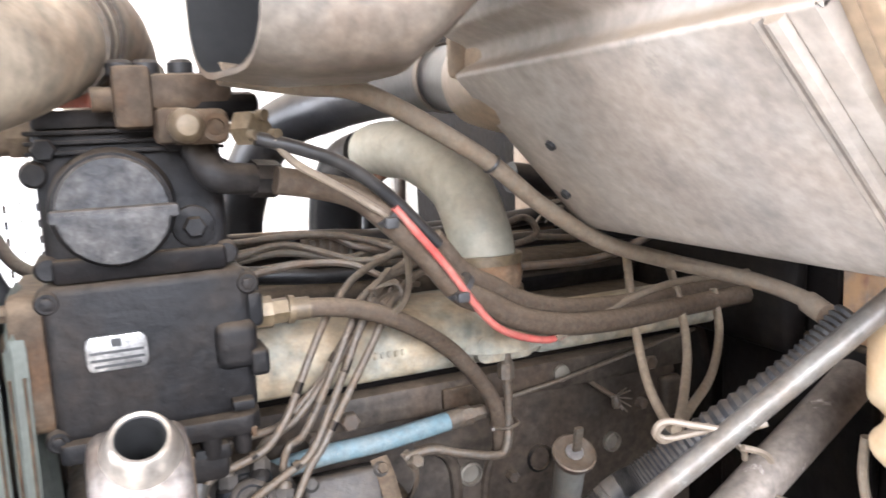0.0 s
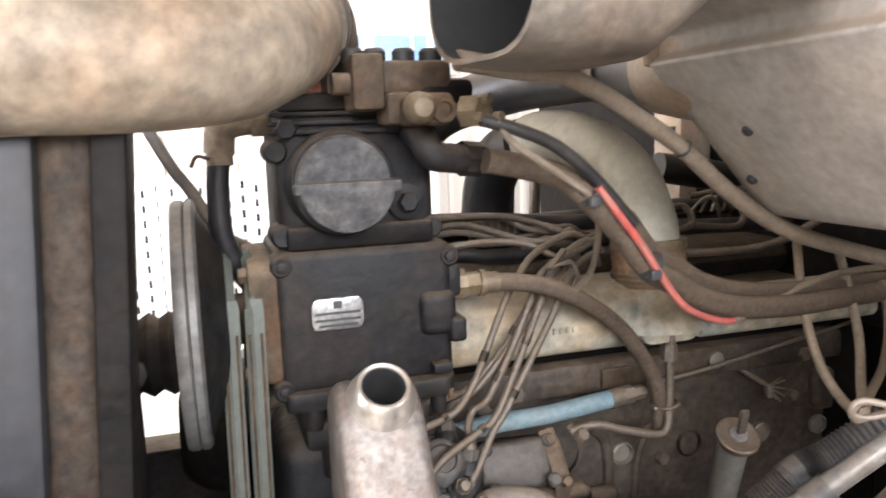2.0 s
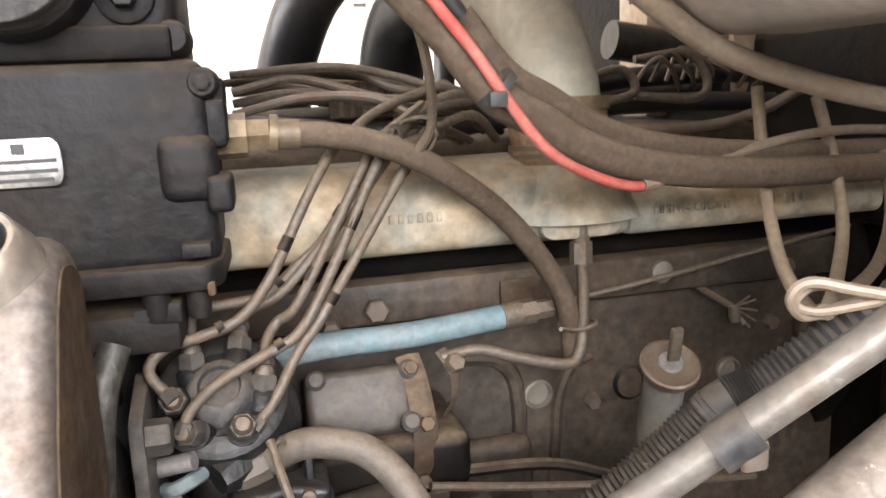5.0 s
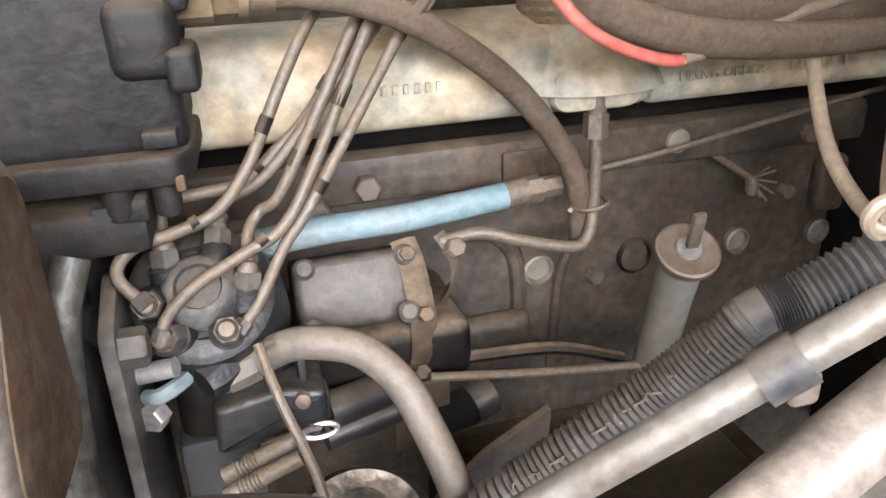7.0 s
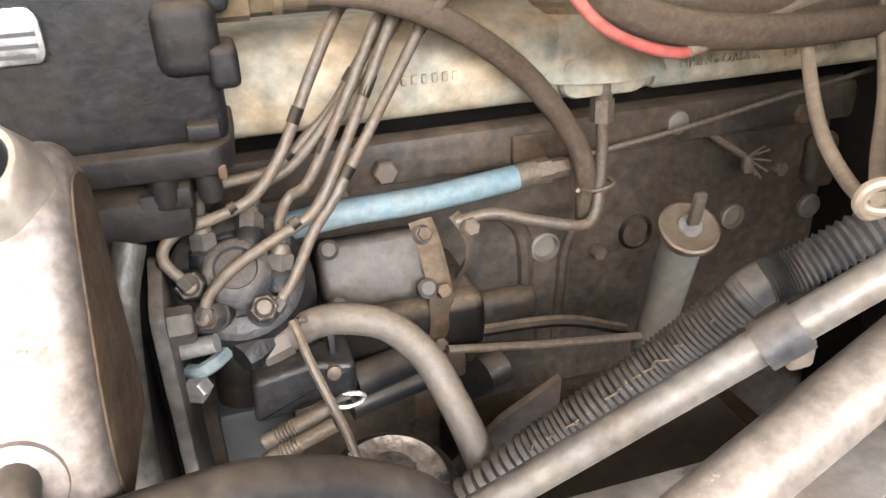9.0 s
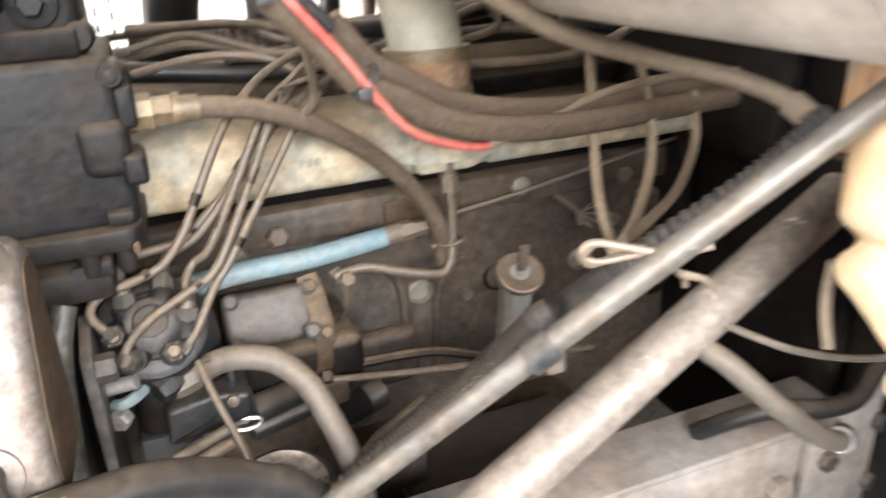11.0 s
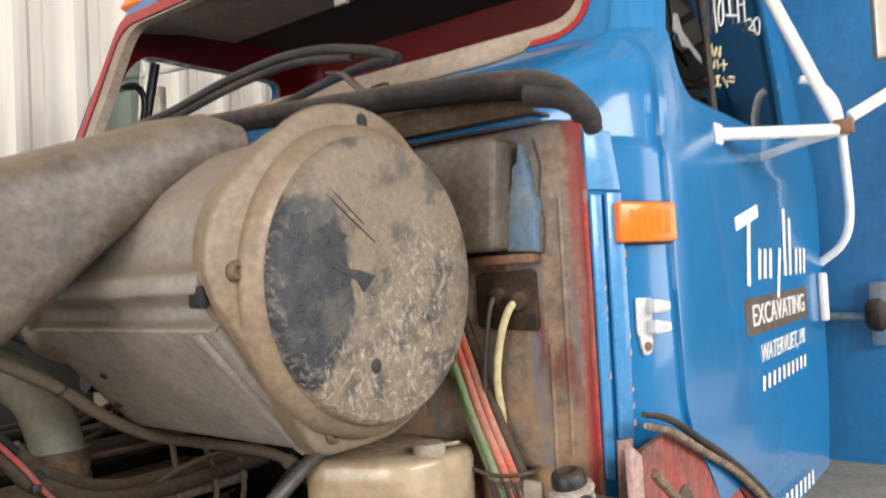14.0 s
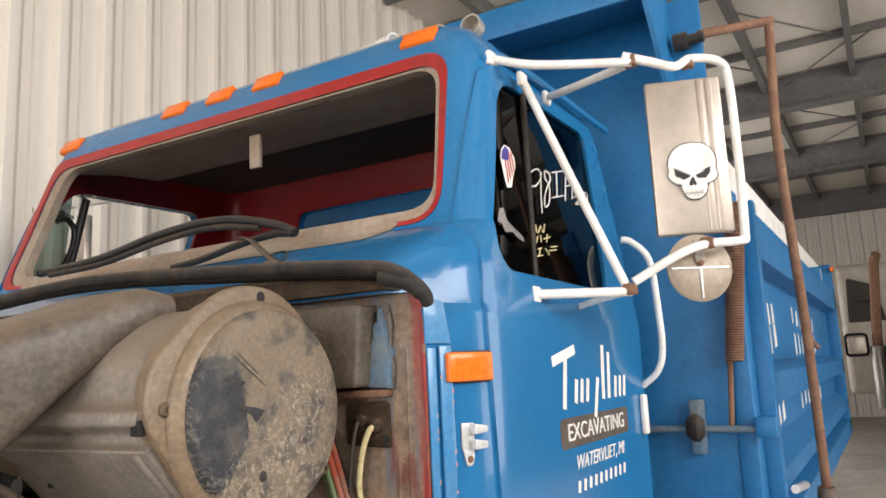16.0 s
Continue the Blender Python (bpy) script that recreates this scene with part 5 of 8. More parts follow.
part("blade_strip", sweep(B(), [(0.852, 1.40, 1.838), (0.856, 1.16, 1.846), (0.856, 0.95, 1.874), (0.856, 0.80, 1.887), (0.856, 0.68, 1.885), (0.858, 0.56, 1.866)], 0.0085, 8, 8), "frame", wip)
part("linkage", sweep(B(), [(0.85, 0.86, 1.800), (0.855, 0.749, 1.812), (0.86, 0.628, 1.834), (0.86, 0.515, 1.845), (0.858, 0.45, 1.838)], 0.0095, 8, 6), "rubber", wip, "black linkage bar")
part("arm", sweep(B(), [(0.862, 0.63, 1.852), (0.852, 0.595, 1.842), (0.84, 0.563, 1.829), (0.84, 0.525, 1.796), (0.84, 0.485, 1.768)], (0.006, 0.0115), 8, 6, True, 0, 0.6), "steel", wip, "dull steel wiper arm")
part("washer_tube", sweep(B(), [(0.83, 0.476, 1.769), (0.828, 0.449, 1.775), (0.83, 0.452, 1.791), (0.836, 0.493, 1.793)], 0.0028, 8), "rubber", wip)
part("pivot", box(B(), (0.80, 0.462, 1.738), (0.85, 0.498, 1.772), 0.006), "steel", wip)

# ---- firewall things ----
ebox = thing("electrical_box", (0.76, 0.24, 1.46), "dusty grey box with torn blue covering on the firewall", "box")
part("housing", prism(B(), rounded([(0.178, 1.478), (0.36, 1.478), (0.36, 1.642), (0.165, 1.642)], 0.012), 0.725, 0.80, "x", 0.008, 3), "ductgrey", ebox)
part("back_plate", prism(B(), [(0.132, 1.472), (0.20, 1.472), (0.20, 1.64), (0.140, 1.64), (0.130, 1.60), (0.136, 1.55), (0.128, 1.52)], 0.784, 0.793, "x", 0.002), "ductgrey", ebox, "bent dark plate behind the box")
part("torn_cover", prism(B(), [(0.134, 1.474), (0.180, 1.477), (0.185, 1.50), (0.178, 1.53), (0.175, 1.552), (0.168, 1.575), (0.166, 1.60), (0.157, 1.606), (0.153, 1.632), (0.143, 1.600), (0.140, 1.572), (0.132, 1.54)], 0.768, 0.796, "x", 0.002), "dustblue", ebox, "torn blue cover")
ledge = thing("rusty_bracket", (0.79, 0.2, 1.46), "rusty bracket across the firewall", "bracket")
part("bar", box(B(), (0.762, 0.14, 1.458), (0.80, 0.27, 1.472), 0.003), "rust", ledge)
grom = thing("grommet_plate", (0.79, 0.2, 1.41), "dark rubber grommet plate with cables through it", "plate")
part("plate", prism(B(), rounded([(0.146, 1.357), (0.255, 1.362), (0.255, 1.445), (0.148, 1.45)], 0.01), 0.788, 0.80, "x", 0.004), "castbrown", grom)
part("boss", lathe(B(), (0.79, 0.178, 1.402), (-1, 0, 0), [(0, 0.016), (0.012, 0.014), (0.016, 0.008)], 18), "castbrown", grom)
part("boss", lathe(B(), (0.79, 0.214, 1.41), (-1, 0, 0), [(0, 0.014), (0.012, 0.012), (0.016, 0.006)], 18), "castbrown", grom)
part("slot", prism(B(), rounded([(0.151, 1.363), (0.163, 1.363), (0.163, 1.383), (0.151, 1.383)], 0.004), 0.785, 0.7895, "x"), "dark", grom)
solo("cable", sweep(B(), [(0.785, 0.180, 1.40), (0.768, 0.183, 1.392), (0.765, 0.199, 1.349), (0.77, 0.212, 1.286), (0.785, 0.216, 1.235), (0.79, 0.22, 1.20)], 0.006, 10), "yellow", "yellow cable out of the firewall", "cable")
solo("cable", sweep(B(), [(0.785, 0.214, 1.41), (0.77, 0.216, 1.40), (0.765, 0.224, 1.348), (0.77, 0.235, 1.278), (0.78, 0.24, 1.22)], 0.004, 10), "greyhose", "thin grey cable out of the firewall", "cable")
for k, (col, dy, dx, r, lab) in enumerate((("greenwire", 0.024, 0, 0.009, "green"), ("greenwire", 0.010, -0.008, 0.007, "green"), ("redhose", -0.006, 0, 0.009, "faded red"), ("redhose", -0.022, 0.004, 0.009, "faded red"), ("brownhose", -0.036, 0.008, 0.008, "brown"))):
    line_ob = solo("air_line", sweep(B(), [(0.79 + dx, 0.34 + dy, 1.42), (0.775 + dx, 0.285 + dy * 0.8, 1.32), (0.765 + dx, 0.245 + dy * 0.75, 1.235), (0.76 + dx, 0.205 + dy * 0.8, 1.155), (0.765 + dx, 0.187 + dy * 0.9, 1.08), (0.775 + dx, 0.185 + dy, 0.98), (0.78 + dx, 0.19 + dy, 0.85)], r, 10), col, lab + " plastic air line in the bundle", "hose", "bundled air lines")
    part("grimy_length", sweep(B(), [(0.76 + dx, 0.2005 + dy * 0.82, 1.143), (0.765 + dx, 0.187 + dy * 0.9, 1.08), (0.775 + dx, 0.185 + dy, 0.98), (0.78 + dx, 0.19 + dy, 0.85)], r + 0.0006, 10), "tube", line_ob, "grey-brown grimy lower length")
tie = solo("bundle_clip", sweep(B(), [(0.748, 0.255, 1.156), (0.742, 0.205, 1.152), (0.748, 0.16, 1.158), (0.782, 0.158, 1.158), (0.79, 0.2, 1.158), (0.782, 0.25, 1.156), (0.748, 0.255, 1.156)], 0.0032, 8, 5), "tube", "thin grey wire clip round the air lines", "clip")
pump = thing("washer_pump", (0.70, 0.06, 1.12), "dusty grey pump with a black cap on a bent bracket", "pump")
LEAN = (-0.22, 0.10, 1)
part("body", lathe(B(), (0.715, 0.062, 1.128), LEAN, [(0, 0.034), (0.005, 0.034), (0.010, 0.029), (0.026, 0.028), (0.031, 0.031), (0.036, 0.030), (0.040, 0.024)], 28), "scalewhite", pump, "pale oxidised pump body")
part("cap", lathe(B(), (0.7065, 0.066, 1.166), LEAN, [(0, 0.0235), (0.014, 0.0225), (0.018, 0.020), (0.020, 0.014), (0.017, 0.010), (0.017, 0)], 28), "rubber", pump)
part("spout", lathe(B(), (0.696, 0.040, 1.146), (-0.7, -0.75, 0.1), [(0, 0.014), (0.010, 0.013), (0.010, 0.009), (0.004, 0.008), (0.004, 0)], 20), "rubber", pump)
part("oily_patch", lathe(B(), (0.704, 0.036, 1.138), (-0.35, -0.93, 0.1), [(0, 0.013), (0.004, 0.011), (0.005, 0)], 18), "grimeshade", pump)
part("bracket", prism(B(), rounded([(0.668, -0.004), (0.73, 0.004), (0.79, 0.0), (0.795, 0.115), (0.73, 0.105), (0.675, 0.13)], 0.008), 1.122, 1.130, "z", 0.002), "scalewhite", pump, "pale corroded bracket")
part("bracket_lip", prism(B(), [(0.668, 1.10), (0.676, 1.10), (0.678, 1.129), (0.668, 1.129)], -0.002, 0.115), "scalewhite", pump)
for x, y in ((0.752, 0.03), (0.752, 0.085)):
    part("bracket_screw", hexnut(B(), (x, y, 1.130), (0, 0, 1), 0.008, 0.006), "rust", pump)
part("lug", box(B(), (0.70, 0.105, 1.13), (0.71, 0.135, 1.165), 0.004), "beige", pump)
inner = thing("fender_liner", (1.0, 0.0, 0.85), "torn red inner fender panel with a black rubber edge", "fender")
ARC = [(0.735, 1.252), (0.768, 1.243), (0.862, 1.218), (0.985, 1.164), (1.135, 1.094), (1.296, 1.006), (1.43, 0.918), (1.53, 0.830), (1.60, 0.74)]
part("panel", prism(B(), [(0.785, 1.20)] + [(x + 0.012, z - 0.012) for x, z in ARC[2:]] + [(1.64, 0.74), (0.80, 0.74)], -0.004, 0.006, "y", 0.002), "redfender", inner)
part("panel", prism(B(), [(0.750, 1.215), (0.792, 1.19), (0.790, 1.08), (0.800, 0.74), (0.772, 0.74), (0.762, 1.0)], -0.002, 0.008, "y", 0.002), "pinkscrape", inner, "scraped pinkish edge of the panel")
part("panel", prism(B(), [(0.66, 1.095), (0.672, 1.118), (0.79, 1.118), (0.79, 0.82), (0.69, 0.82), (0.668, 1.03)], 0.055, 0.105, "y", 0.006), "rust", inner, "rusty brown panel")
for y in (0.065, 0.095):
    part("panel_bolt", hexnut(B(), (0.657, y, 1.080), (-1, 0, 0), 0.008, 0.006), "rust", inner)
part("rubber_edge", sweep(B(), [(x + 0.004, -0.013, z + 0.008) for x, z in ARC[1:]], (0.004, 0.0135), 10), "frame", inner, "black rubber edge strip")
part("dusty_edge", sweep(B(), [(x, -0.017 - 0.002 * (i % 2), z - 0.006 + 0.003 * math.sin(5 * i)) for i, (x, z) in enumerate(ARC[1:])], (0.004, 0.0085), 8, 6, True, 0.0014), "dustrope", inner, "frayed dusty tan strip under the rubber edge")
part("grey_patch", prism(B(), rounded([(0.86, 1.09), (0.93, 1.125), (1.04, 0.99), (1.06, 0.86), (0.97, 0.92)], 0.02), -0.0065, -0.0035), "steel", inner, "bare grey patch")
part("crease", sweep(B(), [(0.81, -0.006, 1.165), (0.90, -0.006, 1.10), (0.97, -0.006, 1.03), (1.06, -0.006, 0.97), (1.16, -0.006, 0.84)], 0.007, 8), "dustrope", inner, "dusty crease")
part("crease", sweep(B(), [(0.80, -0.006, 1.06), (0.84, -0.006, 1.03), (0.89, -0.006, 0.96), (0.93, -0.006, 0.86)], 0.006, 8), "redfender", inner)

# ---- engine ----
engine = thing("engine", (0.4, 1.15, 0.4), "grimy diesel engine block with cream and blue intake manifold", "engine")
part("block", box(B(), (-0.08, 0.89, 0.30), (0.95, 1.38, 0.985), 0.012), "block", engine, "oily brown engine block")
part("deck_ledge", box(B(), (-0.08, 0.862, 0.985), (0.93, 1.37, 1.03), 0.01), "block", engine)
part("cylinder_head", box(B(), (-0.06, 0.875, 1.03), (0.93, 1.36, 1.10), 0.012), "grimeshade", engine)
part("valve_cover", box(B(), (0.0, 0.96, 1.10), (0.92, 1.30, 1.155), 0.03, 3), "grimeshade", engine)
part("oil_pan", box(B(), (-0.05, 0.92, 0.22), (0.9, 1.34, 0.30), 0.03, 3), "grimeshade", engine)
part("casting_boss", box(B(), (0.30, 0.868, 0.76), (0.40, 0.90, 0.84), 0.014, 3), "block", engine)
part("casting_rib", sweep(B(), [(0.427, 0.893, 0.76), (0.432, 0.89, 0.82), (0.436, 0.889, 0.87), (0.45, 0.889, 0.905), (0.475, 0.892, 0.915)], 0.007, 8), "block", engine)
part("casting_rib", sweep(B(), [(0.33, 0.893, 0.93), (0.365, 0.889, 0.925), (0.385, 0.889, 0.90), (0.39, 0.89, 0.85), (0.385, 0.893, 0.80)], 0.009, 8), "block", engine)
part("rail_plate", box(B(), (0.362, 0.856, 0.992), (0.435, 0.864, 1.02), 0.003), "castbrown", engine, "rust-stained plate on the ledge")
for x, z, r in ((0.411, 0.881, 0.017), (0.648, 0.877, 0.015), (0.755, 0.873, 0.015)):
    part("core_plug", lathe(B(), (x, 0.893, z), (0, -1, 0), [(0, r), (0.009, r), (0.011, r * 0.85), (0.004, r * 0.75), (0.003, 0)], 24), "alu", engine, "pale freeze plug")
part("core_hole", lathe(B(), (0.523, 0.892, 0.878), (0, -1, 0), [(0, 0.021), (0.004, 0.021), (0.006, 0.017), (-0.003, 0.015), (-0.003, 0)], 24), "grimeshade", engine)
for x, y, z, r in ((0.474, 0.888, 0.865, 0.009), (0.235, 0.858, 1.005, 0.012), (0.19, 0.858, 0.99, 0.010), (0.70, 0.888, 0.93, 0.009), (0.86, 0.888, 0.90, 0.01)):
    part("bolt", hexnut(B(), (x, y, z), (0, -1, 0), r, 0.012), "steel", engine)
part("rear_boss", box(B(), (0.735, 0.872, 0.90), (0.80, 0.895, 0.965), 0.010, 3), "block", engine)
part("ledge_lug", lathe(B(), (0.545, 0.866, 1.010), (0, -1, 0), [(0, 0.013), (0.008, 0.012), (0.010, 0.006)], 18), "alu", engine)
part("pan_bolt", hexnut(B(), (0.700, 0.870, 1.000), (0, -1, 0), 0.011, 0.014), "steel", engine)
for x in (0.24, 0.52, 0.80):
    part("flange_bolt", hexnut(B(), (x, 0.868, 1.075), (0, -1, 0), 0.010, 0.012), "block", engine)
# manifold
bm = prism(B(), rounded([(0.785, 1.068), (0.90, 1.062), (0.90, 1.145), (0.83, 1.148), (0.788, 1.12)], [0.026, 0.01, 0.01, 0.03, 0.035], 5), 0.02, 0.47, "x", 0.006)
prism(bm, rounded([(0.785, 1.068), (0.90, 1.062), (0.90, 1.108), (0.83, 1.112), (0.788, 1.106)], [0.026, 0.01, 0.01, 0.02, 0.02], 5), 0.468, 0.95, "x", 0.006)
man = part("intake_manifold", bm, "manifold", engine, "cream and blue painted intake manifold")
part("raised_lettering", lettering("FIRING ORDER", 0.0118, Matrix.Translation((0.532, 0.7838, 1.0905)) @ Matrix.Rotation(radians(90), 4, "X"), 0.0009, 0, 1.05), "manifold", man, "raised cast lettering")
for i in range(6):
    part("raised_bar", box(B(), (0.240 + i * 0.0085, 0.7838, 1.0985), (0.2445 + i * 0.0085, 0.787, 1.1060), 0.001), "manifold", man)
    part("raised_bar", box(B(), (0.600 + i * 0.011, 0.7838, 1.086), (0.606 + i * 0.011, 0.787, 1.096), 0.001), "manifold", man)
part("riser", lathe(B(), (0.420, 0.832, 1.085), (0, 0.04, 1), [(0, 0.075), (0.03, 0.06), (0.045, 0.047), (0.06, 0.045)], 36), "manifold", man)
part("sensor_pad", prism(B(), rounded([(0.375, 1.072), (0.455, 1.072), (0.455, 1.108), (0.375, 1.108)], 0.016), 0.776, 0.80, "y", 0.004), "manifold", man)
part("rubber_sleeve", lathe(B(), (0.418, 0.834, 1.137), (0, 0.04, 1), [(0, 0.046), (0.012, 0.049), (0.02, 0.046), (0.035, 0.048), (0.045, 0.046), (0.055, 0.047)], 36), "brownrubber", engine, "brown rubber sleeve")
for z in (1.143, 1.185):
    part("hose_clamp", lathe(B(), (0.418, 0.834 + (z - 1.137) * 0.04, z), (0, 0.04, 1), [(0, 0.0485), (0.012, 0.0485)], 36), "brass", engine, "dull metal hose clamp")
elb = part("intake_elbow", sweep(B(), [(0.418, 0.836, 1.19), (0.416, 0.845, 1.225), (0.409, 0.885, 1.282), (0.388, 0.96, 1.321), (0.366, 1.03, 1.329), (0.354, 1.068, 1.323)], 0.0405, 28, 8), "elbowalu", engine, "dull grey cast intake elbow")
part("elbow_plug", lathe(B(), (0.358, 1.035, 1.296), (-0.5, -0.8, 0.1), [(0, 0.011), (0.014, 0.010), (0.015, 0.004)], 14), "rust", elb)
part("elbow_hose", sweep(B(), [(0.352, 1.08, 1.318), (0.335, 1.13, 1.302), (0.325, 1.165, 1.26), (0.322, 1.18, 1.20), (0.322, 1.185, 1.14)], 0.043, 24, 8), "rubber", engine, "black rubber hose below the elbow")
# black rubber intake hose and things over the engine
ih = thing("intake_hose", (0.3, 1.1, 1.2), "thick black rubber intake hose", "hose")
part("hose", sweep(B(), [(0.37, 0.73, 1.40), (0.39, 0.86, 1.415), (0.375, 1.02, 1.415), (0.32, 1.14, 1.40), (0.24, 1.22, 1.36), (0.19, 1.27, 1.25), (0.18, 1.28, 1.14)], 0.04, 24, 8), "rubber", ih)
part("hose_clamp", lathe(B(), (0.388, 0.86, 1.415), (0.05, 1, 0), [(-0.007, 0.041), (-0.007, 0.0425), (0.007, 0.0425), (0.007, 0.041)], 32, False), "steel", ih, "dull worm clamp")
for k, (pts, r, col, lab) in enumerate((
        ([(0.16, 1.0, 1.215), (0.26, 1.0, 1.213), (0.42, 1.01, 1.2), (0.6, 1.0, 1.217), (0.9, 1.0, 1.215)], 0.013, "rubber", "black sheathed engine loom"),
        ([(0.1, 0.96, 1.185), (0.3, 0.95, 1.17), (0.5, 0.97, 1.185), (0.75, 0.96, 1.18), (0.93, 0.97, 1.15)], 0.012, "rubber", "black sheathed engine loom"),
        ([(0.1, 0.93, 1.225), (0.2, 0.92, 1.23), (0.27, 0.92, 1.222), (0.36, 0.93, 1.2)], 0.004, "tube", "thin dusty tube over the engine"),
        ([(0.12, 0.9, 1.232), (0.21, 0.88, 1.236), (0.27, 0.88, 1.225), (0.31, 0.86, 1.21)], 0.004, "tube", "thin dusty tube over the engine"),
        ([(0.46, 0.92, 1.205), (0.53, 0.93, 1.225), (0.545, 0.92, 1.20), (0.50, 0.91, 1.19), (0.46, 0.9, 1.188)], 0.005, "tube", "bent dusty steel tube"),
        ([(0.47, 0.9, 1.162), (0.60, 0.885, 1.160), (0.66, 0.87, 1.172), (0.72, 0.86, 1.20)], 0.006, "steel", "bent steel fuel line"),
        ([(0.56, 0.95, 1.235), (0.62, 0.94, 1.24), (0.64, 0.93, 1.21), (0.62, 0.92, 1.19), (0.55, 0.93, 1.195)], 0.005, "tube", "bent dusty steel tube"),
        ([(0.1, 1.1, 1.18), (0.4, 1.12, 1.19), (0.9, 1.1, 1.2)], 0.016, "rubber", "black hose along the valve cover"))):
    solo("engine_tube", sweep(B(), pts, r, 10, 7), col, lab, "tube")
for k in range(7):
    y, z, e = 0.84 + 0.025 * k, 1.196 + 0.006 * ((k * 3) % 5), 0.010 * ((k * 2) % 3)
    pts = [(0.12, y + 0.02, z + 0.002 * k), (0.18, y + e, z + 0.012), (0.235 + e, y - 0.015, z + 0.010 - e), (0.27 + e, y - 0.03, z - 0.006), (0.30 + 0.012 * k, y - 0.02, z - 0.02 + e), (0.34 + 0.015 * k, y + 0.03, z - 0.035)]
    solo("fuel_pipe", sweep(B(), pts, 0.0042, 8, 6), "tube" if k % 3 else "steel", "dusty bent fuel pipe over the engine", "fuel line", "fuel pipes over the engine")
conn = thing("connector", (0.25, 0.95, 1.19), "dusty plastic wiring connector over the engine", "connector")
part("shell", box(B(), (0.215, 0.93, 1.185), (0.28, 0.97, 1.225), 0.006), "brownhose", conn)
for i in range(5):
    part("rib", box(B(), (0.221 + i * 0.012, 0.926, 1.188), (0.226 + i * 0.012, 0.934, 1.222), 0.001), "tube", conn)
part("latch", box(B(), (0.282, 0.94, 1.165), (0.305, 0.965, 1.19), 0.004), "tube", conn)
hb = thing("heater_box", (0.7, 1.36, 1.12), "beige sheet metal box with slots on the firewall", "box")
part("case", box(B(), (0.715, 1.20, 1.16), (0.785, 1.29, 1.40), 0.008), "beige", hb)
for z in (1.28, 1.31, 1.335):
    part("slot", box(B(), (0.7135, 1.215, z + 0.05), (0.7155, 1.25, z + 0.058)), "dark", hb)
solo("cross_tube", rod(B(), (0.615, 1.12, 1.270), (0.775, 1.12, 1.243), 0.026, None, 24), "rubber", "black rubber tube lying behind the intake elbow", "tube")
cb = thing("clip_bracket", (0.83, 1.1, 1.2), "dusty tan bracket beside the black firewall sheet", "bracket")
part("leg", prism(B(), rounded([(0.720, 1.300), (0.755, 1.310), (0.762, 1.235), (0.742, 1.190), (0.728, 1.190)], 0.004), 1.00, 1.012, "y", 0.002), "beige", cb)
part("foot", box(B(), (0.728, 0.97, 1.184), (0.765, 1.012, 1.192), 0.002), "beige", cb)
hw = thing("wiring_stub", (0.6, 1.0, 1.3), "tangle of thin dusty wires under the air cleaner", "wiring")
for k in range(6):
    part("strand", sweep(B(), [(0.56 + 0.02 * k, 0.95, 1.21), (0.575 + 0.022 * k, 0.93 + 0.01 * k, 1.235 + 0.006 * (k % 3)), (0.60 + 0.025 * k, 0.94, 1.225 - 0.008 * (k % 2)), (0.63 + 0.02 * k, 0.97, 1.20)], 0.0028, 6, 5), "tube" if k % 2 else "wire", hw)
tun = thing("bell_housing", (0.88, 1.1, 0.5), "black grimy bell housing with dark boxes added for shade", "housing")
part("bell", lathe(B(), (0.768, 1.08, 0.95), (1, 0, 0), [(0.0, 0.24), (0.008, 0.25), (0.022, 0.25)], 40), "grimeshade", tun)
# Black boxes added to darken the shaded space behind the engine.
part("top_case", box(B(), (0.752, 0.66, 1.05), (0.79, 1.26, 1.27), 0.016, 3), "grimeshade", tun)
part("lower_case", box(B(), (0.776, 0.56, 0.75), (0.793, 0.80, 1.08), 0.007, 3), "grimeshade", tun)
for p, q, r, col in (((0.42, 1.5, 1.25), (0.38, 1.5, 0.0), 0.012, "steel"), ((0.47, 1.45, 1.28), (0.42, 1.46, 0.0), 0.018, "rubber"), ((0.56, 1.5, 1.3), (0.5, 1.5, 0.0), 0.012, "steel")):
    solo("drop_pipe", rod(B(), p, q, r), col, "upright pipe behind the engine", "pipe")

# ---- compressor ----
comp = thing("air_compressor", (0.02, 0.77, 1.05), "black cast air compressor with a round cap and silver plate", "compressor")
bm = box(B(), (-0.068, 0.70, 1.095), (0.106, 0.87, 1.236), 0.010, 3)
part("crankcase", bm, "cast", comp)
part("lug_block", box(B(), (0.070, 0.692, 1.140), (0.109, 0.74, 1.186), 0.010, 3), "cast", comp)
part("lug_ear", box(B(), (0.100, 0.690, 1.132), (0.118, 0.735, 1.158), 0.005, 3), "cast", comp)
part("recess_bolt", box(B(), (0.080, 0.686, 1.103), (0.100, 0.71, 1.113), 0.002), "cast", comp)
part("base_flange", prism(B(), rounded([(-0.066, 0.69), (0.096, 0.684), (0.106, 0.70), (0.112, 0.87), (-0.066, 0.87)], 0.008), 1.080, 1.099, "z", 0.003), "cast", comp)
part("flange_pip", box(B(), (0.094, 0.685, 1.076), (0.100, 0.692, 1.086), 0.002), "castbrown", comp)
for x, r in ((-0.04, 0.010), (0.059, 0.0095), (0.087, 0.0085)):
    part("foot_bolt", lathe(B(), (x, 0.70, 1.081), (0, 0, -1), [(0, r), (0.016, r), (0.022, r * 0.8), (0.022, 0)], 14), "cast", comp)
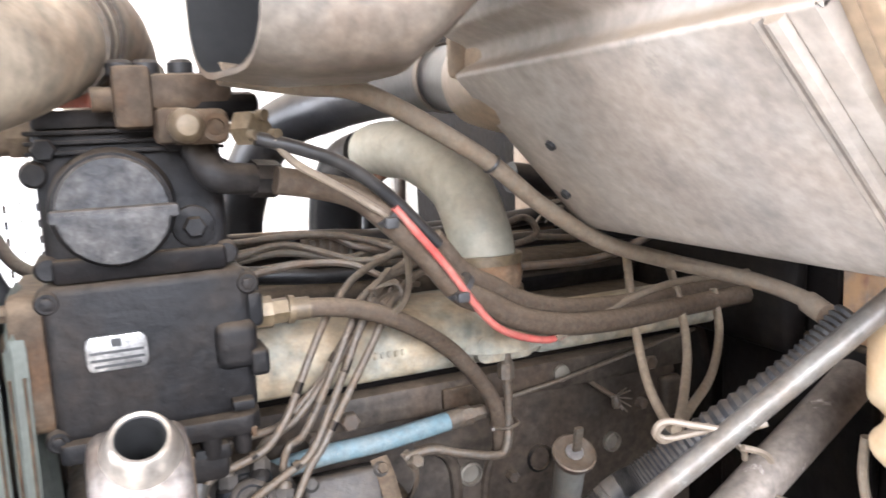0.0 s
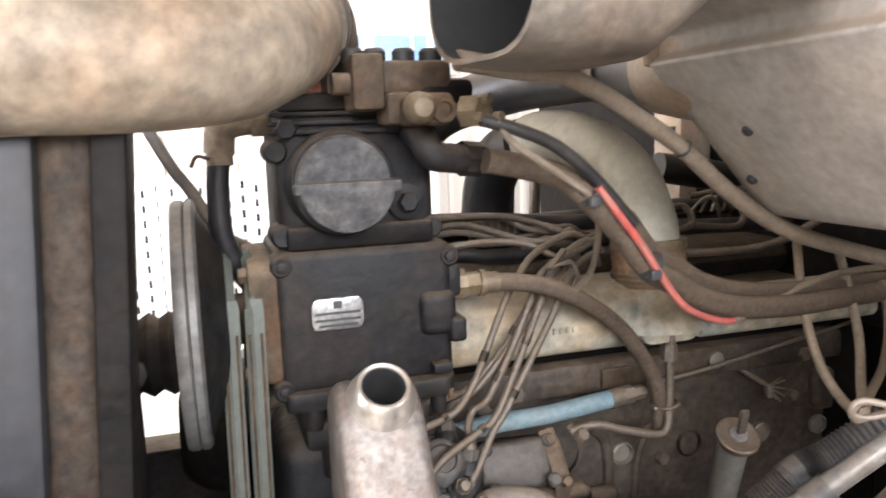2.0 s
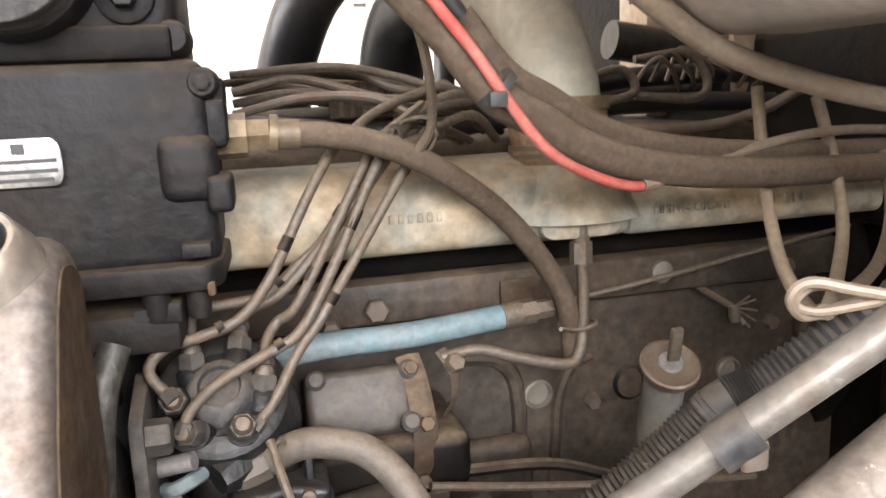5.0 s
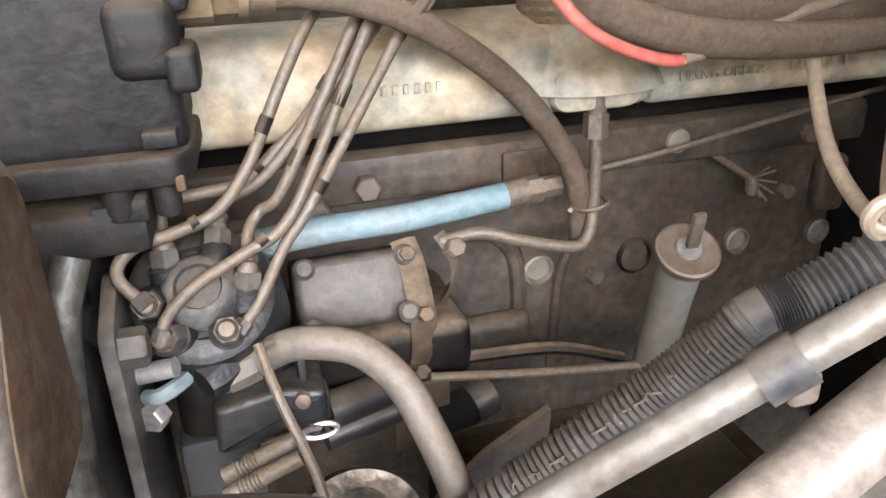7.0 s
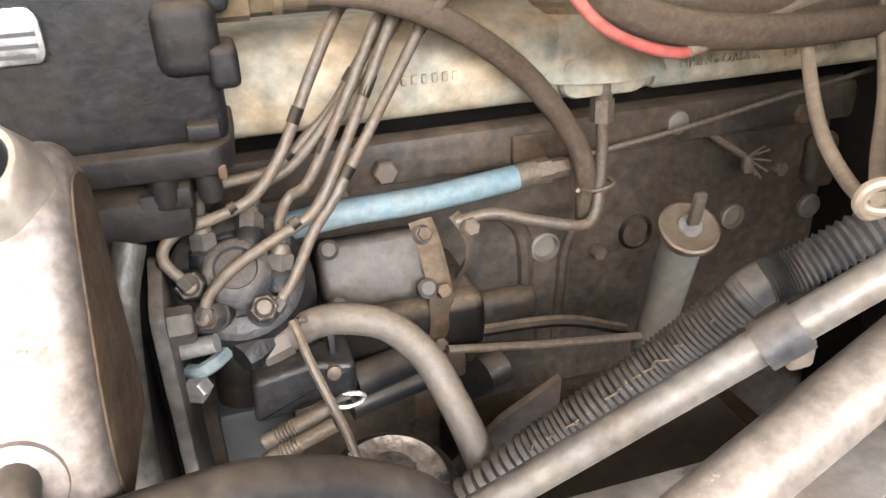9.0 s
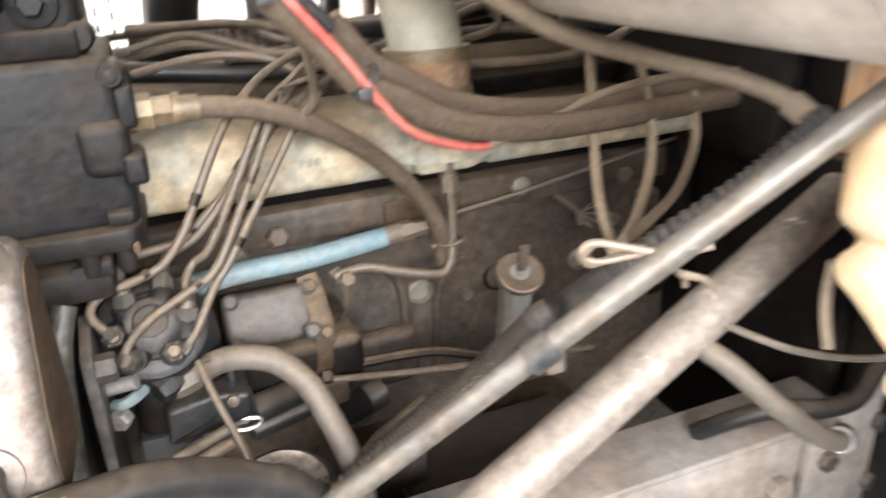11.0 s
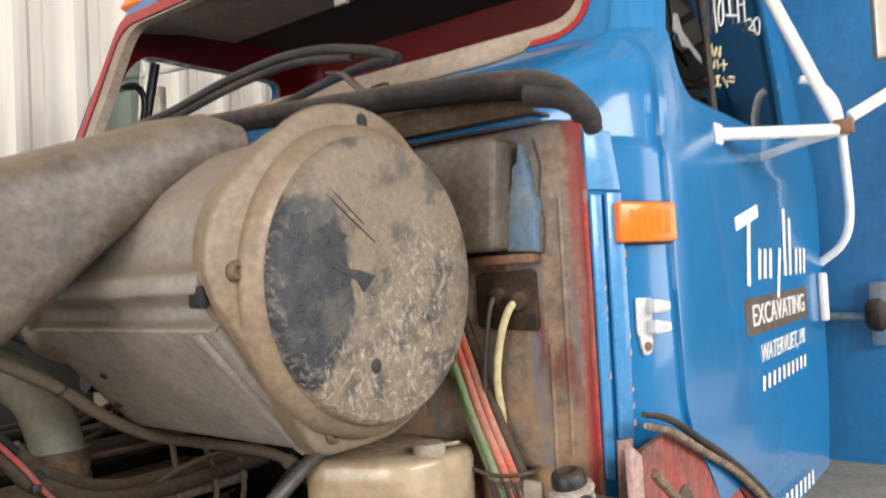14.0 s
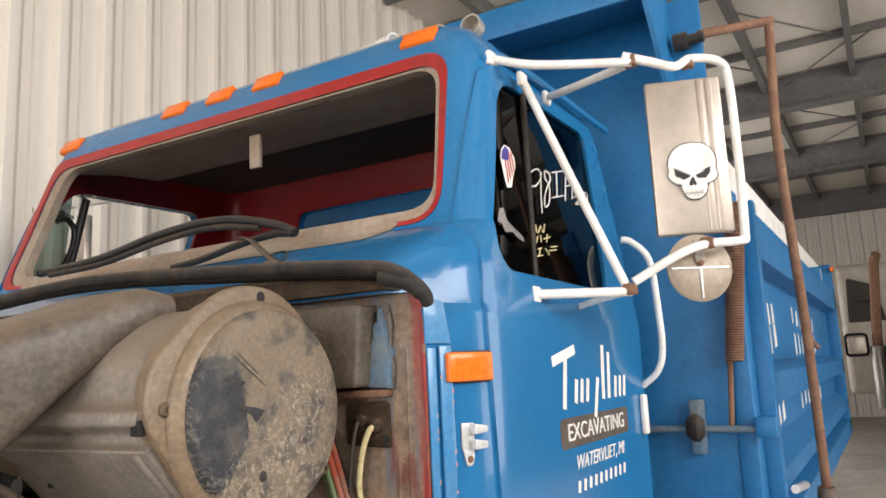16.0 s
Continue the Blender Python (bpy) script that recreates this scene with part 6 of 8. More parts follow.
for z0, z1, y in ((1.175, 1.21, 0.705), (1.13, 1.155, 0.71), (1.20, 1.225, 0.72)):
    part("side_lug", box(B(), (0.10, y, z0), (0.118, y + 0.04, z1), 0.006), "cast", comp)
for x, z in ((0.104, 1.220), (-0.062, 1.222), (-0.066, 1.10)):
    lug = part("flange_lug", lathe(B(), (x, 0.73, z), (0, -1, 0), [(0, 0.0115), (0.029, 0.0105), (0.0315, 0.0085), (0.0315, 0)], 20), "cast", comp)
    part("lug_bolt", hexnut(B(), (x, 0.6985, z), (0, -1, 0), 0.0058, 0.004), "cast", lug)
for x, z in ((0.088, 1.25), (0.09, 1.325), (-0.058, 1.25), (-0.06, 1.33)):
    part("cylinder_lug", lathe(B(), (x, 0.74, z), (0, -1, 0), [(0, 0.012), (0.034, 0.0115), (0.038, 0.009), (0.038, 0)], 16), "cast", comp)
part("cylinder", box(B(), (-0.060, 0.705, 1.232), (0.092, 0.86, 1.372), 0.012, 3), "cast", comp)
part("neck_groove", box(B(), (-0.055, 0.698, 1.236), (0.088, 0.71, 1.258), 0.004), "grimeshade", comp)
part("cap_ring", lathe(B(), (-0.002, 0.71, 1.299), (0, -1, 0), [(0, 0.052), (0.02, 0.050), (0.028, 0.047), (0.028, 0.042)], 48), "cast", comp)
cap = part("round_cap", lathe(B(), (-0.002, 0.71, 1.299), (0, -1, 0), [(0, 0.0445), (0.034, 0.0445), (0.038, 0.0425), (0.038, 0.0)], 56), "capdust", comp, "round screwed cap")
bm = prism(B(), [(-0.002 + 0.0435 * math.cos(a), 1.299 + 0.0435 * math.sin(a)) for a in [math.pi + math.pi * i / 18 for i in range(19)]], 0.654, 0.675, "y", 0.0025)
box(bm, (-0.050, 0.655, 1.291), (0.048, 0.672, 1.302), 0.003)
part("cap_half", bm, "capdust", cap, "raised lower half of the cap")
part("hex_plug", hexnut(B(), (0.062, 0.70, 1.277), (0, -1, 0), 0.010, 0.012), "cast", comp)
part("hex_plug", lathe(B(), (0.062, 0.706, 1.277), (0, -1, 0), [(0, 0.019), (0.006, 0.018), (0.008, 0.013)], 24), "cast", comp)
part("corner_bolt", hexnut(B(), (-0.05, 0.704, 1.35), (0, -1, 0), 0.010, 0.012), "cast", comp)
part("corner_bolt", hexnut(B(), (0.052, 0.704, 1.352), (0, -1, 0), 0.010, 0.012), "cast", comp)
part("head_plate", box(B(), (-0.058, 0.70, 1.366), (0.094, 0.86, 1.382), 0.005), "cast", comp)
for i in range(3):
    part("cooling_fin", box(B(), (-0.064, 0.697, 1.345 + i * 0.0085), (0.094, 0.86, 1.3485 + i * 0.0085), 0.001), "cast", comp)
part("end_cover", prism(B(), rounded([(0.70, 1.105), (0.86, 1.105), (0.86, 1.228), (0.70, 1.228)], 0.02), -0.094, -0.066, "x", 0.004), "castbrown", comp, "tan rusty end cover")
for z in (1.118, 1.215):
    part("cover_bolt", hexnut(B(), (-0.094, 0.715, z), (-1, 0, 0), 0.008, 0.008), "castbrown", comp)
plate = part("maker_plate", prism(B(), rounded([(-0.034, 1.158), (0.010, 1.158), (0.013, 1.164), (0.013, 1.183), (0.009, 1.189), (-0.033, 1.189), (-0.037, 1.183), (-0.037, 1.164)], 0.003), 0.6945, 0.7005, "y", 0.0005), "plate", comp, "silver maker's plate")
for z, a, b in ((1.1745, -0.034, 0.010), (1.1680, -0.034, 0.010), (1.1625, -0.031, 0.007)):
    part("plate_bar", box(B(), (a, 0.6938, z - 0.0012), (b, 0.6946, z + 0.0012)), "ink", plate)
part("plate_mark", box(B(), (-0.016, 0.6938, 1.179), (-0.008, 0.6946, 1.186)), "ink", plate)
part("port_block", box(B(), (0.006, 0.655, 1.364), (0.036, 0.80, 1.414), 0.005), "castbrown", comp, "brown port block")
part("port_block", box(B(), (0.034, 0.66, 1.378), (0.100, 0.80, 1.408), 0.006), "castbrown", comp, "brown port block")
part("port_block", box(B(), (0.036, 0.652, 1.350), (0.062, 0.78, 1.380), 0.006), "castbrown", comp, "brown port block")
part("port_block", box(B(), (0.066, 0.66, 1.370), (0.122, 0.80, 1.392), 0.008), "grimeshade", comp, "black port block")
for x in (0.014, 0.034, 0.062, 0.088):
    part("top_bolt", lathe(B(), (x, 0.69, 1.408), (0, 0, 1), [(0, 0.011), (0.010, 0.011), (0.013, 0.008), (0.013, 0)], 12), "radiator", comp)
part("port_nub", rod(B(), (0.006, 0.67, 1.388), (-0.010, 0.67, 1.388), 0.010), "castbrown", comp)
part("port_arm", box(B(), (0.047, 0.62, 1.349), (0.090, 0.70, 1.377), 0.008, 3), "castbrown", comp)
part("port_knob", lathe(B(), (0.056, 0.622, 1.364), (0, -1, 0), [(0, 0.014), (0.012, 0.013), (0.018, 0.008), (0.019, 0)], 20), "brass", comp, "round brass plug")
part("side_port", lathe(B(), (0.078, 0.622, 1.362), (0, -1, 0), [(0, 0.011), (0.006, 0.011), (0.006, 0.007), (-0.004, 0.006)], 18), "castbrown", comp)
fit = part("brass_fitting", hexnut(B(), (0.100, 0.625, 1.360), (0.5, -0.8, 0), 0.015, 0.02), "brass", comp, "dusty brass fitting")
for d in ((0, 0, 0.014), (0.012, -0.006, -0.008), (-0.012, -0.006, -0.008)):
    part("stud", rod(B(), (0.110 + d[0] * 0.7, 0.608 + d[1], 1.360 + d[2] * 0.7), (0.114 + d[0] * 0.7, 0.602 + d[1], 1.360 + d[2] * 0.7), 0.0045, None, 10), "brass", fit)
part("outlet_elbow", sweep(B(), [(0.07, 0.70, 1.345), (0.072, 0.675, 1.338), (0.08, 0.665, 1.322), (0.10, 0.672, 1.318), (0.12, 0.682, 1.316)], 0.014, 14), "cast", comp, "black cast outlet elbow")
part("outlet_nut", rod(B(), (0.112, 0.68, 1.317), (0.135, 0.688, 1.315), 0.017, None, 8), "cast", comp)
part("coolant_elbow", sweep(B(), [(-0.06, 0.745, 1.361), (-0.09, 0.745, 1.36), (-0.106, 0.745, 1.352), (-0.109, 0.748, 1.33)], 0.015, 14), "tanfitting", comp, "dusty tan hose elbow")
part("elbow_nut", rod(B(), (-0.06, 0.745, 1.361), (-0.078, 0.745, 1.361), 0.019, None, 6), "tanfitting", comp)
ch = thing("coolant_hose", (-0.1, 0.77, 1.2), "black coolant hose with a worm clamp", "hose")
part("hose", sweep(B(), [(-0.108, 0.748, 1.34), (-0.113, 0.752, 1.295), (-0.112, 0.758, 1.25), (-0.101, 0.765, 1.217), (-0.088, 0.775, 1.196)], 0.0112, 14), "rubber", ch)
part("worm_clamp", lathe(B(), (-0.109, 0.749, 1.318), (0, 0.1, 1), [(0, 0.0128), (0.012, 0.0128)], 20), "tanfitting", ch, "dusty tan worm clamp")
part("clamp_tail", sweep(B(), [(-0.119, 0.74, 1.325), (-0.13, 0.735, 1.328), (-0.136, 0.735, 1.318)], 0.002, 6), "tube", ch)
solo("vent_pipe", sweep(B(), [(-0.19, 1.0, 1.36), (-0.165, 1.0, 1.31), (-0.145, 1.0, 1.28), (-0.115, 0.96, 1.23), (-0.08, 0.92, 1.21)], 0.008, 10), "greyhose", "thin pale vent hose behind the pulley", "hose")
pull = thing("pulley", (-0.13, 0.76, 1.163), "grey steel belt pulley on the compressor shaft", "pulley")
part("rim", lathe(B(), (-0.158, 0.76, 1.163), (1, 0, 0), [(0.0, 0.098), (0.0, 0.121), (0.003, 0.123), (0.010, 0.123), (0.0115, 0.1205), (0.013, 0.123), (0.019, 0.123), (0.022, 0.119), (0.022, 0.098)], 64, False), "pulley", pull, "grey worn pulley rim")
part("web", lathe(B(), (-0.150, 0.76, 1.163), (1, 0, 0), [(0.0, 0.0), (0.0, 0.118), (0.012, 0.117), (0.036, 0.072), (0.042, 0.030), (0.046, 0.021), (0.06, 0.021)], 48), "cast", pull, "dark dished web")
part("hub", lathe(B(), (-0.112, 0.76, 1.163), (1, 0, 0), [(0, 0.026), (0.016, 0.026), (0.02, 0.022)], 28), "castbrown", pull)
for k, x in enumerate((-0.1125, -0.090)):
    loop = [(x, 0.76 + 0.062 * math.cos(a), 1.163 + 0.062 * math.sin(a)) for a in [math.pi * i / 8 for i in range(9)]] + [(x - 0.004, 0.70, 0.9), (x - 0.006, 0.705, 0.62)] + [(x, 0.80 - 0.1 * math.cos(a), 0.5 - 0.1 * math.sin(a)) for a in [math.pi * i / 6 for i in range(7)]] + [(x, 0.86, 0.8), (x, 0.822, 1.163)]
    belt = thing("drive_belt", (x, 0.70, 0.9), "worn grey-green drive belt", "belt", "drive belts")
    part("belt_body", sweep(B(), loop, 0.0090, 4, 4, False, 0, 0.75), "belt", belt)
    for e in (-0.0055, 0.0055):
        part("frayed_edge", sweep(B(), [(a + e, b - 0.0052, c) for a, b, c in loop[8:12]], 0.0013, 6, 6), "castbrown", belt, "dark frayed belt edge")
low = thing("crank_pulley", (-0.10, 0.80, 0.5), "dark crankshaft pulley carrying the belts", "pulley")
part("sheave", lathe(B(), (-0.135, 0.80, 0.5), (1, 0, 0), [(0, 0.10), (0.01, 0.10), (0.02, 0.09), (0.03, 0.10), (0.038, 0.09), (0.05, 0.10), (0.06, 0.10)], 40), "cast", low)
cov = thing("gear_cover", (-0.04, 0.8, 0.5), "grimy cast timing gear cover behind the reservoir", "cover")
part("casting", box(B(), (-0.075, 0.74, 0.40), (0.03, 0.90, 1.03), 0.025, 3), "cast", cov)
# Dark filler added so the gap between the belts stays in shade.
part("water_pump", lathe(B(), (-0.18, 0.97, 0.97), (1, 0, 0), [(0, 0.05), (0.01, 0.062), (0.03, 0.075), (0.07, 0.085), (0.11, 0.095)], 32), "grimeshade", cov, "dark filler added behind the belts")
part("support", box(B(), (-0.05, 0.695, 1.035), (0.074, 0.86, 1.066), 0.008, 2), "cast", cov)
part("support_step", box(B(), (0.052, 0.694, 1.056), (0.076, 0.72, 1.072), 0.004), "cast", cov)
part("support_slot", box(B(), (0.044, 0.6935, 1.061), (0.054, 0.70, 1.069)), "dark", cov)
part("support_web", prism(B(), rounded([(0.70, 1.04), (0.86, 1.04), (0.86, 0.95), (0.76, 0.96)], 0.01), -0.03, 0.02, "x", 0.005), "cast", cov)
part("bracket_plate", prism(B(), rounded([(0.645, 0.70), (0.66, 1.0), (0.72, 1.02), (0.75, 0.95), (0.75, 0.70)], 0.01), 0.036, 0.046, "x", 0.002), "bracketgrey", cov, "flat steel bracket plate")
part("bracket_plate", prism(B(), rounded([(0.60, 0.70), (0.62, 0.995), (0.66, 1.02), (0.74, 0.95), (0.74, 0.70)], 0.02), 0.008, 0.02, "x", 0.003), "bracketgrey", cov)
part("bracket_bolt", hexnut(B(), (0.046, 0.672, 0.985), (1, 0, 0), 0.013, 0.016), "bracketgrey", cov)

ph2 = thing("pressure_hose", (0.03, 0.63, 0.9), "oily black pressure hose behind the reservoir", "hose")
part("hose", sweep(B(), [(0.040, 0.640, 1.062), (0.031, 0.627, 1.035), (0.026, 0.622, 1.0), (0.022, 0.622, 0.96), (0.018, 0.625, 0.90), (0.02, 0.63, 0.8)], 0.0095, 14), "oilyhose", ph2)

# ---- power steering reservoir ----
tank = thing("steering_reservoir", (0.0, 0.57, 0.96), "bare worn metal fluid reservoir with an open filler neck", "reservoir")
NECK, UP = (-0.001, 0.578, 1.1105), (0, -0.62, 0.785)
bm = prism(B(), rounded([(0.600, 1.140), (0.572, 1.142), (0.546, 1.124), (0.503, 1.052), (0.492, 1.015), (0.494, 0.985), (0.510, 0.970), (0.61, 0.965), (0.622, 1.0), (0.622, 1.12)], 0.012, 5), -0.039, 0.032, "x", 0.013, 4)
bm = cut(bm, rod(B(), Vector(NECK) - Vector(UP) * 0.03, Vector(NECK) + Vector(UP) * 0.06, 0.0178, None, 40))
part("body", bm, "bare", tank, "worn bare metal body")
# Brown plate darkens the side turned away from the light.
part("side_plate", prism(B(), rounded([(0.600, 1.122), (0.574, 1.128), (0.556, 1.112), (0.516, 1.046), (0.505, 1.013), (0.506, 0.992), (0.518, 0.982), (0.602, 0.978), (0.610, 1.0), (0.610, 1.11)], 0.012, 5), 0.0318, 0.0332, "x", 0.0005, 1), "castbrown", tank, "brown rusted side, darkened for its shade")
part("filler_neck", lathe(B(), NECK, UP, [(0, 0.0295), (0.010, 0.0312), (0.020, 0.0308), (0.030, 0.0285), (0.040, 0.0245), (0.046, 0.0222), (0.0475, 0.0205), (0.0465, 0.0178), (0.01, 0.0175)], 48, False), "neck", tank, "bright open filler neck")
# Bore coloured near-black, so the neck's inner shade is painted in.
part("neck_bore", lathe(B(), NECK, UP, [(-0.028, 0.0), (-0.028, 0.0170), (0.0450, 0.0170), (0.0455, 0.0178)], 40, False), "dark", tank, "bore blackened for the shade inside")
part("seat_ring", lathe(B(), (-0.002, 0.496, 1.022), (0, -0.98, 0.2), [(-0.004, 0.021), (0.003, 0.019), (0.005, 0.012)], 28), "bare", tank)
part("outlet", sweep(B(), [(-0.002, 0.498, 1.026), (-0.001, 0.482, 1.024), (0.003, 0.472, 1.014), (0.012, 0.472, 1.003), (0.022, 0.476, 0.996)], 0.0095, 14), "rubber", tank, "black outlet elbow")
th = thing("return_hose", (0.08, 0.53, 0.9), "shiny black return hose with a worm clamp", "hose")
part("hose", sweep(B(), [(0.018, 0.475, 0.998), (0.045, 0.492, 0.989), (0.09, 0.518, 0.970), (0.145, 0.545, 0.93), (0.19, 0.56, 0.885), (0.22, 0.58, 0.80)], 0.0155, 16, 8), "rubber", th)
part("worm_clamp", lathe(B(), (0.022, 0.477, 0.996), (1, 0.45, -0.35), [(-0.005, 0.016), (0.010, 0.016)], 24), "silver", th, "bright worm clamp")
part("clamp_screw", rod(B(), (0.028, 0.466, 1.016), (0.026, 0.470, 0.984), 0.005, None, 8), "silver", th)

# ---- injection pump and fuel lines ----
inj = thing("injection_pump", (0.15, 0.76, 0.85), "grimy fuel injection pump with steel line nuts", "pump")
part("housing", lathe(B(), (0.093, 0.776, 0.943), (0, -0.72, 0.69), [(-0.04, 0.058), (0.0, 0.060), (0.03, 0.058), (0.048, 0.054), (0.062, 0.050), (0.066, 0.044), (0.067, 0.034), (0.064, 0.032), (0.064, 0)], 40), "pumpgrey", inj, "grey oily pump head")
part("skirt", box(B(), (0.062, 0.71, 0.86), (0.15, 0.84, 0.945), 0.02, 3), "grimeshade", inj)
part("head_plug", lathe(B(), (0.0937, 0.7223, 0.9918), (-0.05, -0.72, 0.69), [(-0.01, 0.026), (0.006, 0.026), (0.010, 0.023), (0.013, 0.020), (0.0135, 0.016), (0.010, 0.0145), (0.010, 0.0)], 32), "capdust", inj, "dusty round screwed plug")
part("slab", prism(B(), rounded([(0.088, 0.882), (0.090, 0.918), (0.135, 0.925), (0.168, 0.918), (0.166, 0.893), (0.094, 0.880)], 0.006), 0.686, 0.75, "y", 0.005, 3), "pumpgrey", inj, "dusty grey lower housing")
part("slab_screw", lathe(B(), (0.150, 0.686, 0.915), (0, -1, 0.2), [(0, 0.006), (0.005, 0.0055), (0.006, 0.002)], 12), "steel", inj)
part("pump_foot", box(B(), (0.060, 0.705, 0.82), (0.118, 0.80, 0.882), 0.006), "dark", inj, "black lower casting")
part("governor_box", box(B(), (0.158, 0.775, 0.905), (0.262, 0.86, 0.966), 0.008, 3, Matrix.Translation((0.2, 0.8, 0.93)) @ Matrix.Rotation(radians(-22), 4, "X") @ Matrix.Translation((-0.2, -0.8, -0.93))), "governor", inj, "tan governor cover with faded blue paint")
for x, z, y in ((0.168, 0.962, 0.795), (0.168, 0.925, 0.765), (0.245, 0.925, 0.765), (0.25, 0.962, 0.795)):
    part("cover_bolt", lathe(B(), (x, y, z), (0, -0.8, 0.5), [(0, 0.009), (0.009, 0.009), (0.012, 0.006), (0.012, 0)], 14), "bracketgrey", inj)
part("governor_body", box(B(), (0.15, 0.76, 0.855), (0.30, 0.88, 0.91), 0.012, 3), "grimeshade", inj)
NUTS = ((0.0607, 0.7197, 0.9891, (0.001, -0.030, 0.015), 0.0272),
        (0.0725, 0.7028, 0.9715, (-0.005, -0.013, 0.006), 0.0140),
        (0.1075, 0.7012, 0.9698, (0.03, -0.70, 0.45), 0.0150),
        (0.0738, 0.7367, 1.0068, (0.000, 0.003, 0.021), 0.0155),
        (0.1058, 0.7378, 1.0080, (0.004, 0.017, 0.022), 0.0222),
        (0.1236, 0.7194, 0.9888, (0.004, 0.003, 0.021), 0.0158))
for x, y, z, d, long in NUTS:
    v, at = Vector(d).normalized(), Vector((x, y, z))
    nut = part("line_nut", hexnut(B(), at + v * (long - 0.013), d, 0.0105, 0.012), "bracketgrey", inj, "dusty grey hexagon nut")
    part("sleeve", lathe(B(), at, d, [(-0.012, 0.0125), (0.0, 0.0125), (long - 0.014, 0.0105), (long - 0.012, 0.009)], 18), "pumpgrey", nut)
    part("collar", lathe(B(), at + v * (long - 0.001), d, [(0, 0.0075), (0.003, 0.007), (0.007, 0.005), (0.008, 0)], 18), "tube", nut)
part("banjo_nut", lathe(B(), (0.101, 0.713, 0.937), (-0.7, -0.5, -0.2), [(-0.014, 0.015), (0.012, 0.016), (0.02, 0.013), (0.02, 0)], 8), "pumpgrey", inj)
part("side_stud", rod(B(), (0.072, 0.692, 0.955), (0.044, 0.700, 0.949), 0.007), "silver", inj)
part("side_nut", hexnut(B(), (0.055, 0.695, 0.921), (-0.4, -0.8, 0), 0.010, 0.012), "silver", inj)
part("blue_wire", sweep(B(), [(0.050, 0.695, 0.934), (0.058, 0.686, 0.938), (0.068, 0.688, 0.941), (0.076, 0.70, 0.94)], 0.0055, 8), "bluehose", inj, "short blue wire")
for p, q in (((0.092, 0.655, 0.889), (0.142, 0.655, 0.906)), ((0.092, 0.645, 0.880), (0.143, 0.645, 0.899))):
    tb = part("spring_tube", rod(B(), p, q, 0.0058, None, 18), "tube", inj, "dusty tan spring tube")
    d = Vector(q) - Vector(p)
    part("tube_eye", lathe(B(), Vector(p), -d, [(0.0, 0.0056), (0.0012, 0.0045), (-0.002, 0.003)], 14), "frame", tb)
    for i in range(6):
        part("coil", lathe(B(), Vector(p) + d * (0.2 + 0.05 * i), d, [(-0.0006, 0.0059), (0, 0.0066), (0.0006, 0.0059)], 16, False), "tube", tb)
part("control_arm", box(B(), (0.150, 0.70, 0.865), (0.156, 0.712, 0.945), 0.002), "pumpgrey", inj)
part("ring_eye", sweep(B(), [(0.160 + 0.013 * math.cos(a), 0.698, 0.877 + 0.006 * math.sin(a)) for a in [i * math.pi / 5 for i in range(11)]], 0.0022, 6, 2), "silver", inj, "bright ring eye")
part("linkage", sweep(B(), [(0.118, 0.675, 0.891), (0.135, 0.672, 0.896), (0.152, 0.685, 0.889), (0.16, 0.695, 0.882)], 0.002, 6), "silver", inj, "bright wire linkage")
part("silver_tag", box(B(), (0.134, 0.735, 0.945), (0.142, 0.737, 0.975), 0.001, 1), "silver", inj)
sol = thing("shutoff_solenoid", (0.2, 0.74, 0.84), "black shutoff solenoid and connector beside the pump", "solenoid")
part("body", rod(B(), (0.168, 0.735, 0.866), (0.225, 0.755, 0.864), 0.0155, None, 22), "rubber", sol)
part("connector", box(B(), (0.152, 0.722, 0.866), (0.172, 0.745, 0.893), 0.004), "rubber", sol)
part("lower_body", rod(B(), (0.165, 0.735, 0.842), (0.235, 0.75, 0.846), 0.012, None, 20), "rubber", sol)
part("boot", sweep(B(), [(0.262, 0.755, 0.820), (0.28, 0.757, 0.823), (0.296, 0.76, 0.826)], 0.015, 16, 22, True, 0.0022), "rubber", sol, "ribbed black rubber boot")
part("cup", rod(B(), (0.294, 0.76, 0.826), (0.315, 0.765, 0.83), 0.018, None, 20), "rubber", sol)
part("bracket", box(B(), (0.225, 0.752, 0.80), (0.275, 0.758, 0.862), 0.002), "castbrown", sol)
filt = thing("oil_filter", (0.17, 0.68, 0.62), "round oily filter canister with a shiny top below the pump", "filter")
part("can", lathe(B(), (0.172, 0.672, 0.70), (0.05, -0.25, 1), [(0, 0.055), (0.125, 0.055), (0.138, 0.051), (0.146, 0.042), (0.142, 0.036), (0.142, 0)], 44), "oily", filt, "shiny oily canister")
part("top_boss", lathe(B(), (0.178, 0.64, 0.84), (0.05, -0.25, 1), [(0, 0.022), (0.008, 0.020), (0.010, 0.01), (0.01, 0)], 24), "oily", filt)
part("seam", lathe(B(), (0.178, 0.644, 0.815), (0.05, -0.25, 1), [(-0.003, 0.0555), (0, 0.0575), (0.003, 0.0555)], 44, False), "oily", filt)
strap = thing("pump_strap", (0.25, 0.78, 0.88), "bent rusty steel strap bolted beside the pump", "bracket")
part("strap", sweep(B(), [(0.252, 0.80, 0.975), (0.256, 0.785, 0.955), (0.258, 0.765, 0.92), (0.256, 0.76, 0.885), (0.25, 0.765, 0.868)], 0.012, 4, 4, True, 0, 0.3), "castbrown", strap)
for p in ((0.252, 0.79, 0.966), (0.258, 0.757, 0.925), (0.252, 0.755, 0.873)):
    part("strap_bolt", hexnut(B(), p, (0, -0.8, 0.4), 0.007, 0.008), "castbrown", strap)
st2 = thing("line_clip", (0.285, 0.79, 0.95), "small bent steel clip holding a fuel line", "clip")
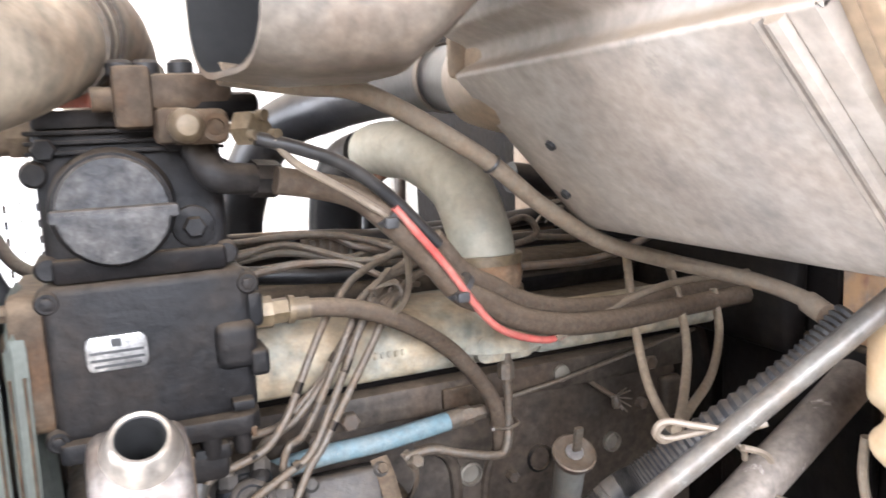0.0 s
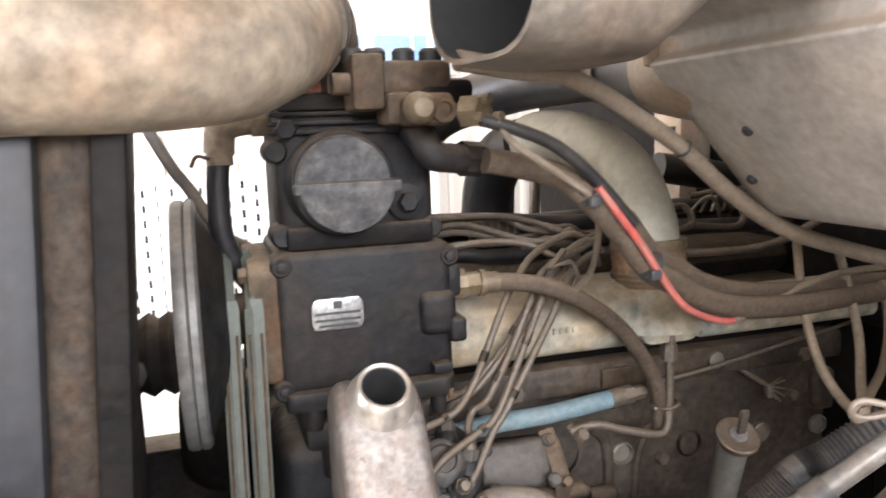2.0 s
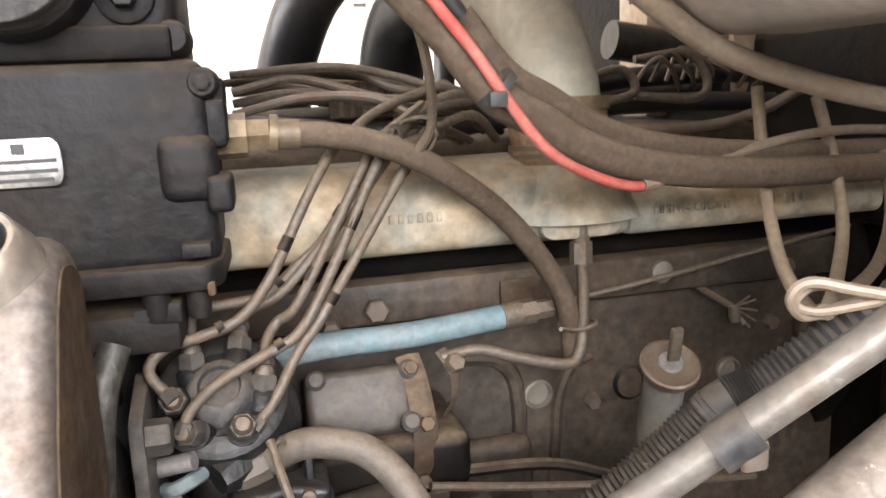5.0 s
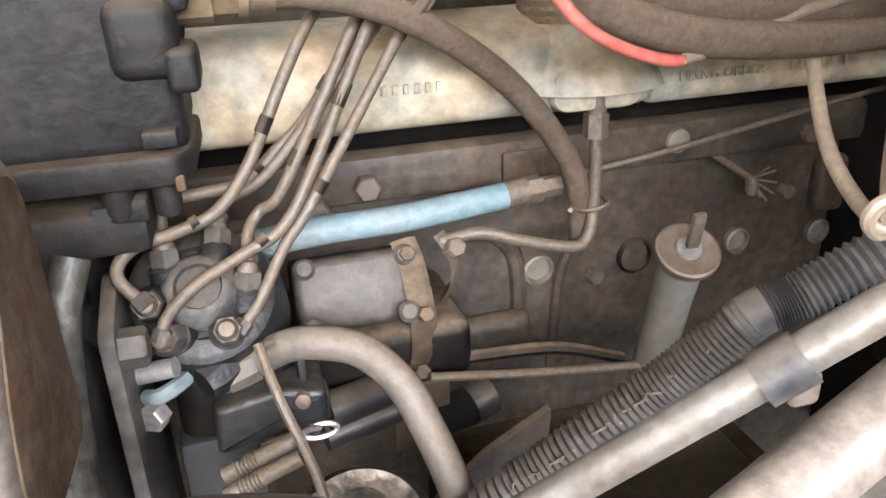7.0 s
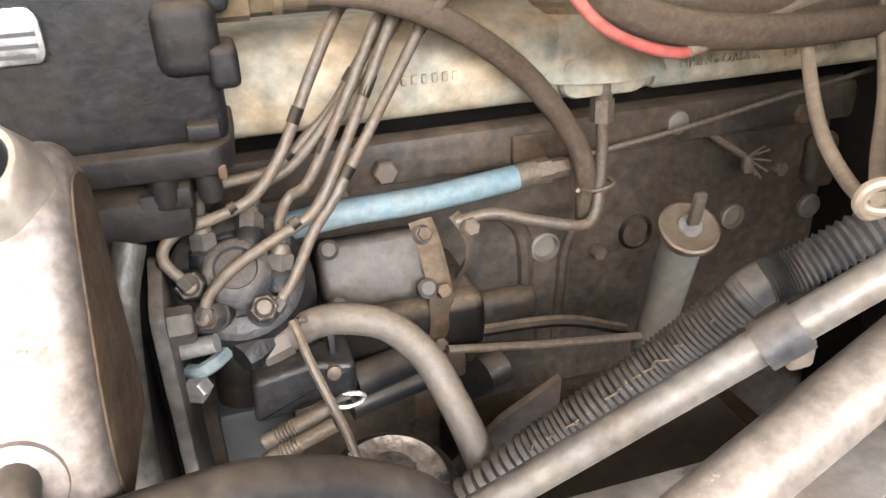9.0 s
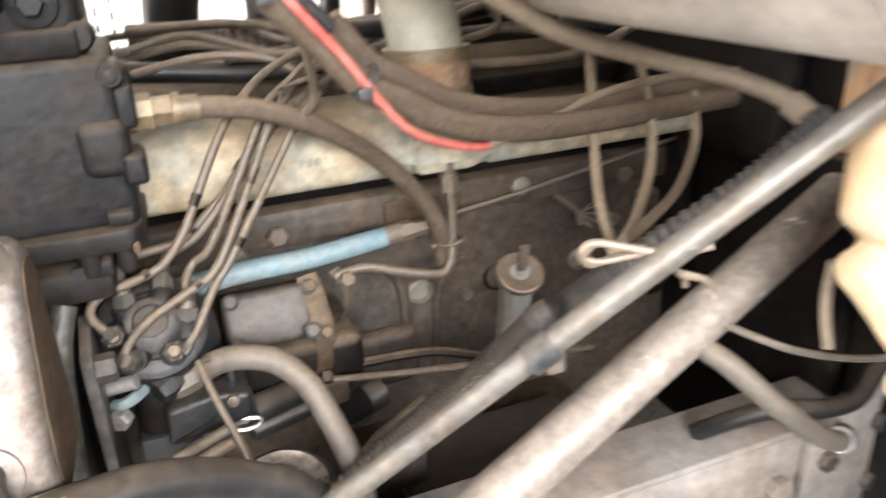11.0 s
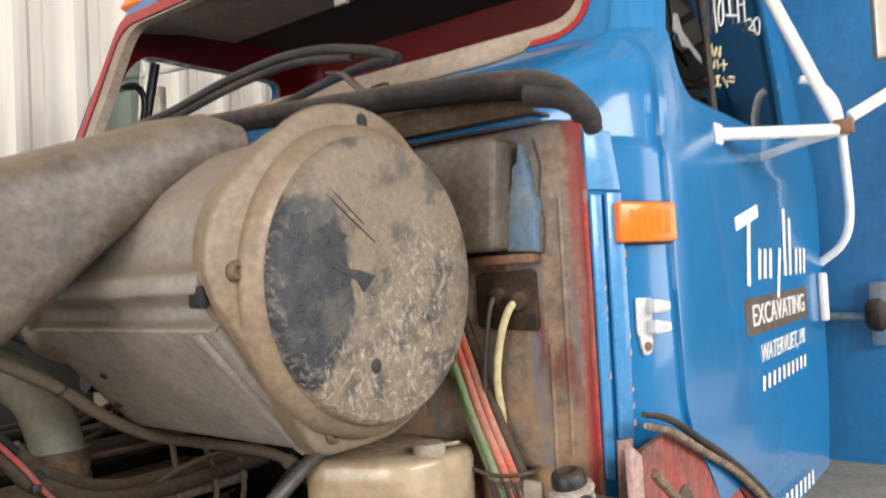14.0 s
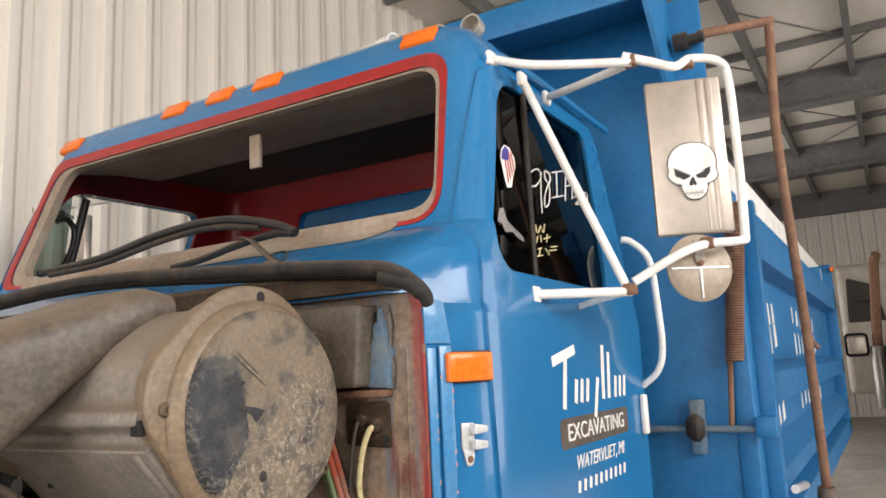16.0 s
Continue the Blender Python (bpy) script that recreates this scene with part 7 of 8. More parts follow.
part("clip", sweep(B(), [(0.282, 0.795, 0.978), (0.292, 0.785, 0.96), (0.293, 0.79, 0.935), (0.287, 0.80, 0.915)], 0.009, 4, 4, True, 0, 0.35), "tube", st2)
part("clip_bolt", hexnut(B(), (0.29, 0.785, 0.966), (0.2, -0.8, 0.5), 0.009, 0.012), "tube", st2)
LINES = (
    [(0.062, 0.690, 1.004), (0.048, 0.700, 1.022), (0.059, 0.710, 1.035), (0.086, 0.715, 1.040), (0.113, 0.720, 1.049), (0.138, 0.730, 1.076), (0.167, 0.745, 1.126), (0.190, 0.760, 1.160), (0.212, 0.778, 1.178), (0.237, 0.80, 1.193), (0.275, 0.82, 1.206), (0.311, 0.83, 1.211), (0.37, 0.87, 1.18)],
    [(0.128, 0.722, 1.010), (0.130, 0.735, 1.024), (0.140, 0.745, 1.036), (0.155, 0.740, 1.048), (0.187, 0.745, 1.101), (0.220, 0.760, 1.156), (0.235, 0.777, 1.172), (0.265, 0.79, 1.188), (0.30, 0.80, 1.197), (0.35, 0.85, 1.2)],
    [(0.067, 0.690, 0.978), (0.073, 0.695, 0.991), (0.094, 0.700, 1.008), (0.125, 0.710, 1.020), (0.156, 0.720, 1.034), (0.187, 0.735, 1.080), (0.227, 0.750, 1.153), (0.25, 0.775, 1.172), (0.273, 0.79, 1.192), (0.312, 0.81, 1.205), (0.36, 0.87, 1.19)],
    [(0.116, 0.700, 0.970), (0.132, 0.710, 0.985), (0.152, 0.720, 1.016), (0.170, 0.725, 1.037), (0.198, 0.735, 1.075), (0.242, 0.750, 1.137), (0.262, 0.765, 1.16), (0.29, 0.79, 1.178), (0.33, 0.82, 1.186), (0.37, 0.88, 1.16)],
    [(0.074, 0.740, 1.028), (0.079, 0.740, 1.052), (0.101, 0.745, 1.054), (0.132, 0.750, 1.057), (0.158, 0.755, 1.076), (0.182, 0.760, 1.096), (0.215, 0.765, 1.14), (0.24, 0.78, 1.165), (0.28, 0.81, 1.18), (0.33, 0.87, 1.16)],
    [(0.11, 0.755, 1.03), (0.118, 0.75, 1.045), (0.15, 0.75, 1.062), (0.205, 0.755, 1.12), (0.235, 0.765, 1.152), (0.26, 0.785, 1.175), (0.3, 0.82, 1.17)])
for pts in LINES:
    pipe = solo("injection_line", sweep(B(), pts, 0.0043, 10, 6), "tube", "dusty bent steel injection line", "fuel line", "injection lines")
    way = Vector(pts[1]) - Vector(pts[0])
    part("flare_nut", hexnut(B(), Vector(pts[0]) - way.normalized() * 0.002, way, 0.0066, 0.009), "bracketgrey", pipe, "dusty flare nut")
    for k in (3, 5):
        a, b = Vector(pts[k]), Vector(pts[k + 1])
        part("grime_band", rod(B(), a.lerp(b, 0.35), a.lerp(b, 0.55), 0.0049, None, 10), "grimeshade", pipe, "dark oily band")
clamp = thing("line_clamp", (0.27, 0.79, 1.18), "tangle of wire and clamps round the injection lines", "clamp")
for p, q in (((0.24, 0.765, 1.175), (0.285, 0.80, 1.20)), ((0.25, 0.765, 1.160), (0.30, 0.80, 1.178)), ((0.23, 0.765, 1.158), (0.275, 0.785, 1.17))):
    part("clamp_plate", box(B(), (-0.022, -0.004, -0.006), (0.022, 0.004, 0.006), 0.002, 2, Matrix.Translation((Vector(p) + Vector(q)) / 2) @ (Vector(q) - Vector(p)).to_track_quat("X", "Z").to_matrix().to_4x4()), "tube", clamp)
for k in range(5):
    a = k * 1.3
    part("wire_turn", sweep(B(), [(0.262 + 0.02 * math.cos(a + i * 0.7), 0.765 + 0.004 * i, 1.172 + 0.016 * math.sin(a + i * 0.9)) for i in range(7)], 0.0018, 6, 4), "tube", clamp)
bh = thing("blue_hose", (0.25, 0.8, 0.99), "faded blue fuel hose with a dusty end fitting", "hose")
part("hose", sweep(B(), [(0.120, 0.785, 0.993), (0.182, 0.792, 0.996), (0.257, 0.800, 0.994), (0.353, 0.810, 0.998)], 0.0118, 16), "bluehose", bh)
part("fitting", rod(B(), (0.346, 0.809, 0.9975), (0.366, 0.811, 0.999), 0.0125, None, 16), "tube", bh)
part("hex_nut", rod(B(), (0.366, 0.811, 0.999), (0.380, 0.812, 0.9995), 0.0125, 0.0125, 6), "tube", bh)
part("end_nut", rod(B(), (0.380, 0.812, 0.9995), (0.398, 0.813, 1.0), 0.0095, None, 6), "tube", bh)
cg = thing("air_line_hose", (0.25, 0.73, 1.1), "brown hose arching from the compressor to the block", "hose")
part("hose", sweep(B(), [(0.16, 0.735, 1.181), (0.19, 0.732, 1.179), (0.230, 0.732, 1.169), (0.278, 0.738, 1.145), (0.332, 0.755, 1.104), (0.380, 0.778, 1.050), (0.405, 0.790, 1.005), (0.414, 0.800, 0.945)], 0.0098, 14), "brownhose", cg)
part("fitting", rod(B(), (0.105, 0.735, 1.182), (0.13, 0.735, 1.182), 0.0165, None, 8), "brass", cg)
part("fitting", rod(B(), (0.13, 0.735, 1.182), (0.146, 0.735, 1.182), 0.013, None, 6), "brass", cg)
part("collar", rod(B(), (0.146, 0.735, 1.182), (0.152, 0.735, 1.1815), 0.0145, None, 16), "brass", cg)
part("ferrule", rod(B(), (0.152, 0.735, 1.1815), (0.168, 0.735, 1.181), 0.0115, None, 14), "brass", cg)
dt = thing("drain_tube", (0.36, 0.78, 0.96), "bent tan tube dropping from the manifold", "tube")
part("tube", sweep(B(), [(0.417, 0.785, 1.055), (0.420, 0.787, 1.02), (0.418, 0.785, 0.985), (0.410, 0.777, 0.962), (0.394, 0.775, 0.956), (0.349, 0.780, 0.967), (0.315, 0.785, 0.977), (0.282, 0.790, 0.972)], 0.0055, 10), "tube", dt)
part("elbow_fitting", sweep(B(), [(0.418, 0.80, 1.086), (0.416, 0.786, 1.087), (0.416, 0.783, 1.078), (0.417, 0.785, 1.062)], 0.0085, 10), "tube", dt)
part("fitting_nut", rod(B(), (0.417, 0.785, 1.068), (0.417, 0.785, 1.048), 0.0105, None, 6), "tube", dt)
part("wire_tie", sweep(B(), [(0.400, 0.79, 0.985), (0.41, 0.775, 0.987), (0.428, 0.778, 0.99), (0.428, 0.80, 0.99), (0.405, 0.805, 0.987), (0.398, 0.79, 0.985), (0.392, 0.775, 0.99)], 0.0022, 6), "tube", dt, "twisted wire tie")
fh = thing("fuel_hose", (0.17, 0.68, 0.85), "thick grey fuel hose looping from the pump", "hose")
part("hose", sweep(B(), [(0.096, 0.712, 0.927), (0.113, 0.715, 0.931), (0.142, 0.710, 0.945), (0.165, 0.700, 0.950), (0.195, 0.690, 0.943), (0.218, 0.670, 0.923), (0.231, 0.650, 0.895), (0.241, 0.630, 0.864), (0.249, 0.620, 0.825), (0.25, 0.615, 0.75)], 0.0122, 16), "greyhose", fh)
part("ferrule", rod(B(), (0.100, 0.7125, 0.928), (0.122, 0.7145, 0.935), 0.0142, None, 8), "greyhose", fh, "crimped hose end")
part("wire_tie", sweep(B(), [(0.128, 0.70, 0.95), (0.131, 0.697, 0.957), (0.136, 0.70, 0.955)], 0.0022, 6), "tube", fh)
solo("dip_wire", sweep(B(), [(0.126, 0.69, 0.962), (0.135, 0.66, 0.935), (0.150, 0.635, 0.893), (0.158, 0.62, 0.85)], 0.0035, 8), "tube", "thin tan rod in front of the pump", "rod")
solo("throttle_rod", sweep(B(), [(0.255, 0.74, 0.876), (0.353, 0.750, 0.853), (0.48, 0.762, 0.828), (0.6, 0.77, 0.81)], 0.004, 8), "tube", "thin throttle control rod", "rod")
solo("throttle_rod", sweep(B(), [(0.29, 0.77, 0.869), (0.378, 0.772, 0.860), (0.453, 0.782, 0.828)], 0.006, 8), "grimeshade", "dark oily control rod", "rod")
solo("thin_cable", sweep(B(), [(0.42, 0.84, 0.996), (0.529, 0.838, 1.010), (0.681, 0.845, 1.031), (0.85, 0.86, 1.05)], 0.003, 8), "tube", "thin cable along the block", "cable")
dip = thing("dipstick_tube", (0.48, 0.73, 0.85), "dusty oil filler tube with a T-handle cap", "oil filler")
part("tube", rod(B(), (0.468, 0.720, 0.962), (0.478, 0.775, 0.80), 0.0185, 0.018, 24), "alu", dip, "dusty pale filler tube")
part("cap", lathe(B(), (0.468, 0.718, 0.96), (-0.1, -0.55, 0.83), [(0, 0.0245), (0.005, 0.0265), (0.009, 0.0262), (0.010, 0.024), (0.0085, 0.022), (0.009, 0.0)], 32), "steel", dip)
part("cap_ring", lathe(B(), (0.467, 0.713, 0.9685), (-0.1, -0.55, 0.83), [(0, 0.011), (0.003, 0.010), (0.003, 0.007)], 20), "silver", dip)
part("t_handle", box(B(), (-0.0055, -0.003, 0.0), (0.0055, 0.003, 0.032), 0.002, 2, Matrix.Translation((0.4665, 0.708, 0.972)) @ Matrix.Rotation(radians(12), 4, "X")), "tube", dip)
tuft = thing("frayed_cable_end", (0.62, 0.85, 0.96), "frayed end of a cut cable against the block", "cable")
part("stub", rod(B(), (0.60, 0.885, 0.985), (0.622, 0.845, 0.966), 0.004, None, 8), "brownhose", tuft)
for i in range(8):
    a = i * 0.8
    part("strand", rod(B(), (0.622, 0.845, 0.966), (0.636 + 0.010 * math.cos(a), 0.835, 0.962 + 0.018 * math.sin(a)), 0.0013, None, 5), "tube", tuft)
part("knot", lathe(B(), (0.622, 0.843, 0.968), (0, -0.2, -1), [(0, 0.006), (0.012, 0.007), (0.018, 0.004)], 10), "tube", tuft)

# ---- looms ----
loom = thing("wiring_loom", (0.3, 0.63, 1.15), "brown sheathed wiring loom with cable ties", "wiring loom")
LOOM = [(0.13, 0.66, 1.315), (0.165, 0.66, 1.308), (0.195, 0.635, 1.298), (0.219, 0.622, 1.276), (0.255, 0.625, 1.240), (0.286, 0.628, 1.203), (0.320, 0.634, 1.184), (0.355, 0.640, 1.164), (0.410, 0.650, 1.147), (0.498, 0.670, 1.135), (0.606, 0.700, 1.128), (0.746, 0.73, 1.121), (0.88, 0.78, 1.105)]
part("sheath", sweep(B(), LOOM, 0.0125, 14), "brownhose", loom)
part("second_sheath", sweep(B(), [(p[0] + 0.012, p[1] + 0.014, p[2] + 0.014) for p in LOOM[4:]], 0.010, 12), "brownhose", loom)
part("black_wire", sweep(B(), [(0.105, 0.60, 1.352), (0.14, 0.60, 1.342), (0.18, 0.605, 1.325), (0.222, 0.61, 1.292), (0.262, 0.615, 1.25)], 0.006, 10), "rubber", loom, "black wire")
for x, y, z in ((0.219, 0.62, 1.282), (0.286, 0.625, 1.207)):
    part("cable_tie", lathe(B(), (x, y, z), (0.66, 0.05, -0.75), [(-0.003, 0.0155), (0.003, 0.0155)], 18), "cable", loom, "grey cable tie")
    part("tie_head", box(B(), (x - 0.010, y - 0.02, z - 0.012), (x + 0.002, y - 0.012, z - 0.002), 0.002), "cable", loom)
solo("red_wire", sweep(B(), [(0.219, 0.606, 1.288), (0.242, 0.606, 1.260), (0.269, 0.610, 1.228), (0.291, 0.612, 1.197), (0.316, 0.617, 1.168), (0.346, 0.626, 1.150), (0.391, 0.641, 1.135), (0.425, 0.653, 1.136)], 0.0038, 10), "red", "bright red battery wire", "wire")
solo("red_wire", sweep(B(), [(0.400, 0.643, 1.135), (0.445, 0.66, 1.139), (0.502, 0.675, 1.150), (0.571, 0.69, 1.159), (0.641, 0.70, 1.160), (0.76, 0.73, 1.15)], 0.0042, 10), "tanhose", "dust-covered run of the battery wire", "wire")
solo("cream_wire", sweep(B(), [(0.118, 0.597, 1.350), (0.135, 0.602, 1.331), (0.163, 0.607, 1.314), (0.196, 0.612, 1.293), (0.215, 0.612, 1.278), (0.244, 0.65, 1.244), (0.262, 0.70, 1.19), (0.255, 0.73, 1.163), (0.235, 0.74, 1.16)], 0.0035, 8), "wire", "thin cream wire hanging in a loop", "wire")
TAN = [(0.08, 0.585, 1.40), (0.147, 0.600, 1.392), (0.187, 0.610, 1.389), (0.230, 0.620, 1.373), (0.276, 0.630, 1.350), (0.332, 0.640, 1.318), (0.393, 0.648, 1.272), (0.47, 0.655, 1.227), (0.56, 0.645, 1.196), (0.625, 0.60, 1.176), (0.645, 0.555, 1.163), (0.645, 0.525, 1.152)]
th2 = thing("tan_hose", (0.64, 0.53, 1.15), "dusty tan rubber hose under the air cleaner", "hose")
part("hose", sweep(B(), TAN, 0.0088, 14), "tanhose", th2)
part("end_sleeve", rod(B(), (0.645, 0.545, 1.160), (0.645, 0.523, 1.151), 0.0118, None, 14), "tanhose", th2)
part("cable_tie", lathe(B(), (0.332, 0.640, 1.318), (0.75, 0.1, -0.6), [(-0.002, 0.0098), (0, 0.0108), (0.002, 0.0098)], 16, False), "rubber", th2, "black cable tie")
for pts in ([(0.552, 0.724, 1.20), (0.552, 0.715, 1.15), (0.540, 0.69, 1.108), (0.512, 0.635, 1.069), (0.482, 0.57, 1.054), (0.452, 0.52, 1.068)],
            [(0.602, 0.712, 1.19), (0.614, 0.700, 1.129), (0.589, 0.660, 1.085), (0.531, 0.600, 1.059), (0.472, 0.54, 1.062)],
            [(0.677, 0.712, 1.14), (0.676, 0.700, 1.085), (0.616, 0.650, 1.055), (0.521, 0.580, 1.055), (0.462, 0.53, 1.064)]):
    solo("hanging_wire", sweep(B(), pts, 0.0052, 10), "tanwire", "dusty tan wire hanging behind the brace", "wire", "hanging wires")
solo("wire_loop", sweep(B(), [(0.478, 0.44, 1.098), (0.455, 0.452, 1.092), (0.427, 0.470, 1.096), (0.406, 0.480, 1.100), (0.398, 0.484, 1.092), (0.408, 0.487, 1.080), (0.425, 0.485, 1.082), (0.445, 0.470, 1.092)], 0.0032, 8), "wire", "cream wire tied in a loop round the brace", "wire")
solo("wire_loop", sweep(B(), [(0.462, 0.445, 1.10), (0.435, 0.47, 1.088), (0.412, 0.482, 1.083), (0.402, 0.486, 1.088), (0.415, 0.485, 1.096), (0.44, 0.470, 1.09), (0.462, 0.452, 1.075), (0.47, 0.455, 1.062)], 0.0026, 8), "wire", "cream wire tied in a loop round the brace", "wire")
corr = thing("corrugated_loom", (0.36, 0.58, 0.9), "grey corrugated loom wrapped with tape", "wiring loom")
CORR = [(0.19, 0.62, 0.80), (0.263, 0.600, 0.868), (0.306, 0.590, 0.903), (0.350, 0.580, 0.939), (0.380, 0.570, 0.969), (0.408, 0.560, 0.999)]
part("tube", sweep(B(), CORR, 0.0127, 16, 22, True, 0.0026), "cable", corr)
part("tape", sweep(B(), [(0.401, 0.562, 0.992), (0.409, 0.560, 0.999), (0.417, 0.557, 1.005)], 0.0146, 16), "cable", corr, "grey tape wrap")
part("tube", sweep(B(), [(0.415, 0.557, 1.004), (0.436, 0.550, 1.015), (0.48, 0.53, 1.05), (0.55, 0.48, 1.12), (0.60, 0.46, 1.17)], 0.0127, 16, 22, True, 0.0026), "cable", corr)
random.seed(5)
for k in range(26):
    p = Vector(CORR[1]).lerp(Vector(CORR[4]), k / 25) + Vector((random.uniform(-0.004, 0.004), -0.010, 0.008))
    part("fuzz", sweep(B(), [p, p + Vector((random.uniform(-0.008, 0.008), -0.004, random.uniform(0.002, 0.009)))], 0.0007, 5, 1), "dustrope", corr)

# ---- braces ----
br = thing("brace_rod", (0.36, 0.49, 0.83), "dusty steel brace rod with a bolted clamp", "rod")
part("rod", rod(B(), (0.10, 0.585, 0.795), (0.605, 0.397, 1.218), 0.0106, None, 24), "bracesteel", br)
part("clamp", rod(B(), (0.358, 0.489, 1.0095), (0.376, 0.482, 1.0245), 0.0138, None, 24), "cable", br, "grey rubber-lined clamp")
part("clamp_lug", box(B(), (-0.008, -0.003, -0.009), (0.008, 0.003, 0.009), 0.003, 2, Matrix.Translation((0.374, 0.477, 1.010))), "steel", br)
part("tie_tail", sweep(B(), [(0.452, 0.44, 1.082), (0.47, 0.437, 1.075), (0.482, 0.438, 1.064)], 0.003, 6), "wire", br)
bp = thing("brace_pipe", (0.36, 0.47, 0.75), "thick brown steel pipe with worn shiny patches", "pipe")
part("pipe", rod(B(), (-0.02, 0.437, 0.738), (0.73, 0.550, 1.062), 0.0232, None, 32), mat("worn_brown_pipe", (0.150, 0.128, 0.108), (0.19, 0.160, 0.130), 0.5, 10, 0.5, 0.2, 0.2, 120, (0.50, 0.46, 0.42), 0.615, mottle=0.3), bp)
rail = thing("frame_rail", (3.0, 0.57, 0.5), "dark steel chassis rail with bolts", "frame rail")
part("web", box(B(), (-1.2, 0.53, 0.50), (7.5, 0.538, 0.80), 0.002), "raildust", rail)
part("top_flange", box(B(), (-1.2, 0.53, 0.80), (7.5, 0.61, 0.808), 0.002), "raildust", rail)
part("bottom_flange", box(B(), (-1.2, 0.53, 0.492), (7.5, 0.61, 0.50), 0.002), "frame", rail)
for i in range(6):
    part("rail_bolt", hexnut(B(), (0.42 + i * 0.13, 0.53, 0.74 - 0.06 * (i % 2)), (0, -1, 0), 0.016, 0.014), "raildust", rail)
rail2 = thing("frame_rail", (3.0, 1.37, 0.5), "dark steel chassis rail on the far side", "frame rail")
part("web", box(B(), (-1.2, 1.40, 0.50), (7.5, 1.408, 0.80), 0.002), "frame", rail2)
part("top_flange", box(B(), (-1.2, 1.33, 0.80), (7.5, 1.408, 0.808), 0.002), "frame", rail2)
solo("crossmember", box(B(), (-0.42, 0.54, 0.42), (-0.12, 1.40, 0.62), 0.02), "grimeshade", "dark steel crossmember under the radiator", "crossmember")
em = thing("engine_mount", (0.4, 0.76, 0.5), "dark grimy engine mount bolted to the rail", "mount")
part("foot", box(B(), (0.28, 0.62, 0.50), (0.62, 0.90, 0.70), 0.02), "grimeshade", em)
part("pad", box(B(), (0.32, 0.60, 0.70), (0.56, 0.80, 0.735), 0.008), "rubber", em, "rubber mount pad")
for x in (0.36, 0.52):
    part("mount_bolt", hexnut(B(), (x, 0.64, 0.735), (0, 0, 1), 0.016, 0.014), "frame", em)
solo("guard_plate", prism(B(), [(0.20, 0.74), (0.34, 0.74), (0.345, 0.85), (0.29, 0.82)], 0.70, 0.708), "frame", "dark bent guard plate below the pump", "plate")
for s in (-0.24, 2.0):
    tyre = thing("front_wheel", (0.35, s + 0.1, 0.0), "black truck tyre on a steel wheel", "wheel", "wheels")
    part("tyre", lathe(B(), (0.35, s - 0.02, 0.49), (0, 1, 0), [(0, 0.30), (0.0, 0.42), (0.03, 0.48), (0.06, 0.49), (0.2, 0.49), (0.23, 0.48), (0.26, 0.42), (0.26, 0.30)], 48), "rubber", tyre)
    part("rim", lathe(B(), (0.35, s, 0.49), (0, 1, 0), [(0, 0.30), (0.04, 0.28), (0.1, 0.1), (0.2, 0.3)], 40), "steel", tyre)
solo("axle_beam", box(B(), (0.28, -0.02, 0.40), (0.42, 2.0, 0.52), 0.02), "grimeshade", "heavy front axle beam", "axle")
lh = thing("lower_hose", (0.7, 0.47, 0.81), "grey hose with an end clamp over the chassis rail", "hose")
part("hose", sweep(B(), [(0.530, 0.52, 0.970), (0.553, 0.49, 0.953), (0.591, 0.465, 0.913), (0.648, 0.465, 0.863), (0.698, 0.475, 0.832), (0.73, 0.50, 0.815)], 0.0105, 12), "greyhose", lh)
part("clamp", rod(B(), (0.69, 0.473, 0.838), (0.706, 0.478, 0.827), 0.013, None, 14), "silver", lh, "bright hose clamp")
solo("lower_hose", sweep(B(), [(0.60, 0.57, 0.81), (0.615, 0.53, 0.85), (0.64, 0.50, 0.872), (0.68, 0.49, 0.866), (0.74, 0.50, 0.855), (0.79, 0.52, 0.87)], 0.010, 10), "rubber", "black hose over the chassis rail", "hose")
rb = thing("rail_bracket", (0.78, 0.50, 0.78), "dusty grey bracket bolted to the chassis rail", "bracket")
part("plate", prism(B(), rounded([(0.70, 0.66), (0.84, 0.66), (0.85, 0.79), (0.80, 0.86), (0.71, 0.80)], 0.012), 0.515, 0.529, "y", 0.003), "raildust", rb)
for x, z in ((0.73, 0.77), (0.80, 0.80), (0.80, 0.72)):
    part("bolt", hexnut(B(), (x, 0.515, z), (0, -1, 0), 0.012, 0.010), "frame", rb)
solo("lower_wire", sweep(B(), [(0.552, 0.523, 0.985), (0.572, 0.475, 0.980), (0.604, 0.46, 0.967), (0.655, 0.45, 0.952), (0.69, 0.43, 0.955)], 0.0035, 8), "greyhose", "thin grey wire under the bottle", "wire")

# ---- radiator and charge pipe ----
rad = thing("radiator", (-0.3, 0.9, 0.4), "grey painted radiator side with rust streaks", "radiator")
part("side_channel", box(B(), (-0.204, 0.54, 0.50), (-0.181, 0.60, 1.41), 0.003), "grimeshade", rad, "dark grimy edge channel")
part("rust_strip", prism(B(), [(-0.237, 0.549), (-0.229, 0.543), (-0.211, 0.543), (-0.2035, 0.549), (-0.2035, 0.60), (-0.237, 0.60)], 0.50, 1.41, "z", 0.002), "rustdark", rad, "rust-brown crumbling strip")
part("side_tank", box(B(), (-0.289, 0.535, 0.50), (-0.2365, 0.60, 1.40), 0.006), "radiator", rad, "grey painted side tank")
part("edge_strip", box(B(), (-0.325, 0.562, 0.50), (-0.2895, 0.60, 1.41), 0.003), "castbrown", rad)
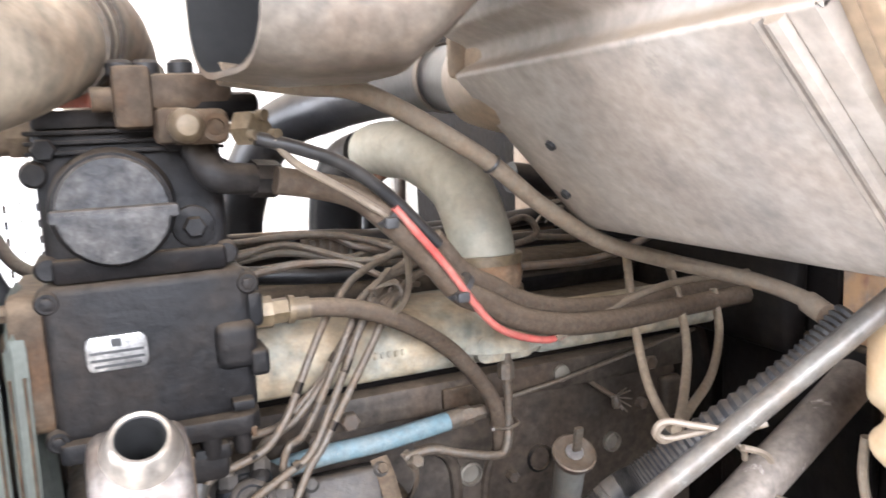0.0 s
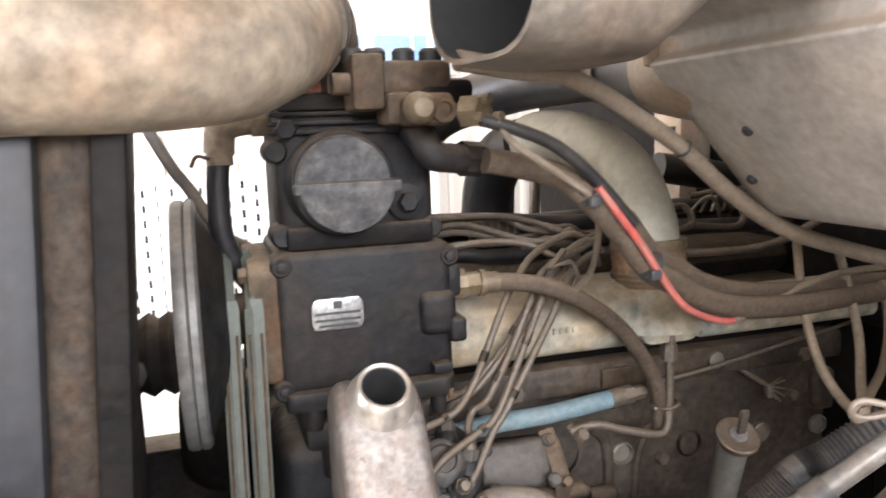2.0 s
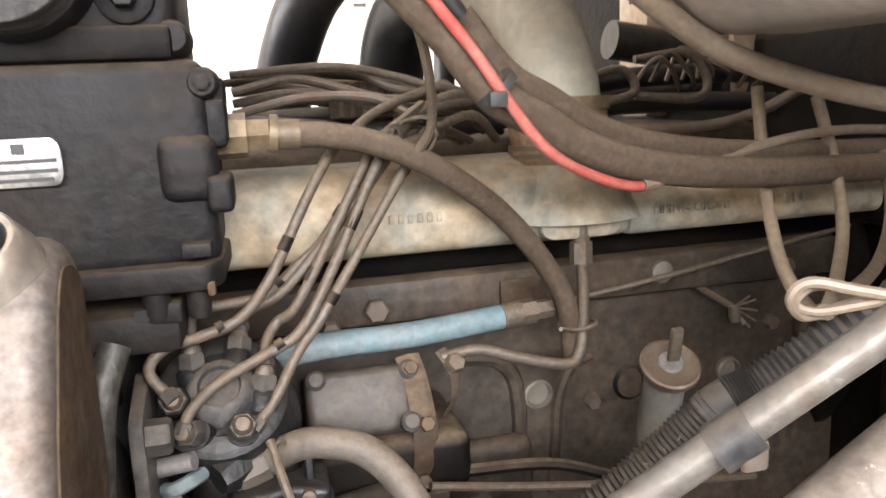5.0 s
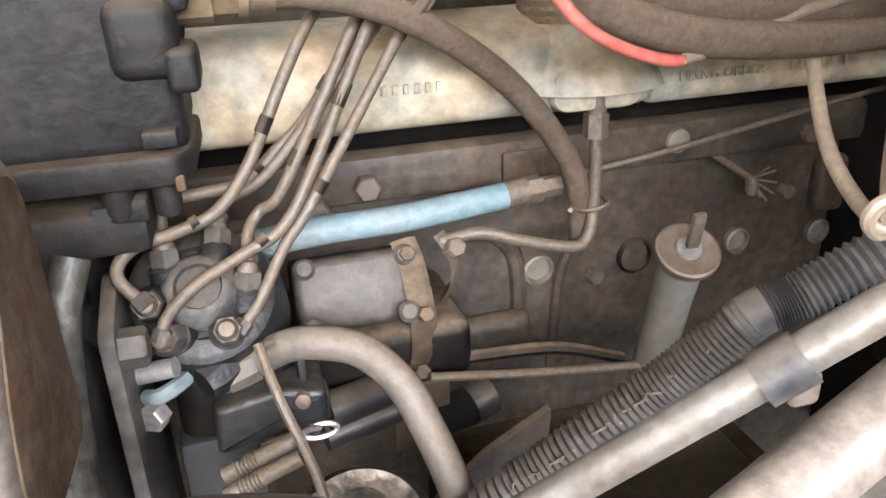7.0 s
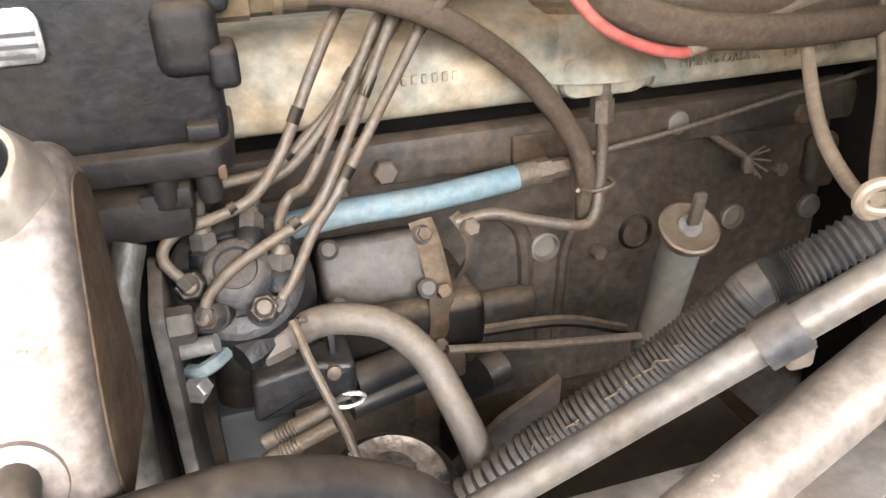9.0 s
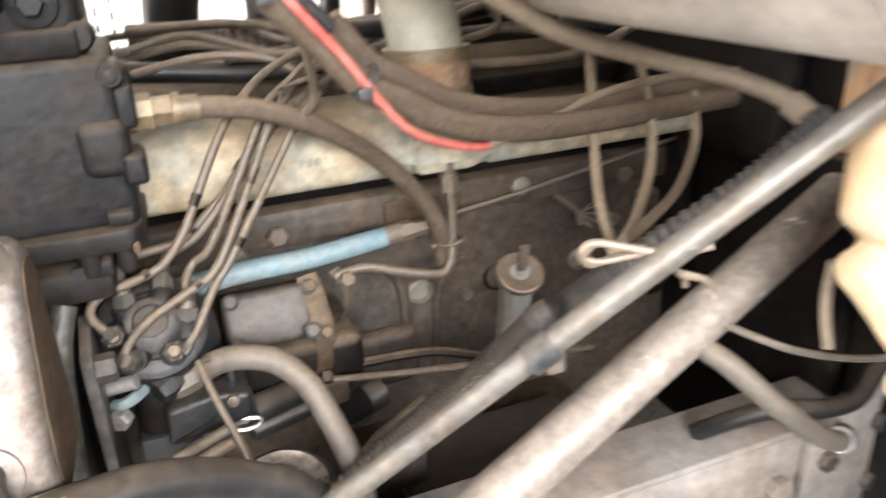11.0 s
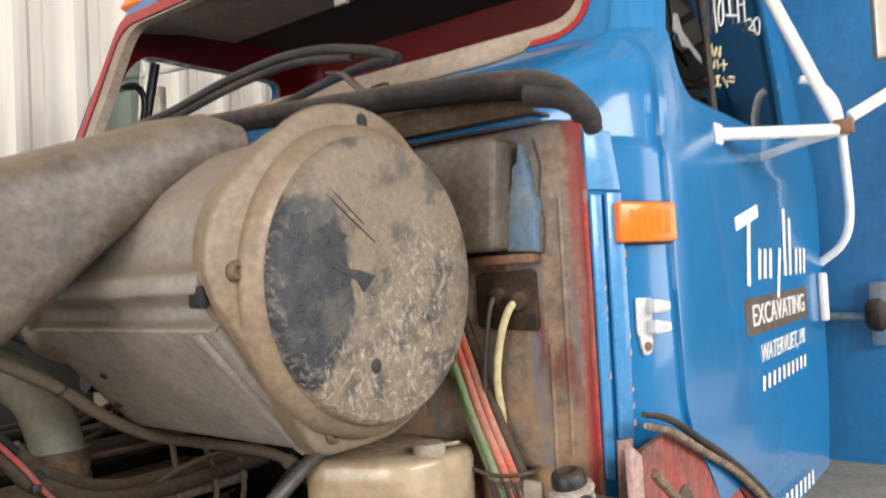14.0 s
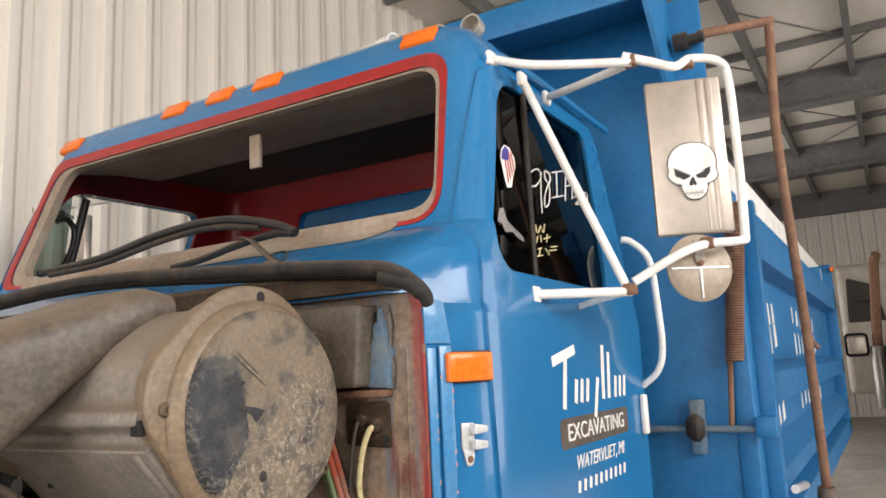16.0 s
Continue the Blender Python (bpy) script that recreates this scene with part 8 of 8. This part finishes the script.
part("rubber_seal", sweep(B(), [(-0.312, 0.552, 0.5), (-0.308, 0.55, 0.8), (-0.314, 0.552, 1.0), (-0.309, 0.55, 1.2), (-0.312, 0.552, 1.41)], 0.008, 8), "rubber", rad)
part("outer_channel", box(B(), (-0.46, 0.545, 0.50), (-0.326, 0.60, 1.41), 0.005), "castbrown", rad)
for ob in rad.children:
    for v in ob.data.vertices:
        v.co.x += (v.co.z - 1.2) * 0.07
part("core", box(B(), (-0.44, 0.60, 0.50), (-0.30, 1.40, 1.34), 0.004), "grimeshade", rad)
part("top_tank", box(B(), (-0.45, 0.60, 1.30), (-0.27, 1.40, 1.36), 0.02, 3), "frame", rad)
shroud = thing("fan_shroud", (-0.25, 1.0, 0.6), "black fan shroud edge behind the radiator", "shroud")
part("lip", box(B(), (-0.225, 0.61, 0.55), (-0.192, 0.68, 1.35), 0.006), "grimeshade", shroud)
for z in (1.30, 1.16, 1.02, 0.88):
    part("clip", lathe(B(), (-0.190, 0.615, z), (1, -0.3, 0), [(-0.01, 0.012), (0.006, 0.010), (0.009, 0.005)], 14), "rubber", shroud)
fan = thing("fan_clutch", (-0.27, 0.95, 1.085), "black ribbed fan shaft and clutch with dark blades", "fan")
part("hub", lathe(B(), (-0.275, 0.95, 1.085), (1, 0, 0), [(0, 0.04)] + [(0.01 + 0.012 * k, 0.052 if k % 2 else 0.044) for k in range(11)] + [(0.145, 0.04), (0.146, 0)], 32), "frame", fan)
for i in range(4):
    m = Matrix.Translation((-0.285, 0.95, 1.085)) @ Matrix.Rotation(radians(20 + i * 90), 4, "X")
    part("blade", box(B(), (-0.006, -0.04, 0.04), (0.003, 0.04, 0.24), 0.003, 2, m @ Matrix.Rotation(radians(18), 4, "Z")), "frame", fan)
steer = thing("steering_bracket", (-0.26, 0.41, 0.9), "dusty cast bracket with round holes beside the radiator", "bracket")
bm = prism(B(), rounded([(-0.36, 0.95), (-0.21, 0.95), (-0.205, 1.075), (-0.235, 1.12), (-0.28, 1.15), (-0.36, 1.16)], 0.02), 0.405, 0.43, "y", 0.006)
for x, z in ((-0.263, 1.122), (-0.253, 1.098)):
    bm = cut(bm, rod(B(), (x, 0.38, z), (x, 0.412, z), 0.0085))
part("casting", bm, "bracketgrey", steer)
part("bolt", rod(B(), (-0.27, 0.405, 1.07), (-0.235, 0.39, 1.066), 0.008, None, 10), "brass", steer)
part("bushing", lathe(B(), (-0.225, 0.405, 1.055), (0, -1, 0), [(0, 0.022), (0.012, 0.021), (0.012, 0.014), (0.004, 0.013)], 24), "rubber", steer)
solo("bracket_post", box(B(), (-0.36, 0.42, 0.5), (-0.30, 0.53, 0.96), 0.01), "frame", "dark post carrying the steering bracket", "post")
cp = thing("charge_air_pipe", (-0.2, 0.6, 1.4), "dusty cream charge-air pipe with a clamped coupling", "pipe")
part("pipe", sweep(B(), [(-0.62, 0.50, 1.385), (-0.40, 0.525, 1.395), (-0.253, 0.530, 1.400), (-0.193, 0.534, 1.400), (-0.146, 0.551, 1.401), (-0.100, 0.584, 1.407), (-0.062, 0.650, 1.424), (-0.034, 0.725, 1.446)], 0.051, 32, 8), "cream", cp)
part("clamp", lathe(B(), (-0.042, 0.70, 1.441), (0.27, 0.83, 0.2), [(0, 0.0545), (0.012, 0.0545)], 36), "tube", cp)
part("clamp", lathe(B(), (-0.031, 0.735, 1.449), (0.27, 0.83, 0.2), [(0, 0.054), (0.012, 0.054)], 36), "tube", cp)
part("clamp_screw", box(B(), (-0.055, 0.69, 1.487), (-0.03, 0.72, 1.503), 0.004), "rust", cp)
part("coupling", sweep(B(), [(-0.034, 0.725, 1.446), (-0.023, 0.77, 1.455), (-0.008, 0.82, 1.458), (0.004, 0.87, 1.44), (0.010, 0.90, 1.40)], 0.0515, 28, 8), "cream", cp, "dusty cream pipe end")
part("rubber_elbow", sweep(B(), [(0.014, 0.885, 1.425), (0.018, 0.92, 1.37), (0.018, 0.94, 1.30), (0.018, 0.95, 1.2)], 0.05, 24), "rubber", cp, "black rubber elbow")
part("hanger", prism(B(), [(-0.04, 1.386), (-0.008, 1.386), (-0.012, 1.425), (-0.02, 1.43)], 0.745, 0.755), "redhose", cp, "red-brown hanger bracket")
up = thing("upper_pipe", (-0.3, 0.95, 1.5), "cream pipe ending in a black sleeve", "pipe")
part("pipe", rod(B(), (-0.6, 0.95, 1.535), (-0.184, 0.95, 1.535), 0.04, None, 28), "cream", up)
part("sleeve", rod(B(), (-0.19, 0.95, 1.535), (-0.168, 0.95, 1.535), 0.043, None, 28), "rubber", up)

# ---- air cleaner ----
cleaner = thing("air_cleaner", (0.5, 0.45, 1.235), "dusty grey air cleaner canister with a scuffed black lid", "air cleaner")
BODY = [(0.305, 1.402), (0.455, 1.238), (0.60, 1.238), (0.70, 1.34), (0.70, 1.53), (0.60, 1.632), (0.43, 1.632), (0.335, 1.55), (0.315, 1.475), (0.290, 1.462), (0.288, 1.442), (0.320, 1.428), (0.320, 1.412)]
part("canister", prism(B(), rounded(BODY, [0.005, 0.03, 0.06, 0.08, 0.08, 0.08, 0.08, 0.05, 0.02, 0.006, 0.006, 0.006, 0.006], 5), 0.26, 0.665, "y", 0.006, 2), "greyhousing", cleaner, "dusty grey moulded canister")
FL = [(0.287, 1.448), (0.432, 1.243), (0.60, 1.243), (0.722, 1.36), (0.722, 1.53), (0.585, 1.667), (0.44, 1.667), (0.294, 1.53)]
part("flange", prism(B(), rounded(FL, [0.03, 0.02, 0.10, 0.13, 0.13, 0.07, 0.07, 0.1], 7), 0.236, 0.252, "y", 0.005, 3), "housing", cleaner, "moulded clamping flange")
part("flange_skirt", prism(B(), rounded([(0.294, 1.444), (0.438, 1.240), (0.60, 1.240), (0.714, 1.36), (0.714, 1.53), (0.60, 1.651), (0.42, 1.651), (0.30, 1.53)], [0.02, 0.02, 0.10, 0.13, 0.13, 0.11, 0.11, 0.1], 7), 0.250, 0.275, "y", 0.004), "housing", cleaner)
for dy, r in ((0.2825, 0.0062), (0.294, 0.0030)):
    part("moulded_lip", sweep(B(), [(0.306, dy, 1.399), (0.36, dy, 1.3405), (0.42, dy, 1.275), (0.448, dy, 1.2445)], r, 8, 5), "greyhousing", cleaner, "raised moulded lip")
# Dark block stands in for the shade in the gap by the flange.
part("flange_slot", box(B(), (0.291, 0.252, 1.426), (0.301, 0.276, 1.450), 0.003), "dark", cleaner)
part("retaining_ring", lathe(B(), (0.517, 0.237, 1.447), (0, -1, 0), [(0, 0.194), (0.012, 0.192), (0.020, 0.184), (0.024, 0.178), (0.024, 0.166)], 72, False), "housing", cleaner, "dusty moulded ring round the lid")
lid = part("lid", lathe(B(), (0.517, 0.225, 1.447), (0, -1, 0), [(0, 0.177), (0.020, 0.176), (0.027, 0.173), (0.030, 0.168), (0.028, 0.10), (0.0275, 0.0)], 72), "lid", cleaner, "scuffed black lid caked with dust")
for o in ([(0.388, 1.509), (0.430, 1.506), (0.451, 1.499), (0.438, 1.489), (0.414, 1.479), (0.422, 1.494)], [(0.424, 1.463), (0.470, 1.458), (0.496, 1.451), (0.486, 1.442), (0.474, 1.432), (0.464, 1.446), (0.45, 1.452)]):
    part("lid_tab", prism(B(), rounded(o, 0.002, 3), 0.1962, 0.1985, "y"), "cable", lid, "cracked black plastic flap")
for p, q in (((0.396, 0.1968, 1.561), (0.498, 0.1968, 1.491)), ((0.412, 0.1968, 1.563), (0.48, 0.1968, 1.512))):
    part("scratch", rod(B(), p, q, 0.0012, 0.0006, 6), "dark", lid)
part("lid_dimple", lathe(B(), (0.489, 0.1965, 1.344), (0, -1, 0), [(0, 0.009), (0.0008, 0.007), (0.0009, 0)], 20), "rubber", lid)
for x, y, z in ((0.322, 0.24, 1.463), (0.451, 0.24, 1.268), (0.69, 0.24, 1.33), (0.67, 0.24, 1.58)):
    part("flange_bolt", lathe(B(), (x, 0.238, z), (0, -1, 0), [(0, 0.012), (0.004, 0.012), (0.008, 0.008), (0.008, 0.005), (0.004, 0.004)], 20), "brass", cleaner, "dusty brass screw")
part("bolt_hole", lathe(B(), (0.527, 0.238, 1.648), (0, -1, 0), [(0, 0.010), (0.0025, 0.010)], 18), "dark", cleaner)
part("strap_seam", box(B(), (0.302, 0.66, 1.40), (0.69, 0.672, 1.56), 0.006), "housing", cleaner)
part("outlet_cone", sweep(B(), [(0.40, 0.63, 1.42), (0.38, 0.68, 1.408), (0.37, 0.74, 1.40)], (0.085, 0.046), 28, 6), "housing", cleaner)
for x, y, z in ((0.367, 0.588, 1.3345), (0.412, 0.635, 1.284)):
    part("screw_hole", lathe(B(), (x, y, z), (-0.78, 0, -0.63), [(-0.002, 0.006), (0.0035, 0.005)], 12), "dark", cleaner)
# intake duct with an open mouth
duct = thing("intake_duct", (0.25, 0.52, 1.38), "grey plastic intake duct with an open mouth", "duct")
DUCT = ((0.062, 0.443, 0.60, 1.393, 1.57), (0.12, 0.440, 0.62, 1.388, 1.585), (0.185, 0.436, 0.625, 1.390, 1.60), (0.215, 0.432, 0.625, 1.414, 1.61), (0.28, 0.42, 0.62, 1.478, 1.632), (0.36, 0.40, 0.60, 1.55, 1.662), (0.42, 0.39, 0.60, 1.59, 1.675), (0.47, 0.39, 0.59, 1.60, 1.665))


def duct_form(inset, lo, hi):
    bm, rings = B(), []
    for x, y0, y1, z0, z1 in DUCT[lo:hi]:
        o = rounded([(y0 + inset, z0 + inset), (y1 - inset, z0 + inset), (y1 - inset, z1 - inset), (y0 + inset, z1 - inset)], 0.055 - inset, 6)
        slant = 0.026 if x < 0.07 else 0.0
        rings.append([bm.verts.new((x + slant * (y1 - y) / (y1 - y0), y, z)) for y, z in o])
    for u, v in zip(rings, rings[1:]):
        for i in range(len(u)):
            bm.faces.new((u[i], u[(i + 1) % len(u)], v[(i + 1) % len(u)], v[i]))
    return bm, rings


bm, rings = duct_form(0.0, 0, 8)
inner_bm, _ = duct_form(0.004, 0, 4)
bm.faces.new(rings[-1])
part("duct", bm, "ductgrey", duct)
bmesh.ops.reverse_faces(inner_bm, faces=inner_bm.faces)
# The grey duct's inside is coloured near-black to hold its shade.
part("inside", inner_bm, "dark", duct, "inside of the duct, blackened for shade")
bm, r0 = duct_form(0.0, 0, 1)
n = len(r0[0])
yc, zc = 0.5215, 1.4815
ins = [bm.verts.new((v.co.x, v.co.y + (0.004 if v.co.y < yc else -0.004), v.co.z + (0.004 if v.co.z < zc else -0.004))) for v in r0[0]]
for i in range(n):
    bm.faces.new((r0[0][i], r0[0][(i + 1) % n], ins[(i + 1) % n], ins[i]))
part("mouth_rim", bm, "ductgrey", duct)
part("rivet_hole", lathe(B(), (0.104, 0.4385, 1.441), (0, -1, 0), [(0, 0.005), (0.0012, 0.005)], 14), "dark", duct)

# ---- coolant bottle ----
bottle = thing("coolant_bottle", (0.67, 0.34, 1.0), "yellowed plastic overflow bottle with a round cap", "bottle")
bm, rings = B(), []
ZS, AS = (1.0, 1.012, 1.055, 1.075, 1.165, 1.182, 1.188), (0.55, 0.62, 0.955, 0.99, 1.0, 0.97, 0.9)
for k in range(33):
    z = 1.0 + 0.188 * k / 32
    a = float(np.interp(z, ZS, AS))
    o = [(0.578, 0.432), (0.575, 0.40), (0.635, 0.262), (0.76, 0.245), (0.79, 0.30), (0.79, 0.43)]
    w = min(1.0, max(0.0, (z - 1.02) / 0.06))
    cx, cy = 0.622 + 0.078 * w, 0.302 + 0.038 * w
    ring = []
    for x, y in rounded([(cx + (x - cx) * a, cy + (y - cy) * a) for x, y in o], [0.012, 0.02, 0.05, 0.04, 0.02, 0.02], 6):
        low = 1.088 - 0.52 * max(0.0, x - 0.58)
        d = 0.016 * math.exp(-((z - low) / 0.011) ** 2) * min(1.0, max(0.0, (0.71 - x) / 0.06))
        v = Vector((cx - x, cy - y)).normalized() * d
        floor_z = 1.0 + 0.30 * max(0.0, x - 0.625)
        ring.append(bm.verts.new((x + v.x, y + v.y, floor_z + (z - 1.0) * (1.188 - floor_z) / 0.188)))
    rings.append(ring)
for u, v in zip(rings, rings[1:]):
    for i in range(len(u)):
        bm.faces.new((u[i], u[(i + 1) % len(u)], v[(i + 1) % len(u)], v[i]))
bm.faces.new(rings[0])
bm.faces.new(rings[-1])
part("body", bm, "bottle", bottle, "yellowed translucent bottle", 60)
part("cap", lathe(B(), (0.69, 0.285, 1.186), (0, 0, 1), [(0, 0.024), (0.012, 0.024), (0.018, 0.021), (0.019, 0.0)], 32), "dustcap", bottle, "dusty cream screw cap")
part("cap_tether", sweep(B(), [(0.712, 0.275, 1.196), (0.728, 0.262, 1.198), (0.74, 0.27, 1.194), (0.735, 0.285, 1.19)], 0.003, 8), "bottle", bottle)
part("drain_ring", sweep(B(), [(0.65 + 0.013 * math.cos(a), 0.40, 0.962 + 0.017 * math.sin(a)) for a in [i * math.pi / 6 for i in range(13)]], 0.004, 8, 2), "bottle", bottle)
part("drain_spout", rod(B(), (0.65, 0.40, 0.98), (0.655, 0.38, 1.03), 0.006, None, 10), "bottle", bottle)
solo("bottle_shelf", box(B(), (0.66, 0.33, 0.987), (0.79, 0.40, 0.999), 0.004), "frame", "dark steel shelf under the bottle", "shelf")
solo("overflow_tube", sweep(B(), [(0.60, 0.44, 1.06), (0.605, 0.445, 1.02), (0.61, 0.44, 0.98)], 0.0045, 8), "tanhose", "short tan overflow tube", "tube")

# ---- dump body ----
dump = thing("dump_body", (4.8, YC, 0.8), "blue steel dump body with a cab guard and ribbed sides", "dump body")
part("front_wall", box(B(), (2.40, -0.24, 0.81), (2.45, 2.18, 2.90), 0.006), "dumpblue", dump)
for y in (-0.285, 2.17):
    part("corner_post", box(B(), (2.39, y, 0.80), (2.53, y + 0.065, 2.12), 0.008), "dumpblue", dump)
for y0, y1, near in ((-0.25, -0.22, True), (2.16, 2.19, False)):
    part("side_wall", box(B(), (2.53, y0, 0.85), (7.3, y1, 2.05), 0.004), "dumpblue", dump)
    out = -0.335 if near else 2.19
    for z0, z1, lean in ((0.80, 0.92, 0.03), (1.02, 1.09, 0.08), (1.33, 1.44, 0.045)):
        part("side_rail", prism(B(), [(out, z0), (out + 0.085, z0 - 0.015), (out + 0.085, z1 + lean), (out, z1)], 2.605, 7.3, "x"), "dumpblue", dump)
    part("top_rail", prism(B(), [(out + 0.085, 1.86), (out, 1.875), (out, 2.045), (out + 0.02, 2.075), (out + 0.085, 2.075)], 2.605, 7.3, "x"), "dumpblue", dump)
    part("front_frame", box(B(), (2.533, out - 0.004, 0.79), (2.60, out + 0.083, 2.09), 0.006), "dumpblue", dump)
    part("rear_post", box(B(), (7.15, out, 0.8), (7.32, out + 0.12, 2.3), 0.008), "dumpblue", dump)
    part("side_board", box(B(), (2.53, y0 - 0.01, 2.06), (7.3, y1 - 0.005, 2.27), 0.004), "white" if near else "dumpblue", dump, "weathered white side board")
random.seed(77)
for i, x in enumerate((2.84, 2.98, 3.12, 3.27, 3.42, 4.30, 4.50, 4.70, 5.35, 5.55)):
    for z0, z1 in ((1.52, 1.64), (1.66, 1.76), (1.20, 1.30)):
        w, k = random.uniform(0.05, 0.10), random.uniform(-0.02, 0.02)
        part("faded_bar", prism(B(), rounded([(x, z0 + k), (x + w, z0 + k + random.uniform(-0.01, 0.02)), (x + w - 0.02, z1 + k), (x + 0.015, z1 + k + random.uniform(-0.02, 0.01))], 0.008, 3), -0.2525, -0.2497), "white", dump, "faded white painted mark")
part("board_clip", box(B(), (5.6, -0.345, 2.0), (5.68, -0.255, 2.13), 0.006), "dumpblue", dump)
part("release_pin", rod(B(), (2.62, -0.36, 1.02), (2.86, -0.37, 1.0), 0.016, None, 12), "zinc", dump, "bare steel pin")
part("floor_pan", box(B(), (2.45, -0.2, 0.81), (7.3, 2.15, 0.86)), "dumpblue", dump)
part("tail_lamp", box(B(), (7.1, -0.36, 2.23), (7.2, -0.33, 2.27), 0.004), "orange", dump, "small orange lamp")
guard = part("cab_guard", prism(B(), [(2.40, 2.86), (2.40, 2.90), (2.05, 2.85), (2.05, 2.81)], -0.12, 2.06, "y", 0.006), "dumpblue", dump, "blue steel cab guard")
for y in (-0.13, 2.05):
    part("guard_gusset", prism(B(), [(2.40, 2.35), (2.40, 2.90), (2.05, 2.87), (2.05, 2.79)], y, y + 0.018), "dumpblue", guard)
part("guard_front", box(B(), (2.03, -0.13, 2.77), (2.05, 2.07, 2.89), 0.005), "dumpblue", guard)
arm = thing("tarp_lifter", (2.6, -0.45, 0.9), "rusty tarp arm with a pivot at the cab guard", "tarp arm")
part("pivot", lathe(B(), (2.35, -0.15, 2.70), (0, -1, 0), [(0, 0.034), (0.05, 0.034), (0.05, 0.02), (0.11, 0.02)], 20), "frame", arm)
part("cross_tube", rod(B(), (2.36, -0.24, 2.715), (2.565, -0.480, 2.785), 0.017, None, 14), "rust", arm, "rusty orange cross tube")
part("arm", sweep(B(), [(2.565, -0.468, 2.79), (2.535, -0.462, 2.60), (2.505, -0.452, 2.33), (2.52, -0.458, 1.95), (2.62, -0.46, 1.62), (2.76, -0.452, 1.10), (2.79, -0.45, 0.98)], 0.0175, 14), "rust", arm)
part("arm_socket", lathe(B(), (2.79, -0.45, 0.82), (-0.12, 0, 1), [(0, 0.06), (0.10, 0.055), (0.15, 0.035), (0.19, 0.030), (0.19, 0)], 20), "steel", arm)
part("brace", sweep(B(), [(2.66, -0.455, 1.60), (2.95, -0.45, 1.55), (3.6, -0.42, 1.535), (4.2, -0.36, 1.55)], 0.012, 10), "rust", arm, "rusty brace bar")
sp = thing("tarp_spring", (2.40, -0.26, 1.26), "long rusty tight-wound coil spring with a tension rod", "spring")
part("coil", sweep(B(), [(2.345 + 0.029 * math.cos(i * math.pi / 6), -0.305 + (2.05 - z) * 0.106 + 0.029 * math.sin(i * math.pi / 6), z) for i, z in ((i, 2.05 - i * 0.00075) for i in range(750))], 0.0042, 5, 1), "rust", sp)
part("core", rod(B(), (2.345, -0.305, 2.05), (2.345, -0.2457, 1.49), 0.024, None, 12), "grimeshade", sp)
part("rod", rod(B(), (2.350, -0.270, 2.02), (2.365, -0.209, 1.255), 0.010, None, 10), "rust", sp)
lat = thing("tail_latch_shaft", (2.4, -0.1, 1.26), "dark shaft and knuckle along the dump body front", "shaft")
part("shaft", rod(B(), (2.36, 0.3, 1.259), (2.36, -0.32, 1.257), 0.0125, None, 12), "dustblue", lat, "dull blue shaft")
part("knuckle", lathe(B(), (2.36, -0.06, 1.262), (0, -1, 0), [(0, 0.035), (0.02, 0.05), (0.04, 0.05), (0.06, 0.03)], 16), "frame", lat)
part("link", box(B(), (2.352, -0.122, 1.17), (2.385, -0.070, 1.36), 0.006), "dustblue", lat)
part("end_bracket", box(B(), (2.33, -0.36, 1.23), (2.39, -0.29, 1.30), 0.008), "dumpblue", lat)

# ---- another truck parked behind ----
far = thing("parked_truck", (12.5, -1.0, 0.0), "dark truck parked in the shade at the back of the shop", "truck")
part("cab", box(B(), (12.0, -2.6, 0.9), (13.6, -0.14, 2.78), 0.10, 4), "palecab", far, "pale beige truck cab")
part("windscreen", prism(B(), rounded([(-2.4, 1.95), (-0.72, 1.95), (-0.62, 2.45), (-0.27, 2.58), (-0.24, 1.93)], 0.04), 11.975, 12.0, "x"), "interior", far, "dark dusty windscreen")
part("hood", box(B(), (10.6, -2.3, 0.9), (12.0, -0.75, 1.72), 0.12, 4), "frame", far)
part("grille", box(B(), (10.54, -2.1, 0.95), (10.62, -1.05, 1.65), 0.03), "steel", far)
part("exhaust_pipe", sweep(B(), [(11.3, -0.57, 1.0), (11.3, -0.58, 1.7), (11.3, -0.65, 2.60), (11.3, -0.66, 2.72), (11.22, -0.70, 2.80)], 0.062, 16), "rust", far, "brown rusty exhaust stack")
part("heat_shield", lathe(B(), (11.3, -0.57, 0.75), (0, 0, 1), [(0, 0.09), (0.01, 0.095), (0.80, 0.095), (0.82, 0.085)], 24, False), "silver", far, "pale perforated heat shield")
part("mirror", box(B(), (11.27, -0.47, 1.44), (11.33, -0.18, 1.76), 0.06, 4), "ink", far)
part("mirror_face", box(B(), (11.258, -0.44, 1.475), (11.266, -0.21, 1.725), 0.04, 3), "stainless", far)
part("mirror_arm", rod(B(), (11.34, -0.3, 2.2), (11.6, -0.6, 2.2), 0.015), "frame", far)
for y in (-2.5, -0.75):
    part("wheel", lathe(B(), (10.9, y - 0.12, 0.5), (0, 1, 0), [(0, 0.42), (0.03, 0.5), (0.24, 0.5), (0.27, 0.42)], 32), "rubber", far)
part("bumper", box(B(), (9.95, -2.5, 0.55), (10.15, -0.65, 0.9), 0.04), "steel", far)
